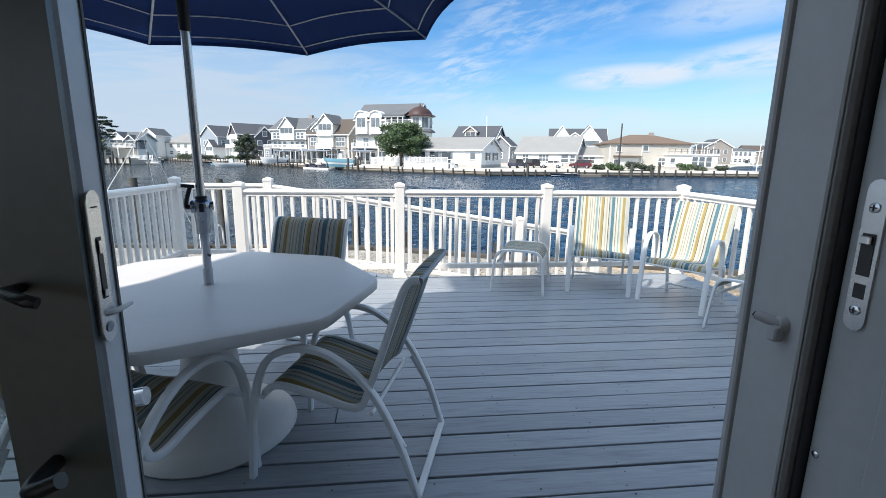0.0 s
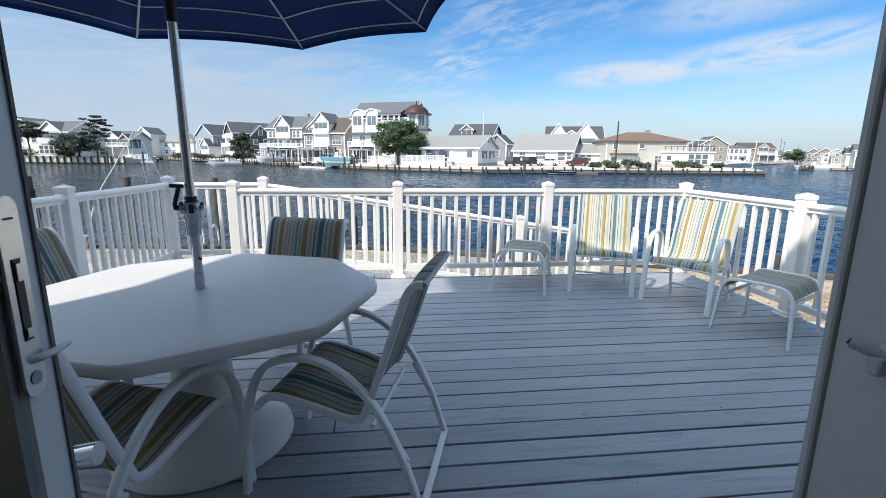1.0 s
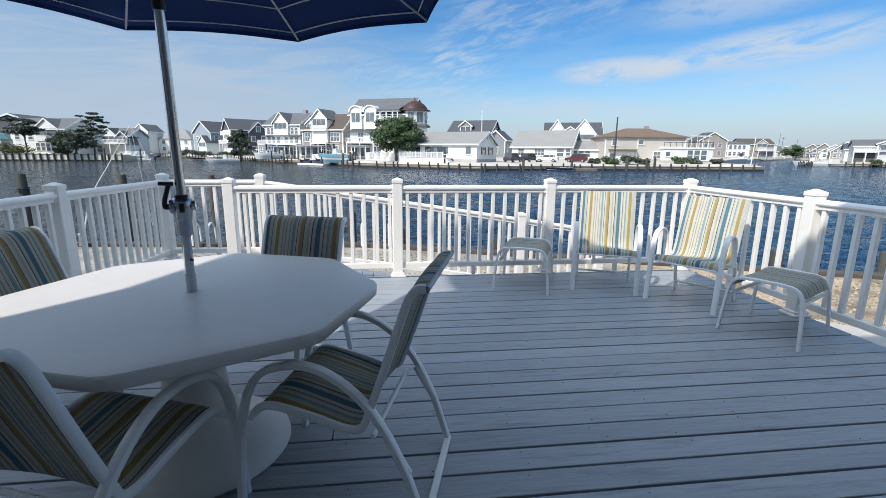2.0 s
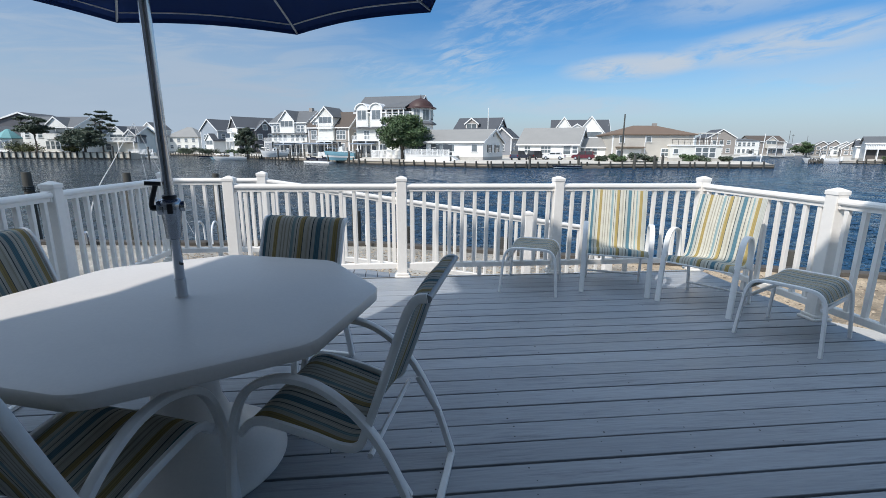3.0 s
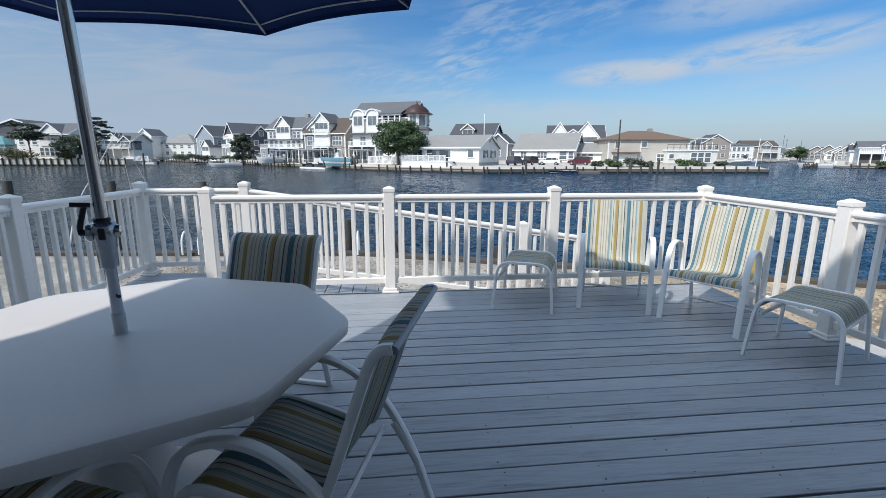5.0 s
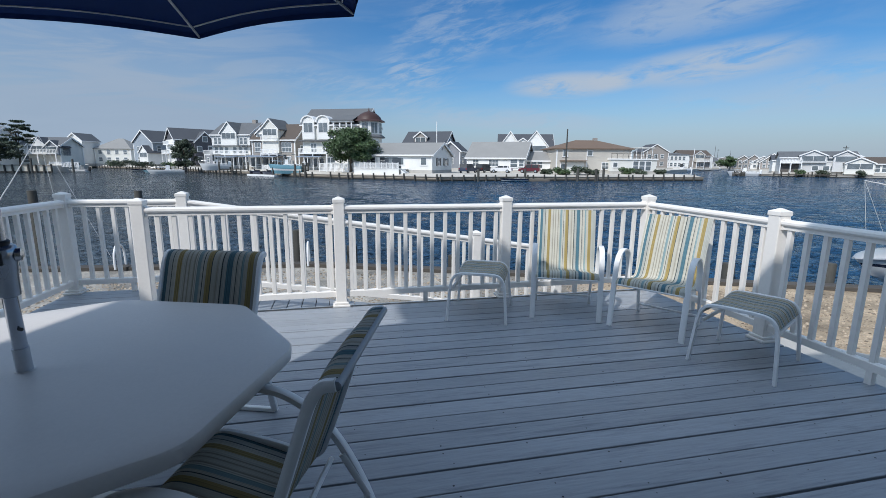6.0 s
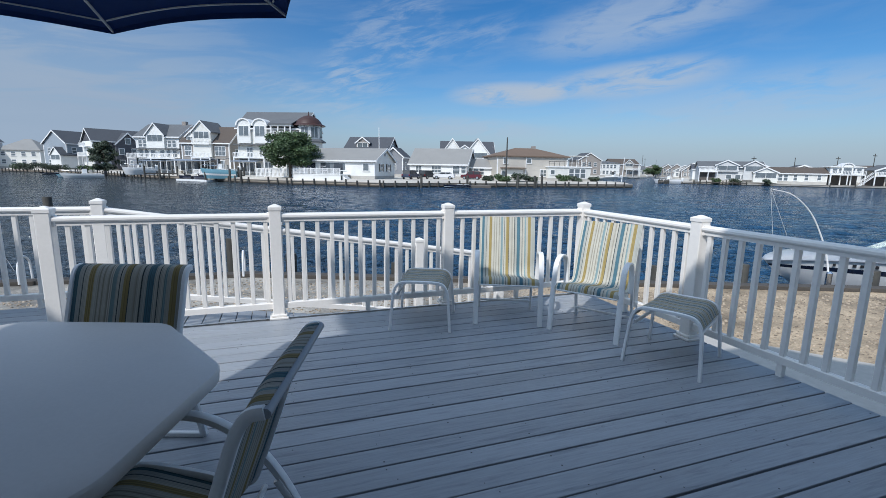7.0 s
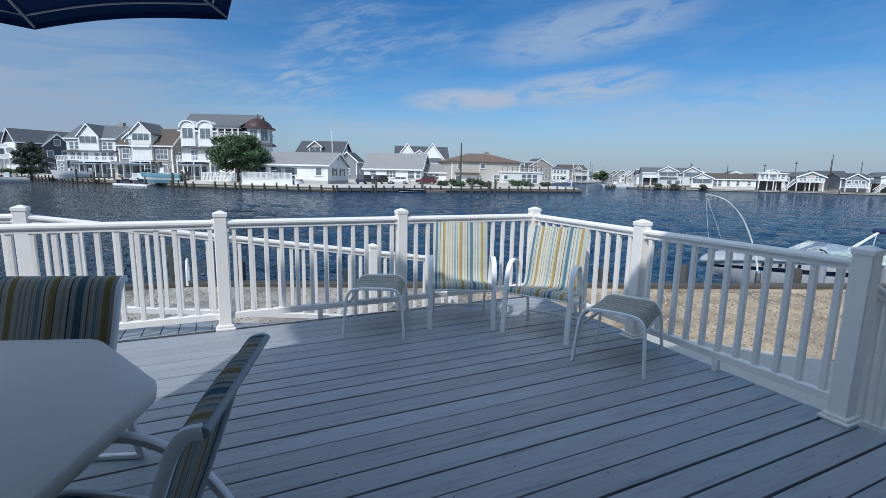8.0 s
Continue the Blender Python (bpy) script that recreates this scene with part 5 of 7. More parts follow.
def roof_slabs(W, Dp, eave, ridge, kind, oh=0.45, t=0.22):
    bm = bmesh.new()
    if kind == "x":  # ridge along the front, gables at the sides
        s = (ridge - eave) / (Dp / 2)
        for a, b in ((-oh, Dp / 2), (Dp + oh, Dp / 2)):
            za = eave - s * oh
            prism(bm, [(a, za), (b, ridge), (b, ridge + t), (a, za + t)], "x", -W - oh, oh)
    elif kind == "y":  # gable towards the water
        s = (ridge - eave) / (W / 2)
        for a, b in ((-W - oh, -W / 2), (oh, -W / 2)):
            za = eave - s * oh
            prism(bm, [(a, za), (b, ridge), (b, ridge + t), (a, za + t)], "y", -oh, Dp + oh)
    elif kind == "hip":
        r = min(W, Dp) / 2
        base = [(-W - oh, -oh), (oh, -oh), (oh, Dp + oh), (-W - oh, Dp + oh)]
        lo = [bm.verts.new((x, y, eave - 0.05)) for x, y in base]
        lo2 = [bm.verts.new((x, y, eave + t * 0.7)) for x, y in base]
        if W >= Dp:
            top = [bm.verts.new((-W + r, Dp / 2, ridge)), bm.verts.new((-r, Dp / 2, ridge))]
            fs = [(lo2[0], lo2[1], top[1], top[0]), (lo2[1], lo2[2], top[1]), (lo2[2], lo2[3], top[0], top[1]), (lo2[3], lo2[0], top[0])]
        else:
            top = [bm.verts.new((-W / 2, r, ridge)), bm.verts.new((-W / 2, Dp - r, ridge))]
            fs = [(lo2[0], lo2[1], top[0]), (lo2[1], lo2[2], top[1], top[0]), (lo2[2], lo2[3], top[1]), (lo2[3], lo2[0], top[0], top[1])]
        for f in fs:
            bm.faces.new(f)
        for i in range(4):
            j = (i + 1) % 4
            bm.faces.new((lo[i], lo[j], lo2[j], lo2[i]))
        bm.faces.new(lo[::-1])
        bmesh.ops.recalc_face_normals(bm, faces=bm.faces[:])
    else:
        box(bm, -W - oh * 0.5, oh * 0.5, -oh * 0.5, Dp + oh * 0.5, eave, eave + 0.25)
    return bm


def wall_mesh(W, Dp, eave, ridge, kind, low=-0.8):
    bm = bmesh.new()
    if kind == "x":
        prism(bm, [(0, low), (Dp, low), (Dp, eave), (Dp / 2, ridge - 0.02), (0, eave)], "x", -W, 0)
    elif kind == "y":
        prism(bm, [(-W, low), (0, low), (0, eave), (-W / 2, ridge - 0.02), (-W, eave)], "y", 0, Dp)
    else:
        box(bm, -W, 0, 0, Dp, low, eave)
    return bm


def house(label, corner, W, Dp, turn, eave, ridge, kind, wall, roof, wins=(), sides=(), name="house", base=FAR_LAND, lift=0.0):
    h = thing(name, label, "house", pose(corner[0], corner[1], base, 0, 0, -turn), "houses across the water")
    part("wall", wall_mesh(W, Dp, eave, ridge, kind, lift or -0.8), wall, h)
    part("roof", roof_slabs(W, Dp, eave, ridge, kind), roof, h)
    oh = 0.45
    if kind in ("x", "y"):
        bm = bmesh.new()
        if kind == "x":
            s = (ridge - eave) / (Dp / 2)
            for a, b in ((-oh, Dp / 2), (Dp + oh, Dp / 2)):
                za = eave - s * oh
                prism(bm, [(a, za - 0.18), (b, ridge - 0.18), (b, ridge + 0.23), (a, za + 0.23)], "x", oh, oh + 0.06)
            box(bm, -W - oh, oh, -oh - 0.06, -oh, eave - s * oh - 0.05, eave - s * oh + 0.22)
        else:
            s = (ridge - eave) / (W / 2)
            for a, b in ((-W - oh, -W / 2), (oh, -W / 2)):
                za = eave - s * oh
                prism(bm, [(a, za - 0.18), (b, ridge - 0.18), (b, ridge + 0.23), (a, za + 0.23)], "y", -oh - 0.06, -oh)
            box(bm, oh, oh + 0.06, -oh, Dp + oh, eave - s * oh - 0.05, eave - s * oh + 0.22)
        part("fascia", bm, TRIM_WHITE, h)
    if lift:
        # open carport under the raised floor: recessed store coloured shade-dark, posts at the front
        part("store_wall", boxes((-W + 0.3, -0.3, 2.6, Dp - 0.2, -1.0, lift - 0.002)), SIDING_DIM, h, "dark recessed core for the shade under the raised floor")
        n = max(2, int(W / 2.3))
        for k in range(n + 1):
            x = -W + 0.13 + (W - 0.26) * k / n
            part("stilt", boxes((x - 0.13, x + 0.13, 0.05, 0.31, -1.0, lift - 0.002)), wall, h)
    else:
        part("foundation", boxes((-W - 0.04, 0.04, -0.04, Dp + 0.04, -1.0, 0.06)), CONCRETE, h, "grey masonry foundation")
    if kind != "flat":
        low_eave = eave - 0.3
        for x0, x1, y0, y1 in ((-W - 0.05, -W + 0.2, -0.05, 0.0), (-0.2, 0.05, -0.05, 0.0), (0.0, 0.05, -0.0, 0.2), (0.0, 0.05, Dp - 0.2, Dp + 0.02)):
            part("corner_board", boxes((x0, x1, y0, y1, max(0.07, lift), low_eave)), TRIM_WHITE, h)
    for w in wins:
        win(h, 0, W, Dp, *w)
    for w in sides:
        win(h, 1, W, Dp, *w)
    h["W"], h["Dp"] = W, Dp
    return h


def rows(us, zs, w, h, lights=1):
    return [(u, z, w, h, lights) for z in zs for u in us]


def balcony(h, W, u0, u1, z, depth=1.6, posts=True, roofed=None):
    b = part("balcony", boxes((-W + u0, -W + u1, -depth, 0, z - 0.22, z)), TRIM_WHITE, h)
    part("rail", boxes((-W + u0, -W + u1, -depth, -depth + 0.08, z + 0.92, z + 1.02), (-W + u0, -W + u1, -depth, -depth + 0.06, z + 0.1, z + 0.16)), TRIM_WHITE, b)
    n = max(3, int((u1 - u0) / 0.32))
    bm = bmesh.new()
    for i in range(n + 1):
        x = -W + u0 + (u1 - u0) * i / n
        box(bm, x - 0.055, x + 0.055, -depth + 0.01, -depth + 0.07, z, z + 0.95)
    o = part("balustrade", bm, TRIM_WHITE, b)
    o["kind"] = "stuff"
    if posts:
        for u in (u0 + 0.1, (u0 + u1) / 2, u1 - 0.1):
            part("post", boxes((-W + u - 0.11, -W + u + 0.11, -depth + 0.02, -depth + 0.24, -0.5, z - 0.22)), TRIM_WHITE, h)
    if roofed:
        for u in (u0 + 0.1, u1 - 0.1):
            part("post", boxes((-W + u - 0.09, -W + u + 0.09, -depth + 0.02, -depth + 0.2, z, z + roofed)), TRIM_WHITE, h)
        part("porch_roof", boxes((-W + u0 - 0.2, -W + u1 + 0.2, -depth - 0.2, 0, z + roofed, z + roofed + 0.25)), TRIM_WHITE, h)


def dormer(h, W, u, w, y0, y1, z0, ze, zr, wall, roof, lights=2, arch=False):
    """A gabled (or arched) dormer that comes through the roof."""
    x0, x1 = -W + u - w / 2, -W + u + w / 2
    bm = bmesh.new()
    xm = (x0 + x1) / 2
    if arch:
        top = [(xm + math.cos(a) * w / 2, ze + math.sin(a) * (zr - ze)) for a in np.linspace(0, math.pi, 9)]
        prism(bm, [(x0, z0), (x1, z0)] + top, "y", y0, y1)
    else:
        prism(bm, [(x0, z0), (x1, z0), (x1, ze), (xm, zr), (x0, ze)], "y", y0, y1)
    d = part("dormer", bm, wall, h)
    bm = bmesh.new()
    o = 0.3
    if arch:
        outer = [(xm + math.cos(a) * (w / 2 + o), ze + math.sin(a) * (zr - ze + o * 0.8)) for a in np.linspace(0, math.pi, 11)]
        inner = [(xm + math.cos(a) * (w / 2 + 0.01), ze + math.sin(a) * (zr - ze + 0.01)) for a in np.linspace(math.pi, 0, 11)]
        prism(bm, outer + inner, "y", y0 - o, y1)
        part("arch", bm, TRIM_WHITE, d)
    else:
        s = (zr - ze) / (w / 2)
        for a, b in ((x0 - o, xm), (x1 + o, xm)):
            za = ze - s * o
            prism(bm, [(a, za), (b, zr), (b, zr + 0.2), (a, za + 0.2)], "y", y0 - o, y1)
        part("dormer_roof", bm, roof, d)
        bm = bmesh.new()
        for a, b in ((x0 - o, xm), (x1 + o, xm)):
            za = ze - s * o
            prism(bm, [(a, za - 0.12), (b, zr - 0.12), (b, zr + 0.22), (a, za + 0.22)], "y", y0 - o - 0.05, y0 - o)
        part("dormer_fascia", bm, TRIM_WHITE, d)
    if lights:
        hh = min(1.5, ze - z0 - 0.5) if not arch else 2.1
        o2 = part("window", boxes((x0 + 0.25, x1 - 0.25, y0 - 0.06, y0, ze - hh - 0.1, ze)), TRIM_WHITE, d)
        ww = (x1 - x0 - 0.7) / lights
        for k in range(lights):
            part("pane", boxes((x0 + 0.35 + ww * k + 0.05, x0 + 0.35 + ww * (k + 1) - 0.05, y0 - 0.085, y0 - 0.061, ze - hh, ze - 0.1)), PANE, o2)


def carport_panels(h, W, u0, u1, top):
    """Two dark panels side by side in a white surround, for a carport's shade."""
    w = (u1 - u0) / 2
    for k in range(2):
        a = -W + u0 + w * k
        d = part("garage_door", boxes((a + 0.08, a + w - 0.08, -0.05, -0.004, 0.0, top)), SIDING_DIM, h, "dark panel for a shaded carport opening")
        for z in (0.25, 0.5, 0.75):
            part("rib", boxes((a + 0.1, a + w - 0.1, -0.07, -0.051, top * z - 0.03, top * z + 0.03)), SIDING_DIM, d)


def outside_stair(h, W, u, z):
    """White stairs that fall sideways from the deck to the ground."""
    n = 10
    st = part("stair", boxes((-W + u - 0.1, -W + u, -1.3, -0.2, z - 0.2, z)), TRIM_WHITE, h)
    for k in range(n):
        x = -W + u - 0.1 - 0.28 * k
        part("tread", boxes((x - 0.3, x, -1.3, -0.2, z - (z + 0.7) * (k + 1) / n - 0.04, z - (z + 0.7) * (k + 1) / n + 0.02)), TRIM_WHITE, st)
    x1 = -W + u - 0.1 - 0.28 * n
    for y in (-1.34, -0.2):
        bm = bmesh.new()
        prism(bm, [(-W + u, z + 0.75), (-W + u, z + 0.95), (x1, 0.25), (x1, 0.05)], "y", y, y + 0.06)
        prism(bm, [(-W + u, z - 0.3), (-W + u, z), (x1, -0.7), (x1, -1.0)], "y", y, y + 0.06)
        part("stringer", bm, TRIM_WHITE, st)


def porch(h, W, u0, u1, z, depth, mat=None):
    """Ground-floor awning on posts."""
    bm = bmesh.new()
    prism(bm, [(-depth, z - 0.35), (0, z), (0, z + 0.1), (-depth, z - 0.25)], "x", -W + u0, -W + u1)
    p = part("awning", bm, mat or AWNING, h)
    for u in (u0 + 0.1, (u0 + u1) / 2, u1 - 0.1):
        part("post", boxes((-W + u - 0.06, -W + u + 0.06, -depth + 0.05, -depth + 0.17, -0.9, z - 0.34)), TRIM_WHITE, p)
    # row of dark glazed doors, added to stand for the shade under the awning
    n = max(2, int((u1 - u0 - 0.8) / 1.5))
    step = (u1 - u0 - 0.8) / n
    for k in range(n):
        a = -W + u0 + 0.4 + step * k
        d = part("patio_door", boxes((a, a + step - 0.05, -0.10, -0.006, 0.08, 2.25)), TRIM_WHITE, h)
        part("pane", boxes((a + 0.1, a + step - 0.15, -0.125, -0.101, 0.2, 2.12)), DEEP_PANE, d)


# west shore
house("dark grey gabled house behind the white one", (-88.5, 138), 22, 12, 0, 6.3, 10.2, "y", W_DARK, R_DARK, rows((15, 19), (3.4,), 1.2, 1.4))
h = house("white two-storey house with a row of tall ground-floor windows", (-80.2, 128), 14, 11, 8, 6.2, 8.9, "x", W_WHITE, R_GREY, rows((1.6, 5.0), (3.6,), 1.1, 1.4) + rows((6.6, 7.9, 9.2, 10.5, 11.8, 13.1), (0.8,), 0.95, 1.9))
dormer(h, 14, 9.5, 6, -0.3, 6, 3.2, 6.2, 8.6, W_WHITE, R_GREY, 2)
g = thing("gazebo", "white gazebo with a teal hipped roof beside the water", "gazebo", pose(-93.4, 125, 0))
part("wall", boxes((-1.8, 1.8, -1.8, 1.8, 0, 3.3)), W_WHITE, g)
bm = bmesh.new()
lathe(bm, [(2.6, 3.2), (2.6, 3.4), (1.4, 4.6), (0.4, 5.4), (0.1, 5.5)], 8)
part("roof", bm, R_TEAL, g)
for x in (-0.85, 0.85):
    w = part("window", boxes((x - 0.6, x + 0.6, -1.9, -1.8, 0.7, 2.7)), TRIM_WHITE, g)
    part("pane", boxes((x - 0.48, x + 0.48, -1.94, -1.901, 0.85, 2.55)), PANE, w)
h = house("white cottage with a gable towards the water and porch posts", (-95.6, 126), 9.5, 9, 6, 3.4, 6.2, "y", W_WHITE, R_GREY, rows((2.2, 4.7, 7.2), (0.7,), 1.5, 1.7, 2) + [(4.75, 3.3, 1.6, 1.3, 2)])
balcony(h, 9.5, 0.2, 9.3, 2.9, 1.8)
h = house("grey-roofed house with white gables and a glazed porch", (-69.5, 136), 15, 9, 5, 4.9, 6.9, "x", W_CREAM, R_GREY, rows((1, 3, 5, 7), (0.6,), 1.3, 1.6))
dormer(h, 15, 10, 4.5, -0.5, 4, 2.4, 4.8, 6.8, W_WHITE, R_DARK, 2)
dormer(h, 15, 13.5, 3, -0.7, 4, 2.4, 4.6, 6.0, W_GREY, R_DARK, 1)
balcony(h, 15, 6.5, 15, 2.9, 1.8)
h = house("tall narrow white house behind a fence", (-90, 190), 5.5, 9, 10, 8.2, 10.6, "y", W_WHITE, R_GREY, rows((1.6, 3.9), (1, 4, 6.6), 1.0, 1.3))
h = house("cream house with a broad grey hipped roof", (-76, 193), 13, 11, 10, 5.4, 9.4, "hip", W_CREAM, R_PALE, rows((2, 5, 8, 11), (1, 3.6), 1.2, 1.3))
h = house("far grey house with a plain gable", (-104, 200), 10, 9, 10, 5.6, 8.6, "x", W_GREY, R_GREY, rows((2, 5, 8), (1, 3.5), 1.1, 1.3))

# middle shore, from the inlet to the point
h = house("blue-grey shingled house with grey gables", (-62.5, 176), 10.5, 10, 38, 7.6, 11.4, "y", W_BLUE, R_DARK, rows((2.6, 5.2, 7.8), (0.8, 4.4), 1.2, 1.6), rows((2.2, 5.5, 8.5), (1, 4.6), 1.2, 1.6))
dormer(h, 10.5, 8.6, 4.6, -2.2, 4, 0, 4.0, 6.2, W_WHITE, R_DARK, 2)
h = house("charcoal shingled house with a white gable front and balcony", (-51.5, 163), 8.5, 16, 56, 8.2, 11.6, "y", W_DARK, R_DARK, rows((2.0, 4.2, 6.4), (0.7, 3.8, 6.4), 1.1, 1.5), [(2.5, 4.2, 2.0, 2.4, 2), (9, 4.6, 1.4, 1.8), (13.5, 4.4, 1.5, 2.0), (3, 0.6, 2.2, 2.2, 2), (8, 0.8, 1.2, 1.5)])
part("gable_facing", boxes((-8.5, 0.0, -0.09, -0.01, 0, 8.0)), W_WHITE, h)
balcony(h, 8.5, 0.3, 8.2, 3.7, 1.7)
balcony(h, 8.5, 1.5, 7, 6.5, 1.4, False)
# cross gable on the long side
bm = bmesh.new()
prism(bm, [(5.5, 0), (12, 0), (12, 7.4), (8.75, 10.6), (5.5, 7.4)], "x", -3.0, 1.3)
cg = part("cross_gable", bm, W_DARK, h)
bm = bmesh.new()
for a, b in ((5.1, 8.75), (12.4, 8.75)):
    prism(bm, [(a, 7.0), (b, 10.62), (b, 10.85), (a, 7.22)], "x", -3.0, 1.6)
part("gable_roof", bm, R_DARK, cg)
bm = bmesh.new()
for a, b in ((5.1, 8.75), (12.4, 8.75)):
    prism(bm, [(a, 6.85), (b, 10.45), (b, 10.9), (a, 7.27)], "x", 1.6, 1.68)
part("gable_fascia", bm, TRIM_WHITE, cg)
for y, z in ((6.9, 0.8), (10.3, 0.8), (6.9, 4.2), (10.3, 4.2), (8.75, 7.4)):
    w = part("window", boxes((1.3, 1.37, y - 0.8, y + 0.8, z, z + 1.9)), TRIM_WHITE, cg)
    part("pane", boxes((1.371, 1.39, y - 0.64, y + 0.64, z + 0.15, z + 1.75)), PANE, w)
house("low grey garage with a hipped roof", (-37, 158), 8, 7, 40, 3.8, 6.2, "hip", W_GREY, R_GREY, rows((2, 5.5), (1.0,), 1.2, 1.4))

W = 11.0
h = house("white three-storey house with a wraparound balcony", (-22.2, 124.5), W, 10, 26, 8.0, 11.0, "x", W_WHITE, R_GREY, rows((1.1, 2.3, 8.6, 9.8), (5.6,), 0.85, 1.5) + rows((1.2, 2.6, 4.2, 6.6, 8.2, 9.8), (3.3,), 0.95, 1.5) + rows((1.5, 4, 7, 9.5), (0.4,), 1.4, 2.0), [(2.2, 3.6, 1.0, 1.0), (6.5, 5.6, 1.0, 1.2)])
dormer(h, W, 5.4, 4.6, -0.6, 6, 4.9, 8.4, 10.9, W_WHITE, R_GREY, 3)
balcony(h, W, -0.9, W + 0.2, 3.0, 2.2)
part("belt_roof", boxes((-W - 0.5, 0.5, -0.9, 0.0, 5.0, 5.25)), R_GREY, h)
porch(h, W, 2, 9, 2.6, 4.0)
part("chimney", boxes((-2.2, -1.2, 4.6, 5.6, 9, 11.9)), W_TAUPE, h)

W = 11.6
h = house("taupe shingled house with brown roofs and white balconies", (-10.6, 115.5), W, 9.5, 26, 6.6, 10.2, "x", W_TAUPE, R_BROWN, rows((1.6,), (3.7,), 1.5, 2.0, 2) + rows((9.4,), (3.7,), 2.4, 2.0, 3) + rows((2, 9.4), (0.6,), 1.8, 1.9, 2), [(3, 3.8, 1.2, 1.4), (6, 1.0, 1.4, 1.4)])
dormer(h, W, 5.5, 4.4, -0.7, 6, 3.3, 9.0, 11.2, W_CREAM, R_GREY, 3)
dormer(h, W, 2.4, 3.0, 0.5, 5, 6, 7.9, 9.2, W_WHITE, R_GREY, 3)
balcony(h, W, 3.2, 7.8, 3.2, 1.6, True, None)
balcony(h, W, 3.4, 7.6, 6.3, 1.3, False)
porch(h, W, -1.0, 8.2, 2.7, 4.2)

W = 14.6
h = house("large white house with arched dormers, balcony and domed corner turret", (5.0, 104.5), W, 11, 24, 9.6, 13.3, "x", W_CREAM, R_GREY, rows((7.0, 8.6, 10.4), (6.6,), 0.9, 1.6) + rows((2.6, 5.6), (3.5,), 1.3, 1.9, 2) + rows((1.2, 2.4, 3.6, 6.0, 7.2), (0.3,), 0.95, 2.0), rows((3, 7), (1, 4, 7), 1.2, 1.5))
for u in (1.7, 5.3):
    dormer(h, W, u, 2.9, -0.5, 6, 6.3, 10.0, 11.3, W_WHITE, R_GREY, 2, True)
balcony(h, W, -0.3, 6.6, 3.3, 1.8)
balcony(h, W, 8.0, 12.4, 7.9, 1.3, False)
for u in (8.1, 9.6, 11.1, 12.3):
    part("column", boxes((-W + u - 0.12, -W + u + 0.12, -1.25, -1.0, 7.9, 10.0)), TRIM_WHITE, h)
part("loggia_beam", boxes((-W + 7.8, -W + 12.6, -1.4, -0.01, 9.95, 10.25)), TRIM_WHITE, h)
part("loggia_glass", boxes((-W + 8.3, -W + 12.1, -0.08, -0.005, 7.95, 9.8)), DEEP_PANE, h)
bm = bmesh.new()
prism(bm, [(-1.6, 10.2), (2.6, 11.6), (2.6, 11.8), (-1.6, 10.42)], "x", -W + 7.6, -W + 12.8)
part("loggia_roof", bm, R_GREY, h)
part("belt_roof", boxes((-W - 0.6, 0.5, -1.0, 0.0, 5.9, 6.15)), R_GREY, h)
porch(h, W, -0.2, 5.5, 2.7, 3.4)
tm = Matrix.Translation((0.6, 2.0, 0))
bm = bmesh.new()
lathe(bm, [(2.75, -0.3), (2.75, 10.4)], 8, tm @ pose(0, 0, 0, 0, 0, 22.5))
tur = part("turret", bm, W_WHITE, h, "octagonal white turret with a copper-brown dome")
bm = bmesh.new()
lathe(bm, [(3.6, 10.2), (3.45, 10.42), (2.85, 10.62), (2.55, 11.2), (2.0, 11.75), (1.2, 12.2), (0.5, 12.42), (0.14, 12.5), (0.05, 13.3)], 16, tm)
part("dome", bm, R_COPPER, tur, "copper-brown ribbed dome", True)
bm = bmesh.new()
lathe(bm, [(3.5, 6.7), (3.5, 6.95), (2.8, 7.4)], 8, tm @ pose(0, 0, 0, 0, 0, 22.5))
part("skirt_roof", bm, R_GREY, tur)
for k in range(8):
    mm = tm @ pose(0, 0, 0, 0, 0, 45 * k) @ Matrix.Translation((0, -2.541, 7.6))
    w = part("window", boxes((-0.85, 0.85, -0.08, 0.0, 0, 2.4)), TRIM_WHITE, tur, m=mm)
    part("pane", boxes((-0.72, -0.05, -0.11, -0.081, 0.12, 2.28), (0.05, 0.72, -0.11, -0.081, 0.12, 2.28)), PANE, w)

# cottage on the point
W = 17.0
h = house("low white cottage with pale roof and dark shutters", (15.9, 81.5), W, 11.5, 31, 2.75, 4.95, "x", W_WHITE, R_PALE, [(7.2, 1.0, 1.0, 1.3), (9.2, 0.2, 2.2, 2.1, 2), (11.0, 1.0, 0.9, 1.2), (15.4, 1.0, 1.0, 1.2), (3.5, 1.0, 1.0, 1.3), (5.2, 1.0, 1.0, 1.3)], [(3.6, 0.9, 1.0, 1.3), (7.9, 0.9, 1.4, 1.3, 2)])
for y in (2.6, 4.6, 6.7, 9.1):
    part("shutter", boxes((0.0, 0.07, y - 0.28, y + 0.28, 0.85, 2.25)), BLACK, h, "dark shutter")
part("gable_vent", boxes((0.0, 0.06, 5.45, 6.05, 3.7, 4.4)), GREY_PLASTIC, h)
dk = part("deck", boxes((-13.5, -4.6, -4.2, -0.02, 0.12, 0.28), (-13.5, -4.6, -4.15, -4.05, -0.9, 0.12)), W_WHITE, h, "raised white deck")
for i in range(9):
    x = -13.4 + 1.08 * i
    part("post", boxes((x - 0.07, x + 0.07, -4.18, -4.04, 0.28, 1.36)), TRIM_WHITE, dk)
part("rail", boxes((-13.4, -4.7, -4.15, -4.07, 1.2, 1.3), (-13.4, -4.7, -4.15, -4.07, 0.38, 0.45)), TRIM_WHITE, dk)
bm = bmesh.new()
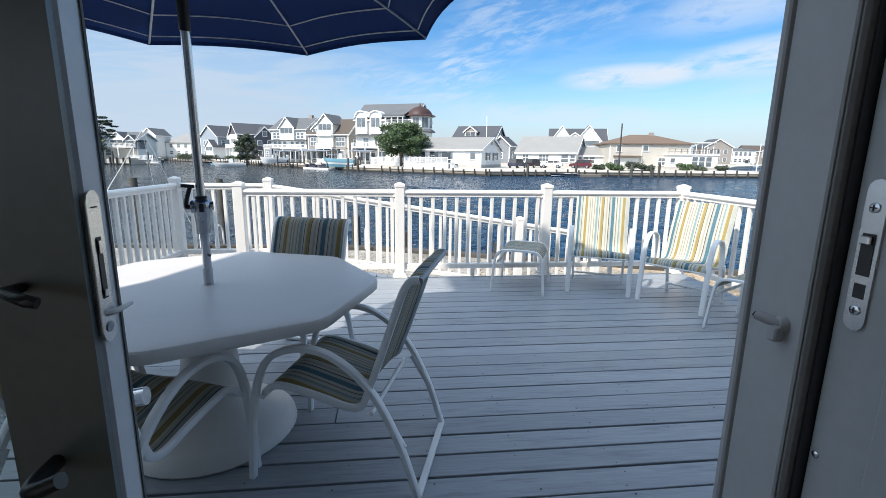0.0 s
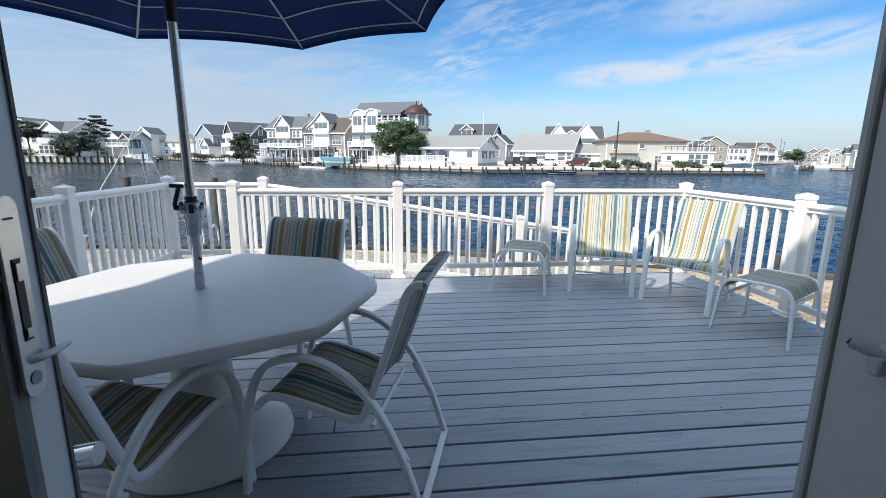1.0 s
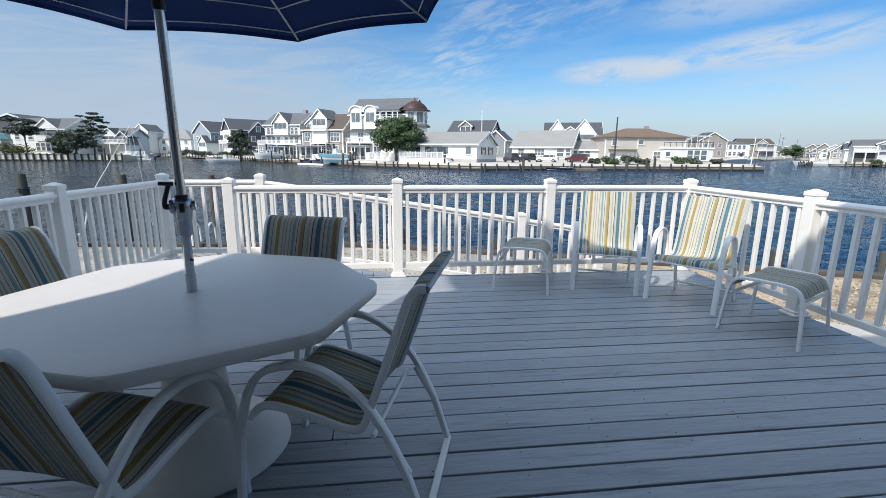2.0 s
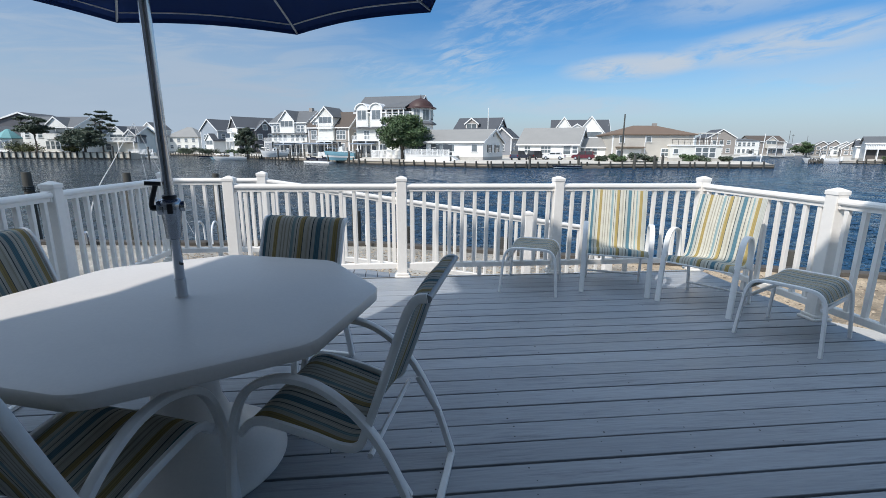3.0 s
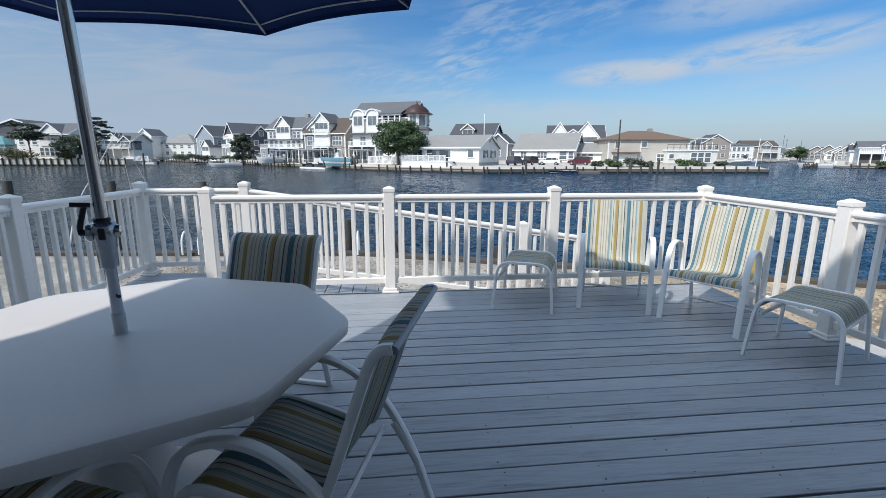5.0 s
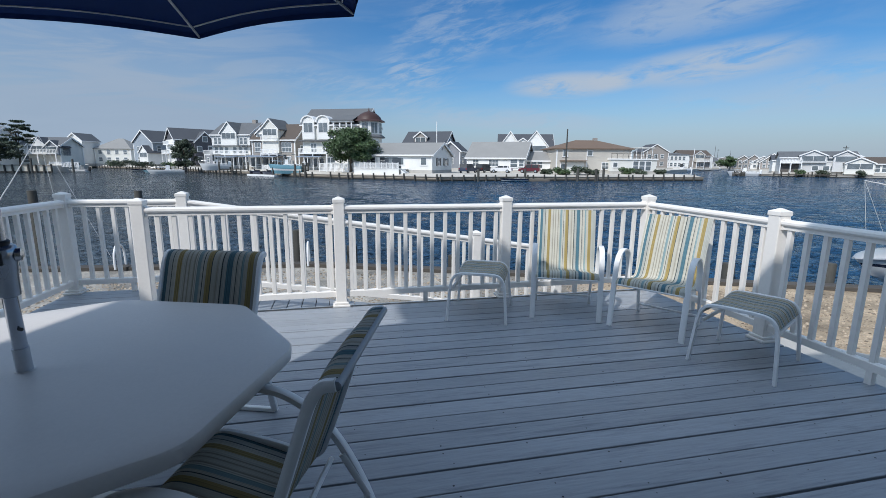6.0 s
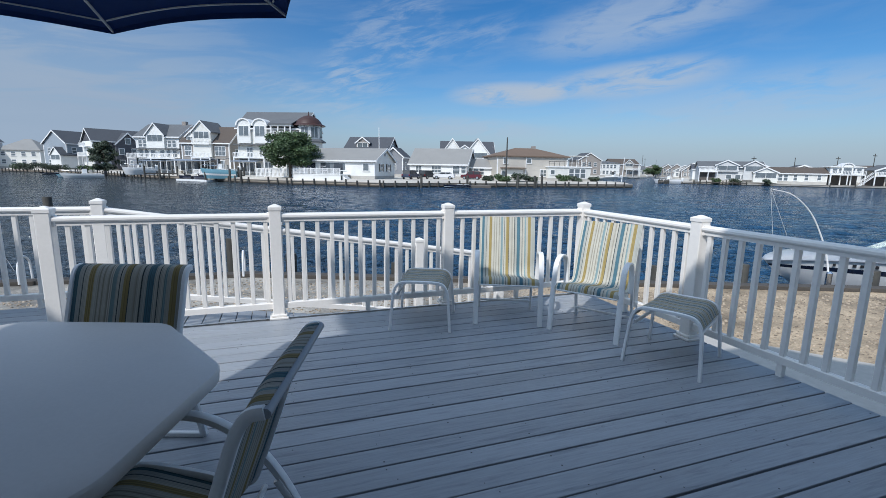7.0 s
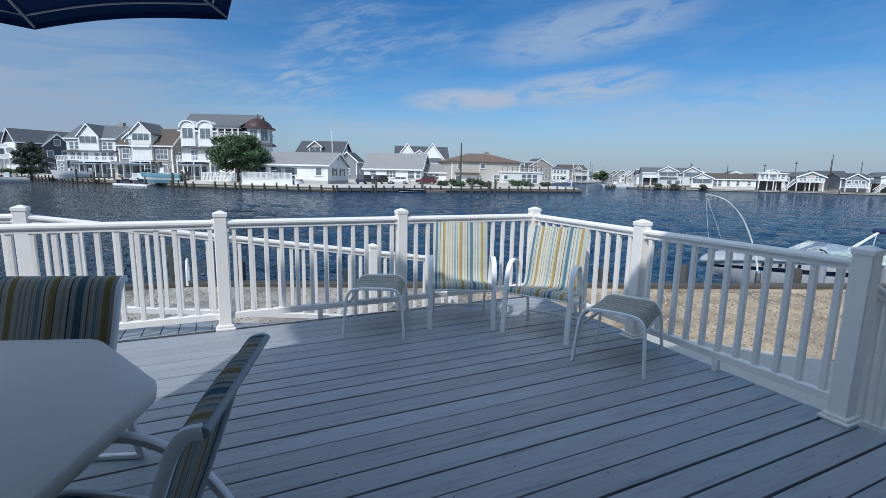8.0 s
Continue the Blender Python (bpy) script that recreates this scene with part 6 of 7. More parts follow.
for i in range(58):
    box(bm, -13.35 + 0.15 * i, -13.28 + 0.15 * i, -4.13, -4.09, 0.45, 1.2)
part("balustrade", bm, TRIM_WHITE, dk)["kind"] = "stuff"
for k in range(3):
    part("step", boxes((-4.6 + 0.3 * k, -4.3 + 0.3 * k, -3.6, -1.8, -0.9, 0.1 - 0.2 * k)), TRIM_WHITE, dk)
for x in (-12.2, -9.4, -6.9):
    part("deck_door", boxes((x - 0.9, x + 0.9, -0.09, -0.005, 0.3, 2.2)), DEEP_PANE, h, "dark sliding door")

h = house("dark-roofed grey house with a small gabled dormer", (26.5, 118), 11.5, 10, 28, 6.4, 9.5, "x", W_GREY, R_DARK, rows((2, 5, 8), (3.6,), 1.2, 1.4), [(5, 6.3, 1.0, 1.3)])
dormer(h, 11.5, 4.6, 3.4, 0.4, 5, 6, 8.0, 9.3, W_TAUPE, R_GREY, 2)
house("grey wing with a low gable", (30.2, 117), 5, 8, 28, 4.6, 6.8, "y", W_GREY, R_DARK, rows((2.5,), (1.2,), 1.2, 1.4), rows((3,), (1.4,), 1.2, 1.6))

W = 12.6
h = house("white ranch house with a broad pale grey roof", (37.6, 91.5), W, 10, 33, 2.65, 5.9, "x", W_WHITE, R_PALE, [(2.0, 0.8, 1.2, 1.3, 2), (6.0, 0.8, 2.0, 1.3, 3), (10.4, 0.6, 1.4, 1.6), (12, 0.8, 0.9, 1.3)], [(3, 3.1, 0.9, 1.3), (6, 3.1, 0.9, 1.3)])
h = house("small white annex with grey roof", (43.6, 91.5), 6.0, 6, 33, 2.1, 3.8, "x", W_WHITE, R_PALE, rows((1.2, 2.5, 3.8), (0.5,), 0.9, 1.4), [(2, 0.7, 0.8, 1.2), (3.6, 0.7, 0.8, 1.2)])
W = 15
h = house("tall white house with twin dark-roofed gables", (58.5, 122), W, 9, 18, 6.2, 9.6, "x", W_WHITE, R_DARK, rows((2.5, 9, 10.6, 12.2), (4.2,), 1.2, 1.5), [(3, 6.2, 1.2, 2.0), (5.4, 3, 1.2, 1.5)])
dormer(h, W, 3.0, 5.0, -0.6, 5, 3.2, 6.8, 10.2, W_WHITE, R_DARK, 1)
dormer(h, W, 10.2, 6.4, -0.9, 5, 3.2, 6.4, 10.3, W_WHITE, R_DARK, 1)
dormer(h, W, 6.6, 2.4, 0.5, 4, 6, 7.6, 8.4, W_WHITE, R_DARK, 1)
balcony(h, W, 7.4, 14.8, 3.9, 1.8)

W = 15.5
h = house("tan two-storey house with a brown hipped roof", (58.0, 84.5), W, 11, 10, 4.4, 6.4, "hip", W_TAN, R_TAN, [(1.8, 2.9, 0.8, 1.2), (6.9, 3.1, 0.9, 0.9), (10.2, 0.4, 1.3, 1.3, 2), (13.6, 0.4, 1.8, 1.3, 2), (1.6, 0.3, 1.2, 1.0)])
part("garage_door", boxes((-14.2, -9.8, -0.07, -0.005, 0, 1.7)), W_CREAM, h)
part("canopy", boxes((-14.8, -9.4, -1.0, 0, 1.95, 2.12)), R_TAN, h)
part("chimney", boxes((-6.2, -5.4, 5, 5.8, 5.8, 6.85)), W_TAUPE, h)
part("downpipe", boxes((-9.3, -9.18, -0.12, -0.01, 0, 4.3)), TRIM_WHITE, h)
W = 9.5
h = house("low cream wing with a roof terrace and glazed doors", (62.5, 82.5), W, 9, 10, 2.3, 2.3, "flat", W_CREAM, TRIM_WHITE, [(1.0, 0.9, 0.8, 0.8), (5.2, 0.2, 1.0, 1.8), (6.5, 0.2, 1.0, 1.8), (7.8, 0.2, 1.0, 1.8)])
for i in range(9):
    part("rail_post", boxes((-9.4 + 1.15 * i, -9.34 + 1.15 * i, -0.1, -0.04, 2.5, 3.5)), BLACK, h)
part("rail", boxes((-9.5, 0, -0.1, -0.05, 3.46, 3.54), (-9.5, 0, -0.1, -0.05, 3.0, 3.04)), BLACK, h)
for y in range(4):
    part("pergola_post", boxes((-3.4 + 1.1 * y, -3.3 + 1.1 * y, 2, 2.1, 2.5, 4.7)), TRIM_WHITE, h)
part("pergola_top", boxes((-3.6, 0.2, 1.5, 5, 4.7, 4.85)), W_CREAM, h)

# behind the point, towards the channel
h = house("blue-grey gabled house by the channel", (148, 188), 12, 10, 10, 7.2, 10.6, "y", W_TAUPE, R_DARK, rows((3, 6, 9), (1, 4.4), 1.4, 1.6), name="house")
house("white house with decks beyond the point", (165, 195), 12, 9, 10, 6.2, 7.2, "hip", W_WHITE, R_GREY, rows((1.5, 3.5, 5.5, 7.5, 9.5), (0.8, 3.8), 1.2, 1.6))
h = house("tan house with a brown roof and white balconies", (181, 199), 15, 10, 10, 6.0, 8.6, "x", W_TAUPE, R_BROWN, rows((1.5, 3.5, 8.5, 11), (0.8, 3.7), 1.3, 1.5))
dormer(h, 15, 9, 5, -0.5, 5, 3, 6.4, 8.2, W_TAN, R_BROWN, 2)
balcony(h, 15, 7, 14.8, 3.1, 1.8)
rh = random.Random(21)
for i, (x, y) in enumerate(((196, 214), (212, 226), (226, 262), (243, 290), (262, 300), (282, 310), (300, 305), (318, 300), (108, 178), (92, 165), (124, 196), (72, 150), (300, 340), (250, 345))):
    w, d = rh.uniform(10, 15), rh.uniform(8, 11)
    e = rh.choice((3.2, 5.8, 6.0))
    house("small far house seen over the channel", (x, y), w, d, rh.uniform(0, 45), e, e + rh.uniform(1.6, 3.0), rh.choice("xy"), rh.choice((W_WHITE, W_CREAM, W_GREY, W_TAUPE)), rh.choice((R_GREY, R_DARK, R_BROWN)), rows((w * 0.2, w * 0.5, w * 0.8), (0.8,) if e < 4 else (0.8, 3.6), 1.3, 1.5))

for i in range(10):
    house("small far house at the end of the channel", (240 + 9.2 * i, 306 + 3.3 * i + rh.uniform(0, 5)), rh.uniform(7, 10), 8, rh.uniform(20, 50), rh.choice((3.2, 5.6)), rh.uniform(6.2, 8.4), rh.choice("xy"), rh.choice((W_WHITE, W_CREAM, W_GREY)), rh.choice((R_GREY, R_DARK, R_PALE)), rows((1.6, 3.6, 5.6), (0.8, 3.0), 1.2, 1.4), base=-0.4)

for i in range(9):
    a = radians(46.3 + 0.85 * i)
    r = 290 + rh.uniform(-12, 25)
    house("small far house behind the beach", (r * math.sin(a), r * math.cos(a)), rh.uniform(8, 12), 8, rh.uniform(30, 55), rh.choice((3.4, 5.4)), rh.uniform(6.4, 8.2), rh.choice("xy"), rh.choice((W_WHITE, W_CREAM, W_TAUPE)), rh.choice((R_GREY, R_DARK, R_PALE)), rows((1.8, 4.0, 6.2), (0.8, 3.0), 1.2, 1.4), base=-0.4)

# east shore
E0 = -0.3
h = house("pale grey two-storey house with two gables and a deck", (135.2, 97.4), 17, 10, 42, 4.0, 5.6, "x", W_MIST, R_GREY, rows((6.5, 8.4, 11, 13), (3.0,), 1.1, 1.0) + rows((8, 10.4, 12, 14.5), (0.5,), 1.3, 1.2), base=E0)
dormer(h, 17, 7.2, 6.0, -0.8, 5, 2.6, 4.5, 5.9, W_MIST, R_GREY, 2)
dormer(h, 17, 14.2, 5.2, -0.8, 5, 0.2, 4.4, 5.8, W_MIST, R_GREY, 1)
balcony(h, 17, -0.2, 4.8, 2.6, 1.6)
carport_panels(h, 17, 0.1, 4.4, 2.3)
h = house("long low cream house with a dark brown roof", (146, 87), 18, 8, 42, 2.4, 4.0, "x", W_CREAM, R_BROWN, [(7, 0.3, 0.9, 1.7), (8.3, 0.3, 0.9, 1.7), (10.6, 0.4, 0.8, 1.6), (13.2, 0.5, 0.8, 1.5), (16.2, 0.6, 0.8, 1.3)], base=E0)
dormer(h, 18, 3.0, 6.0, -1.6, 4, -0.4, 2.5, 3.9, W_CREAM, R_BROWN, 2)
h = house("white house with an arched upper window over a shaded carport", (152.2, 81.9), 7.4, 8, 42, 4.3, 4.9, "hip", W_WHITE, W_CREAM, [(1.0, 2.7, 1.0, 1.2), (2.4, 2.7, 1.0, 1.2), (5.0, 2.7, 1.0, 1.2), (6.4, 2.7, 1.0, 1.2)], base=E0, lift=2.1)
dormer(h, 7.4, 3.7, 2.6, -0.3, 3, 2.4, 4.2, 5.3, W_WHITE, W_CREAM, 1, True)
balcony(h, 7.4, -0.2, 7.6, 2.3, 1.3)
h = house("pale tan gabled house raised over a carport with a white deck", (158.8, 75.2), 7.0, 9, 42, 3.5, 4.9, "y", W_TAN, R_GREY, [(1.5, 2.4, 1.5, 1.2, 2), (5.3, 2.4, 1.5, 1.2, 2)], base=E0, lift=2.0)
balcony(h, 7.0, -0.5, 6.2, 2.1, 1.4)
outside_stair(h, 7.0, -0.6, 2.1)
h = house("grey gabled house with white porch windows", (166.0, 67.6), 7.0, 9, 42, 3.3, 4.6, "x", W_GREY, R_DARK, [(6.2, 0.6, 1.0, 1.3)], base=E0)
dormer(h, 7.0, 3.2, 5.2, -1.2, 4, -0.4, 3.0, 4.5, W_GREY, R_DARK, 0)
for u in (1.5, 3.2, 4.9):
    o = part("window", boxes((-7.0 + u - 0.62, -7.0 + u + 0.62, -1.27, -1.2, 1.2, 2.75)), TRIM_WHITE, h)
    part("pane", boxes((-7.0 + u - 0.42, -7.0 + u + 0.42, -1.295, -1.271, 1.4, 2.6)), PANE, o)
balcony(h, 7.0, 0.2, 6.2, 0.8, 2.4)
h = house("pale house with outside stairs at the end of the row", (176, 60.5), 9, 9, 42, 3.8, 5.0, "y", W_WHITE, R_GREY, rows((2, 4.5, 7), (2.4,), 1.3, 1.2), base=E0, lift=2.0)
balcony(h, 9, 1.2, 9.0, 2.0, 1.3)
outside_stair(h, 9, 1.2, 2.0)
for i in range(7):
    house("low far house behind the front row", (140 + 9.5 * i, 112 - 9 * i + rh.uniform(0, 4)), 9, 8, 42, 3.4, rh.uniform(4.8, 5.6), rh.choice("xy"), rh.choice((W_WHITE, W_CREAM, W_TAUPE)), rh.choice((R_GREY, R_BROWN, R_DARK)), rows((2, 4.5, 7), (2.0,), 1.2, 1.2), base=E0)


# ---- poles, masts ----
def pole(x, y, h, r=0.14, arm=0.0, lean=0.0, label="tall weathered timber utility pole", name="utility_pole", mat=None):
    t = thing(name, label, "pole", pose(x, y, FAR_LAND - 0.5, 0, lean, 0), "poles across the water")
    bm = bmesh.new()
    lathe(bm, [(r, 0), (r * 0.7, h)], 8)
    part("shaft", bm, mat or PILE, t)
    if arm:
        part("crossarm", boxes((-arm, arm, -0.06, 0.06, h - 0.7, h - 0.5)), PILE, t)


pole(41.2, 80, 8.2, 0.17)
pole(66.6, 77.5, 5.0, 0.08, 0, 3, "leaning white flagpole at the end of the point", "flagpole", TRIM_WHITE)
pole(23.8, 116, 12.0, 0.12, 0, 0, "thin white mast above a roof", "mast", TRIM_WHITE)
for x, y, h, a in ((139, 104, 7.6, 1.0), (158, 92, 7.8, 1.0), (163, 76, 10.5, 0), (171, 80, 9.4, 0), (180, 76, 8.8, 0), (186, 62, 11, 0), (188, 61, 10, 0), (150, 99, 7.4, 0), (160, 84, 8.5, 0.9), (230, 250, 14, 0), (260, 280, 13, 0.9), (290, 300, 13, 0)):
    pole(x, y, h, 0.13, a)
# dolphins and mooring piles off the point
for x, y, t in ((30.5, 73.5, 0.5), (40.0, 73, 0.7), (43.2, 72.5, 0.6), (44.5, 72.3, 0.7), (22, 72.8, 0.4), (-13.5, 99.5, 0.9), (-11.5, 97, 0.7), (-8.7, 93, 0.9), (-6.6, 89.5, 0.8), (-24, 112, 0.6), (-31, 119, 0.7), (-58.5, 118.5, 1.5), (-67, 119.5, 1.6)):
    pile(x, y, t, 0.2, label="dark mooring pile off the far shore")


# ---- trees and shrubs ----
def tree(x, y, h, crown, clumps, label, mat, leaf=0.22, n=2600, flat=0.7, seed=1, trunk_r=0.25, fork=0.35, name="tree", base=FAR_LAND, lean=0.0):
    """Tapered trunk with limbs that carry clumps of small leaves."""
    rg = random.Random(seed)
    t = thing(name, label, "tree", pose(x, y, base))
    bm = bmesh.new()
    trunk = curve([(0, 0, -0.2), (lean * 0.3, 0.1, h * 0.25), (lean * 0.7, -0.1, h * 0.5), (lean, 0, h * 0.8)], 4)
    sweep(bm, trunk, trunk_r, seg=8, taper=lambda f: 1 - 0.65 * f)
    cs = []
    for k in range(clumps):
        a, q = rg.uniform(0, 2 * math.pi), math.sqrt(rg.random())
        z = h * (rg.uniform(0.15, 0.7) if name == "shrub" else rg.uniform(fork + 0.08, 1.0))
        shrink = math.sqrt(max(0.08, 1 - ((z / h - (fork + 0.25)) / (1.02 - fork - 0.25)) ** 2)) if z / h > fork + 0.25 else 0.55 + 0.45 * (z / h - fork) / 0.25
        cs.append(Vector((lean * z / h + crown * q * shrink * math.cos(a), crown * q * shrink * math.sin(a), z)))
    for c in cs[:10]:
        s = trunk[min(len(trunk) - 2, int(len(trunk) * rg.uniform(0.4, 0.95)))]
        mid = s.lerp(c, 0.5) + Vector((0, 0, h * 0.03))
        sweep(bm, curve([s, mid, c], 3), trunk_r * 0.35, seg=5, taper=lambda f: 1 - 0.75 * f)
    part("trunk", bm, BARK, t, smooth=True)
    verts, faces = [], []
    cr = crown * (0.55 if name == "shrub" else 0.27)
    for i in range(n):
        c = cs[i % len(cs)]
        d = Vector((rg.gauss(0, 1), rg.gauss(0, 1), rg.gauss(0, flat)))
        d = d.normalized() * (rg.random() ** 0.4) * cr
        d.z *= flat
        p = c + d
        s = leaf * rg.uniform(0.6, 1.3)
        u = Vector((rg.gauss(0, 1), rg.gauss(0, 1), rg.gauss(0, 0.6))).normalized()
        v = u.cross(Vector((rg.gauss(0, 1), rg.gauss(0, 1), rg.gauss(0, 1)))).normalized()
        b = len(verts)
        verts += [p - u * s, p + v * s * 0.55, p + u * s, p - v * s * 0.55]
        faces.append((b, b + 1, b + 2, b + 3))
    me = bpy.data.meshes.new("crown")
    me.from_pydata([tuple(v) for v in verts], [], faces)
    me.materials.append(mat)
    o = new("crown", me)
    o.parent = t
    return t


tree(1.8, 88, 7.8, 4.9, 95, "broad dark green tree on the bank", LEAF, 0.20, 20000, 0.66, 14, 0.36, 0.24, base=-0.5)
tree(-38.5, 128, 6.6, 2.9, 60, "dark green conical shrub tree by the dock", LEAF_DARK, 0.22, 7000, 0.8, 3, 0.2, 0.05, base=-0.5)
tree(-85.8, 122.5, 8.2, 4.2, 38, "windswept pine with open flat branches", LEAF_DARK, 0.22, 6500, 0.40, 4, 0.2, 0.5, "pine_tree")
tree(-72.8, 126, 10.2, 3.2, 34, "tall windswept pine with layered branches", LEAF_DARK, 0.22, 5200, 0.34, 5, 0.22, 0.42, "pine_tree")
tree(-75.6, 123.5, 5.2, 4.8, 80, "low spreading dark evergreen behind the bulkhead", LEAF_DARK, 0.24, 9000, 0.6, 6, 0.3, 0.25)
tree(-90, 124.2, 2.6, 3.2, 16, "low yellowish shrub behind the bulkhead", LEAF_SCRUB, 0.2, 1800, 0.6, 7, 0.1, 0.1, "shrub")
tree(-79.5, 124.5, 2.2, 1.8, 10, "yellow-green shrub behind the bulkhead", LEAF_SCRUB, 0.18, 1200, 0.7, 8, 0.1, 0.1, "shrub")
tree(207, 215, 6.0, 5.5, 40, "dense round tree by the channel", LEAF, 0.3, 5000, 0.6, 9, 0.3, 0.1)
for i, (x, y, r) in enumerate(((54.6, 80.5, 1.5), (57.5, 80.2, 1.3), (61.5, 80, 1.2), (43.5, 79, 1.8), (40, 79.5, 1.6), (37.5, 80, 1.2), (46.2, 79, 1.2), (-45, 150, 2.0), (-50, 152, 2.0), (-62, 161, 2.2), (-66, 164, 2.4), (-70, 168, 2.2), (-74, 173, 2.5), (-58, 158, 2.0), (132, 93.5, 1.6), (127, 100, 1.8), (124, 104, 1.6))):
    tree(x, y, r * 0.92, r * 0.85, 9, "rounded low shrub beside a house", LEAF_DARK if i % 4 else LEAF, 0.16, 1300, 0.7, 30 + i, 0.06, 0.02, "shrub", base=-1.0 if x > 100 else -0.58)


# ---- boats ----
def hull(bm, L, B, H, bow=0.35, n=16, keel=0.0, fine=2.2, mat=0, band=None):
    """Hull along +x with the bow at x = L; sheer rises to the bow. band: height share and material of a stripe."""
    rings = []
    lv = (0.0, 0.35, 0.55, 0.75, 1.0)
    for i in range(n + 1):
        f = i / n
        w = B / 2 * (1 - max(0, (f - (1 - bow)) / bow) ** fine) ** 0.9 if f < 1 else 0.01
        w = max(w, 0.012)
        sheer = H * (1 + 0.22 * f * f)
        x = L * f
        ring = []
        for q in lv:
            hw = w * (0.62 + (0.38) * min(1, q * 1.5)) if f < 0.98 else w
            rake = L * 0.11 * f ** 3 * (q - 0.5)
            ring.append((x + rake, hw, keel + sheer * q))
        rings.append(ring)
    V = [[[bm.verts.new((x, s * y, z)) for x, y, z in r] for r in rings] for s in (1, -1)]
    for s in (0, 1):
        for i in range(n):
            for k in range(len(lv) - 1):
                f = bm.faces.new((V[s][i][k], V[s][i + 1][k], V[s][i + 1][k + 1], V[s][i][k + 1]))
                f.material_index = band[1] if band and k == band[0] else mat
    for i in range(n):
        bm.faces.new((V[0][i][0], V[0][i + 1][0], V[1][i + 1][0], V[1][i][0])).material_index = mat
        bm.faces.new((V[0][i][-1], V[0][i + 1][-1], V[1][i + 1][-1], V[1][i][-1])).material_index = mat
    for k in range(len(lv) - 1):
        bm.faces.new((V[0][0][k], V[0][0][k + 1], V[1][0][k + 1], V[1][0][k])).material_index = mat
    bmesh.ops.recalc_face_normals(bm, faces=bm.faces[:])


TOP_CANVAS = surface("sand_canvas", (0.42, 0.40, 0.36), 0.06, 1, 20, 0.8, 0.05)


def far_boat(x, y, turn, L, B, H, label, mat, ttop=False, z=WATER_Z, cabin=False, motor=True):
    t = thing("motorboat", label, "boat", pose(x, y, z, 0, 0, turn), "boats across the water")
    bm = bmesh.new()
    hull(bm, L, B, H, 0.4, 12, -0.1, mat=0, band=(1, 1))
    part("hull", bm, [mat, HULL_WHITE], t, smooth=True)
    part("deck", boxes((L * 0.06, L * 0.55, -B * 0.36, B * 0.36, H * 1.02, H * 1.10), bevel=0.03), HULL_WHITE, t)
    if motor:
        bm = boxes((L * 0.40, L * 0.52, -B * 0.22, B * 0.22, H * 1.1, H * 1.1 + 0.9), bevel=0.06)
        part("console", bm, HULL_WHITE, t)
        bm = bmesh.new()
        prism(bm, [(L * 0.50, H * 1.1 + 0.9), (L * 0.56, H * 1.1 + 0.85), (L * 0.50, H * 1.1 + 1.35), (L * 0.48, H * 1.1 + 1.35)], "y", -B * 0.22, B * 0.22)
        part("windscreen", bm, DEEP_PANE, t)
        bm = bmesh.new()
        sweep(bm, [(L * f, B * 0.5 * (1 - max(0, (f - 0.6) / 0.4) ** 2.2) ** 0.9 * 0.9 * sd, H * (1.22 + 0.2 * f * f) + 0.25) for sd in (1, -1) for f in ((0.55, 0.7, 0.82, 0.92, 0.97) if sd > 0 else (0.97, 0.92, 0.82, 0.7, 0.55))], 0.03, seg=6)
        part("bow_rail", bm, CHROME, t)
        part("leaning_seat", boxes((L * 0.27, L * 0.35, -B * 0.2, B * 0.2, H * 1.1, H * 1.1 + 0.75), bevel=0.05), TOP_CANVAS, t)
    else:
        for f in (0.25, 0.55):
            part("thwart", boxes((L * f, L * f + 0.3, -B * 0.4, B * 0.4, H * 1.02, H * 1.12), bevel=0.02), TIMBER, t)
    if ttop:
        for sx in (0.36, 0.53):
            for s in (-1, 1):
                bm = bmesh.new()
                sweep(bm, [(L * sx, s * B * 0.24, H), (L * sx - 0.1, s * B * 0.26, H + 2.0)], 0.04, seg=6)
                part("support", bm, WHITE_METAL, t)
        part("hard_top", boxes((L * 0.26, L * 0.62, -B * 0.36, B * 0.36, H + 2.0, H + 2.14), bevel=0.03), TOP_CANVAS, t, "pale canvas-covered hard top")
        part("spray_curtain", boxes((L * 0.52, L * 0.54, -B * 0.26, B * 0.26, H + 0.7, H + 2.0)), DEEP_PANE, t)
    if motor:
        m = part("outboard", boxes((-0.65, -0.05, -0.22, 0.22, H * 0.5, H * 1.1 + 0.5), bevel=0.1), HULL_WHITE if ttop else BLACK, t)
        part("shaft", boxes((-0.45, -0.25, -0.08, 0.08, -0.5, H * 0.5)), BLACK, m)
    return t


far_boat(-35.5, 117.0, 200, 7.0, 2.4, 0.9, "white open motorboat moored at the bulkhead", HULL_WHITE)
far_boat(-41, 124, 195, 5.0, 1.9, 0.6, "pale grey skiff at the dock", HULL_BLUE, motor=False)
far_boat(-25.2, 113.6, 205, 5.6, 2.4, 1.3, "white centre-console boat on a lift", HULL_WHITE, True, WATER_Z + 1.0)
far_boat(-7.6, 96.2, 168, 6.4, 2.6, 1.6, "light blue sport boat with hard top on a lift", HULL_BLUE, True, WATER_Z + 0.7)
far_boat(-60, 128, 160, 5.5, 2.0, 0.7, "small white boat by the bulkhead", HULL_WHITE)
far_boat(-52, 146, 210, 5.5, 2.0, 0.6, "small dark-hulled boat by the inlet", HULL_NAVY, motor=False)
far_boat(31, 73.8, 178, 4.6, 1.7, 0.5, "small dark open boat tied to the point", HULL_NAVY, motor=False)
far_boat(84, 150, 190, 8, 2.8, 1.2, "white boat moored by the channel", HULL_WHITE, True)
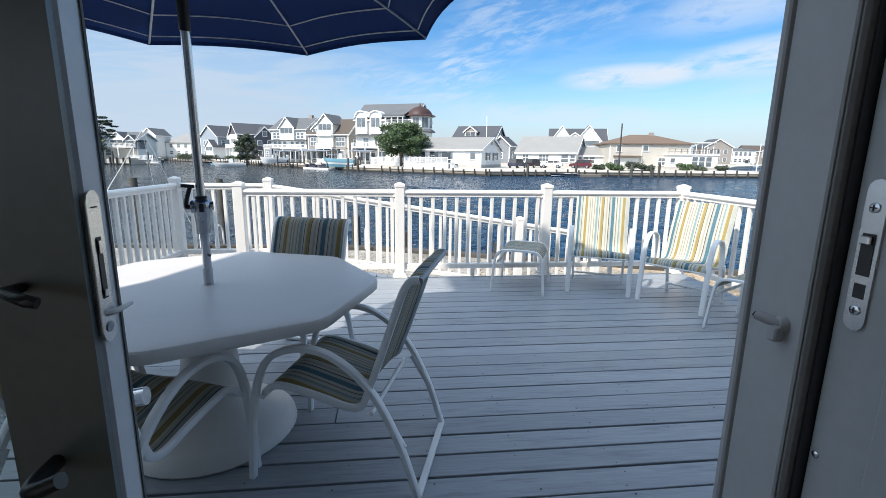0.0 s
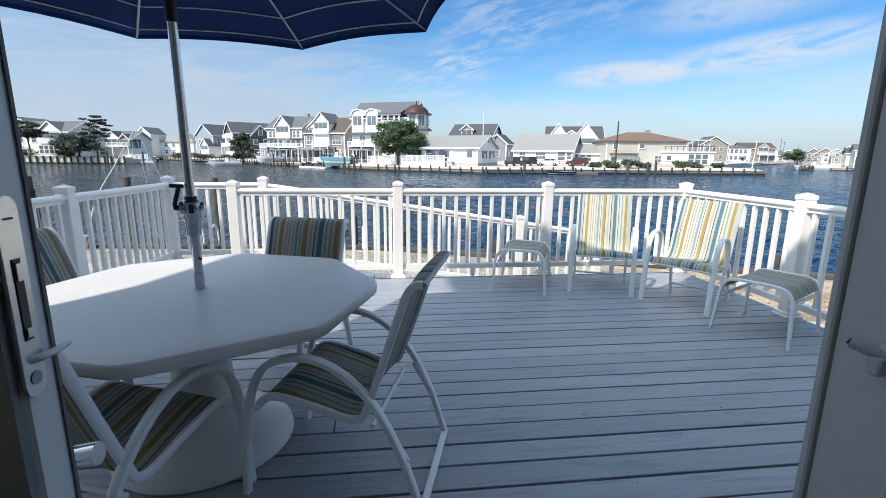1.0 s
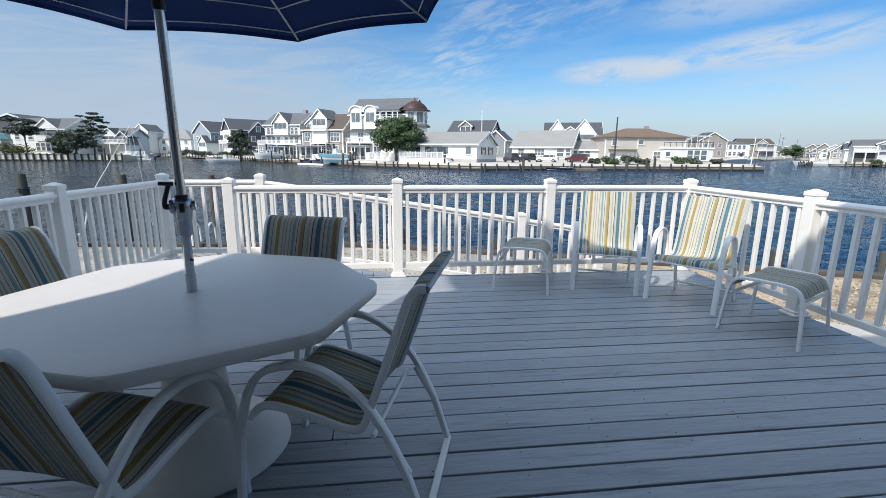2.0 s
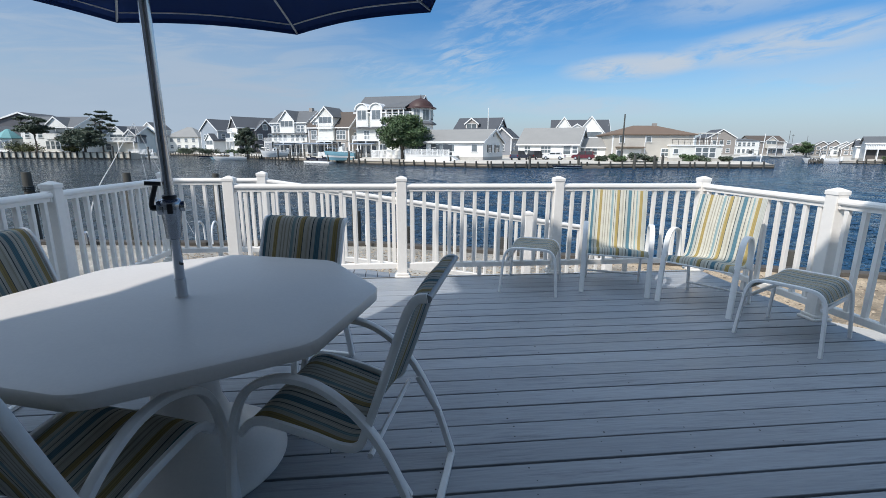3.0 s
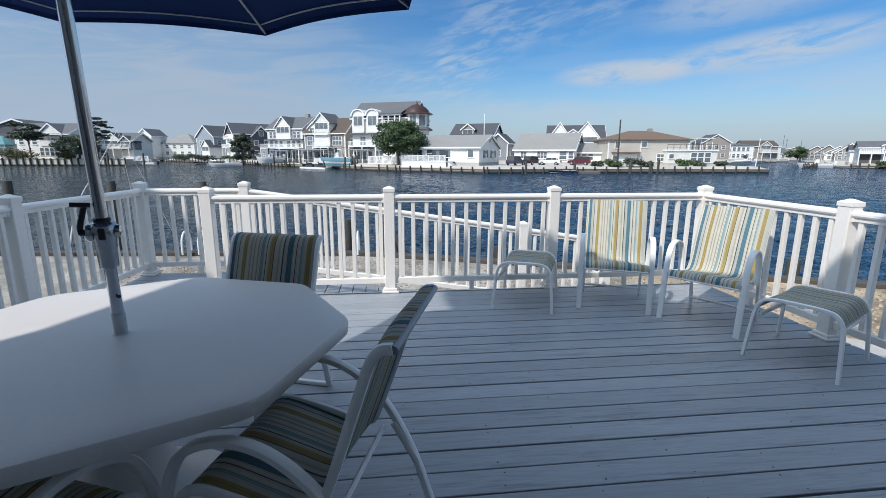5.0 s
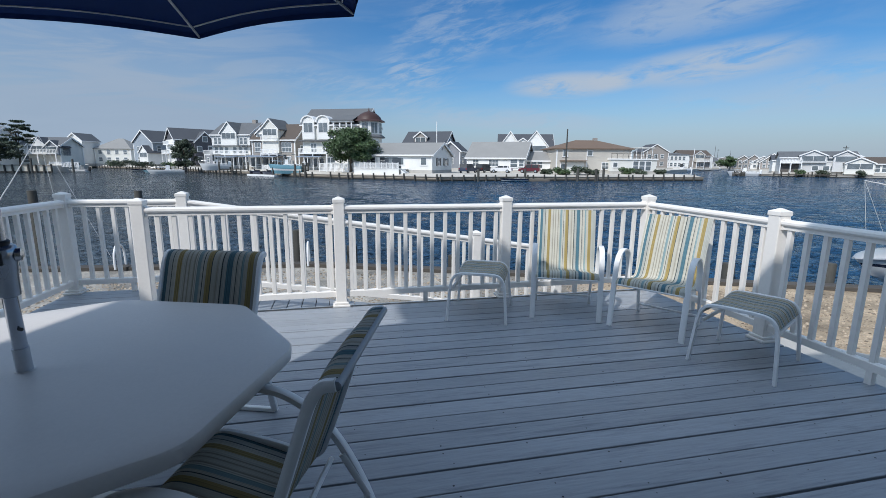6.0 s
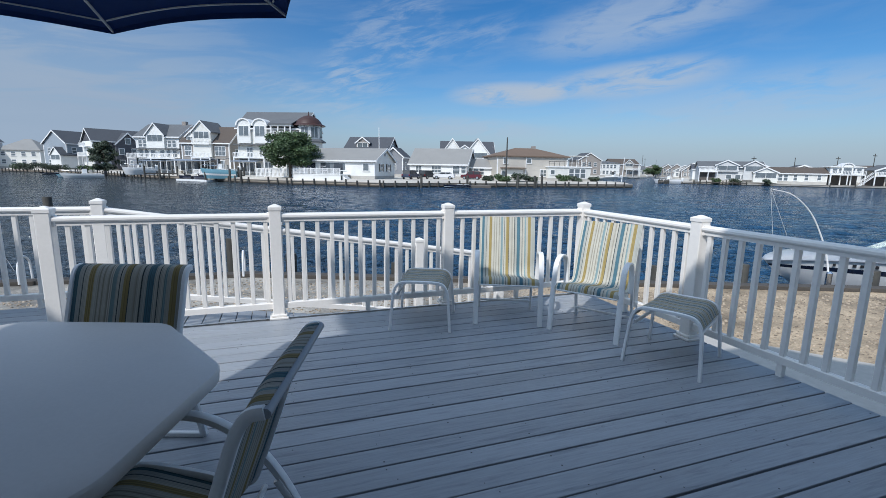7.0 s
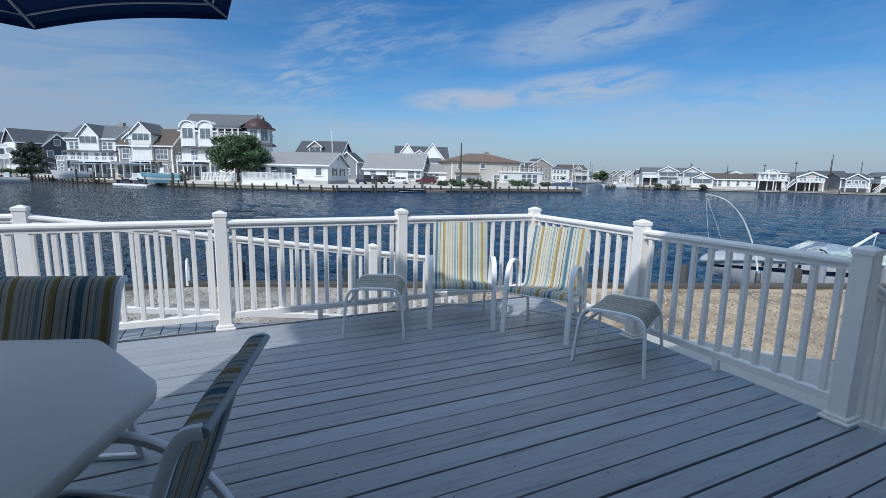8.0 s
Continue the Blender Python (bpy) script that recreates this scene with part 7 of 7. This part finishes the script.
far_boat(96, 162, 185, 9, 3, 1.4, "white cabin boat by the channel", HULL_WHITE, True)
far_boat(150, 176, 185, 9, 3, 1.4, "white cabin boat by the channel", HULL_WHITE, True)
far_boat(180, 205, 175, 9, 3, 1.4, "white cabin boat by the channel", HULL_WHITE, True)
far_boat(225, 240, 175, 9, 3, 1.4, "white cabin boat by the channel", HULL_WHITE, True)


far_boat(117, 110, 130, 7.5, 2.6, 1.2, "white cabin boat beside the low far beach", HULL_WHITE, True)


def jet_ski(x, y, turn):
    t = thing("jet_ski", "dark jet ski parked on a floating dock", "jet ski", pose(x, y, WATER_Z + 0.35, 0, 0, turn), "jet skis")
    bm = bmesh.new()
    hull(bm, 3.0, 1.1, 0.55, 0.45, 8, 0)
    part("hull", bm, HULL_NAVY, t, smooth=True)
    part("seat", boxes((0.5, 1.6, -0.2, 0.2, 0.55, 0.85), bevel=0.06), BLACK, t)
    bm = bmesh.new()
    sweep(bm, [(1.7, 0, 0.6), (1.85, 0, 1.0)], 0.14, seg=8)
    sweep(bm, [(1.8, -0.4, 1.05), (1.8, 0.4, 1.05)], 0.04, seg=6)
    part("handlebar", bm, BLACK, t)


jet_ski(-16.5, 103.5, 150)
jet_ski(-13.6, 101.0, 150)
fd = thing("floating_dock", "low pale floating dock off the far bank", "dock", pose(-15.5, 101.0, WATER_Z, 0, 0, -48))
part("platform", boxes((-4.5, 5, -1.3, 1.3, -0.1, 0.32), bevel=0.05), HULL_WHITE, fd)
fd = thing("floating_dock", "low dark floating dock beside the point", "dock", pose(31.5, 74.3, WATER_Z))
part("platform", boxes((-3, 3.5, -0.9, 0.9, -0.1, 0.4), bevel=0.04), TIMBER, fd)
for x, y, a, n in ((113, 112, 35, 9), (124, 102.5, -52, 9)):
    pier = thing("pier", "low dark timber pier off the far beach", "pier", pose(x, y, WATER_Z, 0, 0, a))
    part("platform", boxes((-7, 7, -0.8, 0.8, 0.55, 0.75)), TIMBER, pier)
    for k in range(n):
        for sd in (-0.85, 0.85):
            bm = bmesh.new()
            lathe(bm, [(0.14, -1.5), (0.14, 1.5 + 0.3 * (k % 2)), (0.1, 1.6 + 0.3 * (k % 2))], 8, Matrix.Translation((-6.8 + 13.6 * k / (n - 1), sd, -0.45)))
            part("pile", bm, PILE, pier)
# lift frames under the raised boats
for x, y, a in ((-24.0, 111.5, 25), (-10.0, 98.0, -12)):
    t = thing("boat_lift", "dark timber boat lift with four posts", "boat lift", pose(x, y, 0, 0, 0, a))
    for px_, py_ in ((-3, -1.8), (3, -1.8), (-3, 1.8), (3, 1.8)):
        bm = bmesh.new()
        lathe(bm, [(0.17, -3), (0.16, 1.2)], 8, pose(px_, py_, 0))
        part("post", bm, PILE, t)
    part("beam", boxes((-3, 3, -1.85, -1.7, -0.5, -0.3)), TIMBER, t)
    part("beam", boxes((-3, 3, 1.7, 1.85, -0.5, -0.3)), TIMBER, t)


# fences, walls and awning posts along the bank
def fence(x0, y0, x1, y1, h, label, mat=TRIM_WHITE):
    d = Vector((x1 - x0, y1 - y0, 0))
    ln = d.length
    t = thing("fence", label, "fence", pose(x0, y0, FAR_LAND - 0.5, 0, 0, math.degrees(math.atan2(d.y, d.x))), "fences across the water")
    n = max(2, int(ln / 1.8))
    for i in range(n + 1):
        part("post", boxes((ln * i / n - 0.07, ln * i / n + 0.07, -0.07, 0.07, 0, h + 0.1)), mat, t)
    part("rail", boxes((0, ln, -0.04, 0.04, h - 0.1, h)), mat, t)
    part("rail", boxes((0, ln, -0.04, 0.04, 0.12, 0.22)), mat, t)
    bm = bmesh.new()
    k = int(ln / 0.3)
    for i in range(k):
        box(bm, ln * i / k + 0.04, ln * i / k + 0.2, -0.025, 0.025, 0.15, h - 0.05)
    o = part("picket_panel", bm, mat, t)
    o["kind"] = "stuff"


fence(-4.2, 93.2, 4.6, 85.5, 1.6, "white board fence beside the tree")
fence(-17, 108.6, -8, 99.2, 1.1, "low white wall beside the dock")
fence(-68, 128, -62, 128, 1.3, "white board fence by the bulkhead end")


# ---- cars ----
CAR_GLASS = surface("dusty_car_glass", (0.03, 0.035, 0.04), 0.2, 2, 20, 0.4, 0)


def car(x, y, turn, label, mat, suv=True, L=4.6):
    t = thing("car", label, "car", pose(x, y, FAR_LAND - 0.5, 0, 0, turn), "parked cars")
    H = 1.72 if suv else 1.42
    prof = [(-L / 2, 0.35), (L / 2, 0.35), (L / 2, 0.75), (L / 2 - 0.15, 0.92), (L * 0.22, 1.02), (-L / 2 + 0.1, 1.05), (-L / 2, 0.8)]
    bm = bmesh.new()
    prism(bm, prof, "y", -0.9, 0.9)
    bmesh.ops.bevel(bm, geom=bm.edges[:], offset=0.06, segments=2, affect="EDGES")
    part("body", bm, mat, t, smooth=True)
    back = -L / 2 + (0.15 if suv else 0.7)
    bm = bmesh.new()
    prism(bm, [(back, 1.0), (L * 0.26, 1.0), (L * 0.10, H - 0.06), (back + 0.25, H - 0.04)], "y", -0.76, 0.76)
    part("glasshouse", bm, CAR_GLASS, t, "dark windows")
    bm = boxes((back + 0.25, L * 0.10, -0.74, 0.74, H - 0.07, H), bevel=0.03)
    for xx in (back + 0.12, -L * 0.12, L * 0.16):
        for s in (-1, 1):
            box(bm, xx - 0.05, xx + 0.05, s * 0.765 - 0.015, s * 0.765 + 0.015, 1.0, H - 0.05)
    part("roof", bm, mat, t)
    for xx in (-L * 0.31, L * 0.31):
        for s in (-1, 1):
            bm = bmesh.new()
            lathe(bm, [(0.30, -0.11), (0.34, -0.08), (0.34, 0.08), (0.30, 0.11)], 14, Matrix.Translation((xx, s * 0.82, 0.34)) @ Matrix.Rotation(radians(90), 4, "X"))
            w = part("wheel", bm, RUBBER, t, smooth=True)
            bm = bmesh.new()
            lathe(bm, [(0.2, -0.122), (0.2, 0.122)], 10, Matrix.Translation((xx, s * 0.82, 0.34)) @ Matrix.Rotation(radians(90), 4, "X"))
            part("rim", bm, CHROME, w)
    for s in (-1, 1):
        part("headlight", boxes((L / 2 - 0.08, L / 2 + 0.01, s * 0.65 - 0.17, s * 0.65 + 0.17, 0.66, 0.8), bevel=0.02), TRIM_WHITE, t)
        part("tail_light", boxes((-L / 2 - 0.01, -L / 2 + 0.05, s * 0.75 - 0.1, s * 0.75 + 0.1, 0.7, 0.92)), surface("red_lens", (0.25, 0.01, 0.01), 0.05, 5, 50, 0.2, 0), t)


CAR_NAVY, CAR_BLACK, CAR_WHITE, CAR_RED = (surface(n, c, 0.03, 1, 20, 0.4, 0, coat=0.1) for n, c in (("navy_car_paint", (0.02, 0.03, 0.06)), ("black_car_paint", (0.015, 0.015, 0.018)), ("white_car_paint", (0.7, 0.7, 0.7)), ("maroon_car_paint", (0.10, 0.01, 0.02))))
car(23.6, 85.0, 48, "dark blue car parked beside the cottage", CAR_NAVY, True)
car(28.0, 88.6, 40, "black four-wheel drive parked before a white house", CAR_BLACK, True, 4.3)
car(31.4, 88.2, 150, "white saloon car parked before a white house", CAR_WHITE, False, 4.4)
car(37.6, 88.6, 148, "maroon estate car parked before a white house", CAR_RED, True, 4.3)
car(48.5, 88, 10, "white car half hidden beside the tan house", CAR_WHITE, False, 4.6)


# ---- the moored runabout and the mooring whips ----
def whip(base, pts, r, label):
    t = thing("mooring_whip", label, "mooring whip", pose(*base))
    bm = bmesh.new()
    sweep(bm, curve(pts, 8), r, seg=8, taper=lambda f: 1 - 0.72 * f)
    part("rod", bm, WHITE_METAL, t, smooth=True)
    bm = bmesh.new()
    lathe(bm, [(0.05, 0), (0.05, 0.22), (0.035, 0.25)], 10, Matrix.Translation(pts[0]))
    part("socket", bm, POLE_METAL, t)
    tip = Vector(pts[-1])
    for dx in (0.25, 0.9):
        bm = bmesh.new()
        sweep(bm, [tip, tip + Vector((dx, -0.1, -tip.z - 0.35))], 0.0025, seg=5)
        part("line", bm, PIPING, t, "thin mooring line")


whip((0, 0, 0), [(9.32, 5.0, GROUND + 0.05), (9.31, 5.04, -0.2), (9.20, 5.10, 0.2), (8.93, 5.20, 0.72), (8.57, 5.32, 1.05), (8.18, 5.46, 1.16)], 0.019, "white mooring whip bent over above the moored boat")
whip((0, 0, 0), [(-6.12, 8.95, GROUND + 0.05), (-5.86, 8.98, 0.37), (-5.42, 8.98, 1.07), (-4.95, 8.95, 1.78)], 0.015, "white mooring whip leaning over the water")

RL = 7.3
rb = thing("runabout_boat", "white bowrider with a navy stripe moored at the bulkhead", "boat", pose(17.67, 5.65, WATER_Z, 0, 0, 169))
GREEN_LINER = surface("pale_green_liner", (0.56, 0.62, 0.55), 0.05, 3, 40, 0.5, 0.05)


def side(f, s):
    """A point of the port side: f from stern to bow, s from the chine (0) to the gunwale (1)."""
    w = 1.12 * max(0.0, 1 - max(0.0, (f - 0.35) / 0.65) ** 2.3) ** 0.75
    sheer, chine = 0.98 + 0.45 * f * f - 0.33 * f ** 6, 0.22 + 0.50 * f ** 3
    y = w * (0.80 - 0.35 * f ** 4 + (0.20 + 0.35 * f ** 4) * s ** 0.8)
    return Vector((RL * f - (1 - s) * 0.42 * f ** 4, max(y, 0.012), chine + (sheer - chine) * s))


bm = bmesh.new()
NS, S_ROWS = 28, (0.0, 0.56, 0.71, 0.94, 1.0)
for s in (1, -1):
    grid = []
    for i in range(NS + 1):
        f = i / NS
        keel = Vector((RL * f - 0.75 * f ** 4, 0.0, -0.25 + 0.85 * max(0, (f - 0.55) / 0.45) ** 2.2))
        grid.append([bm.verts.new((p.x, s * p.y, p.z)) for p in [keel] + [side(f, q) for q in S_ROWS]])
    for a, b in zip(grid, grid[1:]):
        for k in range(len(S_ROWS)):
            bm.faces.new((a[k], b[k], b[k + 1], a[k + 1])).material_index = 1 if k == 2 else 0
    bm.faces.new(grid[0])
bmesh.ops.remove_doubles(bm, verts=bm.verts[:], dist=0.002)
bmesh.ops.recalc_face_normals(bm, faces=bm.faces[:])
part("hull", bm, [HULL_WHITE, HULL_NAVY], rb, "white hull with a navy band", True)
for s in (1, -1):
    bm = bmesh.new()
    sweep(bm, [Vector((p.x, s * (p.y + 0.012), p.z - 0.02)) for p in (side(i / 24, 1.0) for i in range(25))], 0.022, seg=8)
    part("rub_rail", bm, GREY_PLASTIC, rb, "grey rubbing strake", True)
# foredeck with a crown, side decks, and the open cockpit lined in pale green
bm = bmesh.new()
rows_ = []
for i in range(13):
    f = 0.57 + 0.43 * i / 12
    g = side(f, 1.0)
    rows_.append([bm.verts.new((g.x, g.y * (1 - 2 * j / 8), g.z + 0.09 * min(1, g.y) * (1 - (1 - 2 * j / 8) ** 2))) for j in range(9)])
for a, b in zip(rows_, rows_[1:]):
    for j in range(8):
        bm.faces.new((a[j], b[j], b[j + 1], a[j + 1]))
bmesh.ops.solidify(bm, geom=bm.faces[:], thickness=0.02)
part("foredeck", bm, HULL_WHITE, rb, smooth=True)
for s in (1, -1):
    bm = bmesh.new()
    top = [side(i / 20, 1.0) for i in range(13)]
    for a, b in zip(top, top[1:]):
        q = [Vector((a.x, s * a.y, a.z)), Vector((b.x, s * b.y, b.z)), Vector((b.x, s * (b.y - 0.2), b.z + 0.03)), Vector((a.x, s * (a.y - 0.2), a.z + 0.03))]
        vs = [bm.verts.new(v) for v in q]
        low = [bm.verts.new(v + Vector((0, 0, -0.55))) for v in q[2:]]
        bm.faces.new(vs)
        bm.faces.new((vs[2], low[0], low[1], vs[3]))
    bmesh.ops.remove_doubles(bm, verts=bm.verts[:], dist=0.002)
    bmesh.ops.recalc_face_normals(bm, faces=bm.faces[:])
    part("side_deck", bm, GREEN_LINER, rb)
part("cockpit_floor", boxes((0.1, 4.82, -0.95, 0.95, 0.44, 0.48)), GREEN_LINER, rb)
part("dashboard", boxes((4.2, 4.72, -0.8, 0.8, 0.5, 1.18), bevel=0.06), GREEN_LINER, rb)
for s in (-1, 1):
    seat_ = part("seat", boxes((3.0, 3.5, s * 0.5 - 0.26, s * 0.5 + 0.26, 0.5, 0.85), bevel=0.05), HULL_WHITE, rb)
    part("seat_back", boxes((2.9, 3.04, s * 0.5 - 0.26, s * 0.5 + 0.26, 0.85, 1.28), bevel=0.05), GREEN_LINER, seat_)
part("stern_bench", boxes((0.15, 0.75, -0.9, 0.9, 0.5, 1.02), bevel=0.06), GREEN_LINER, rb)
# long raked windscreen: two front panes and two side panes in a bright frame
for s in (-1, 1):
    for q in (((4.50, 0.008, 1.22), (4.45, 0.30, 1.21), (3.62, 0.27, 1.47), (3.64, 0.008, 1.475)), ((4.45, 0.32, 1.21), (2.70, 0.90, 1.10), (2.75, 0.84, 1.33), (3.62, 0.29, 1.47))):
        q = [Vector((a, s * b, c)) for a, b, c in q]
        bm = bmesh.new()
        bm.faces.new([bm.verts.new(v) for v in q])
        bmesh.ops.solidify(bm, geom=bm.faces[:], thickness=0.008)
        g_ = part("windscreen", bm, CLEAR, rb, "green-tinted windscreen pane")
        g_.visible_shadow = False
        bm = bmesh.new()
        for u, v in zip(q[:-1], q[1:]):
            sweep(bm, [u, v], 0.011, seg=6)
        part("screen_frame", bm, CHROME, g_)
bm = bmesh.new()
sweep(bm, [(3.95 + 0.05 * math.cos(a), 0.36 + 0.14 * math.sin(a), 1.22 + 0.11 * math.cos(a)) for a in np.linspace(0, 2 * math.pi, 17)], 0.018, seg=6)
sweep(bm, [(3.95, 0.36, 1.22), (4.25, 0.36, 1.12)], 0.03, seg=6)
part("steering_wheel", bm, BLACK, rb, smooth=True)
for s in (-1, 1):
    for x0, x1, r in ((1.05, 0.16, 0.024), (0.90, 0.10, 0.016)):
        bm = bmesh.new()
        sweep(bm, [(x0, s * 1.03, 1.04), (x1, s * 0.90, 1.56)], r, seg=8)
        part("bimini_arm", bm, WHITE_METAL, rb, smooth=True)
    bm = bmesh.new()
    sweep(bm, [(0.06, s * 1.03, 1.0), (0.18, s * 0.90, 1.54)], 0.013, seg=8)
    part("bimini_strut", bm, WHITE_METAL, rb, smooth=True)
bm = bmesh.new()
sweep(bm, curve([(0.0, -1.02, 1.60), (-0.02, -0.9, 1.61), (-0.02, 0.9, 1.61), (0.0, 1.02, 1.60)], 4), 0.085, seg=12, taper=lambda f: 0.35 + 0.65 * min(1, 8 * f, 8 * (1 - f)))
part("bimini_bundle", bm, CANVAS, rb, "rolled navy canvas top", True)
part("outdrive", boxes((-0.5, 0.0, -0.3, 0.3, -0.4, 0.5), bevel=0.06), BLACK, rb)
# registration marks as plain bars
for i, w in enumerate((0.09, 0.09, 0.13, 0.13, 0.13, 0.13)):
    f = 0.84 - 0.021 * i - (0.012 if i > 1 else 0)
    p, q = side(f, 0.82), side(f - 0.02, 0.82)
    part("registration_bar", boxes((-w * 0.3, w * 0.3, 0.006, 0.010, -0.036, 0.036)), BLACK, rb, m=Matrix.Translation(p) @ pose(0, 0, 0, 0, 0, math.degrees(math.atan2(p.y - q.y, p.x - q.x))))
for f in (0.66, 0.40):
    bm = bmesh.new()
    lathe(bm, [(0.02, -0.3), (0.10, -0.24), (0.11, 0.0), (0.10, 0.24), (0.02, 0.3)], 12)
    p = side(f, 0.6)
    part("fender", bm, GREY_PLASTIC, rb, "hanging fender", True, m=pose(p.x, p.y + 0.12, p.z))

# ---- deck planks, last: each one a piece of the deck ----
PITCH = 0.1483
rngb = random.Random(11)
plank_mesh = {}


def plank(x0, x1, y0, y1):
    ln = round(x1 - x0, 2)
    key = (ln, round(y1 - y0, 3))
    if key not in plank_mesh:
        ob = part("plank", boxes((0, ln, 0, y1 - y0, -0.03, 0), bevel=0.0022), DECK, deck, m=pose(x0, y0, 0))
        plank_mesh[key] = ob
        return ob
    return again("plank", plank_mesh[key], deck, pose(x0, y0, 0))


gaps = [rngb.choice((0.003, 0.0042, 0.0052, 0.0062, 0.0072)) for _ in range(33)]
joints = {11: [-0.37]}
first_gap = 1.681 - 14 * PITCH
for i in range(31):
    y0 = first_gap + PITCH * i
    if y0 + PITCH > 4.19 or y0 < -0.44:
        continue
    cuts = joints.get(i, [])
    cuts = cuts or ([rngb.choice((-1.9, -1.5, 2.3, 2.7, 0.9))] if rngb.random() < 0.06 else [])
    xs = [-2.775] + sorted(cuts) + [3.375]
    for a, b in zip(xs, xs[1:]):
        plank(a + 0.001, b - 0.001, y0 + gaps[i], y0 + PITCH - gaps[i + 1])
for i in range(6):
    y0 = first_gap + PITCH * (31 + i)
    if 4.15 < y0 < 5.0:
        plank(-2.775, -1.605, y0 + 0.0045, y0 + PITCH - 0.0045)
nails = bmesh.new()
for i in range(31):
    y0 = first_gap + PITCH * i
    if y0 + PITCH > 4.19 or y0 < -0.44:
        continue
    for k in range(-6, 9):
        for dy in (0.03, 0.115):
            if rngb.random() < 0.45:
                continue
            x, y = k * 0.4 + 0.1 + rngb.uniform(-0.03, 0.03), y0 + dy + rngb.uniform(-0.01, 0.01)
            r = rngb.uniform(0.003, 0.0055)
            bmesh.ops.create_circle(nails, cap_ends=True, segments=6, radius=r, matrix=Matrix.Translation((x, y, 0.0012)))
ob = part("screw_heads", nails, BLACK, deck, "dark sunken screw heads")
ob["kind"] = "stuff"
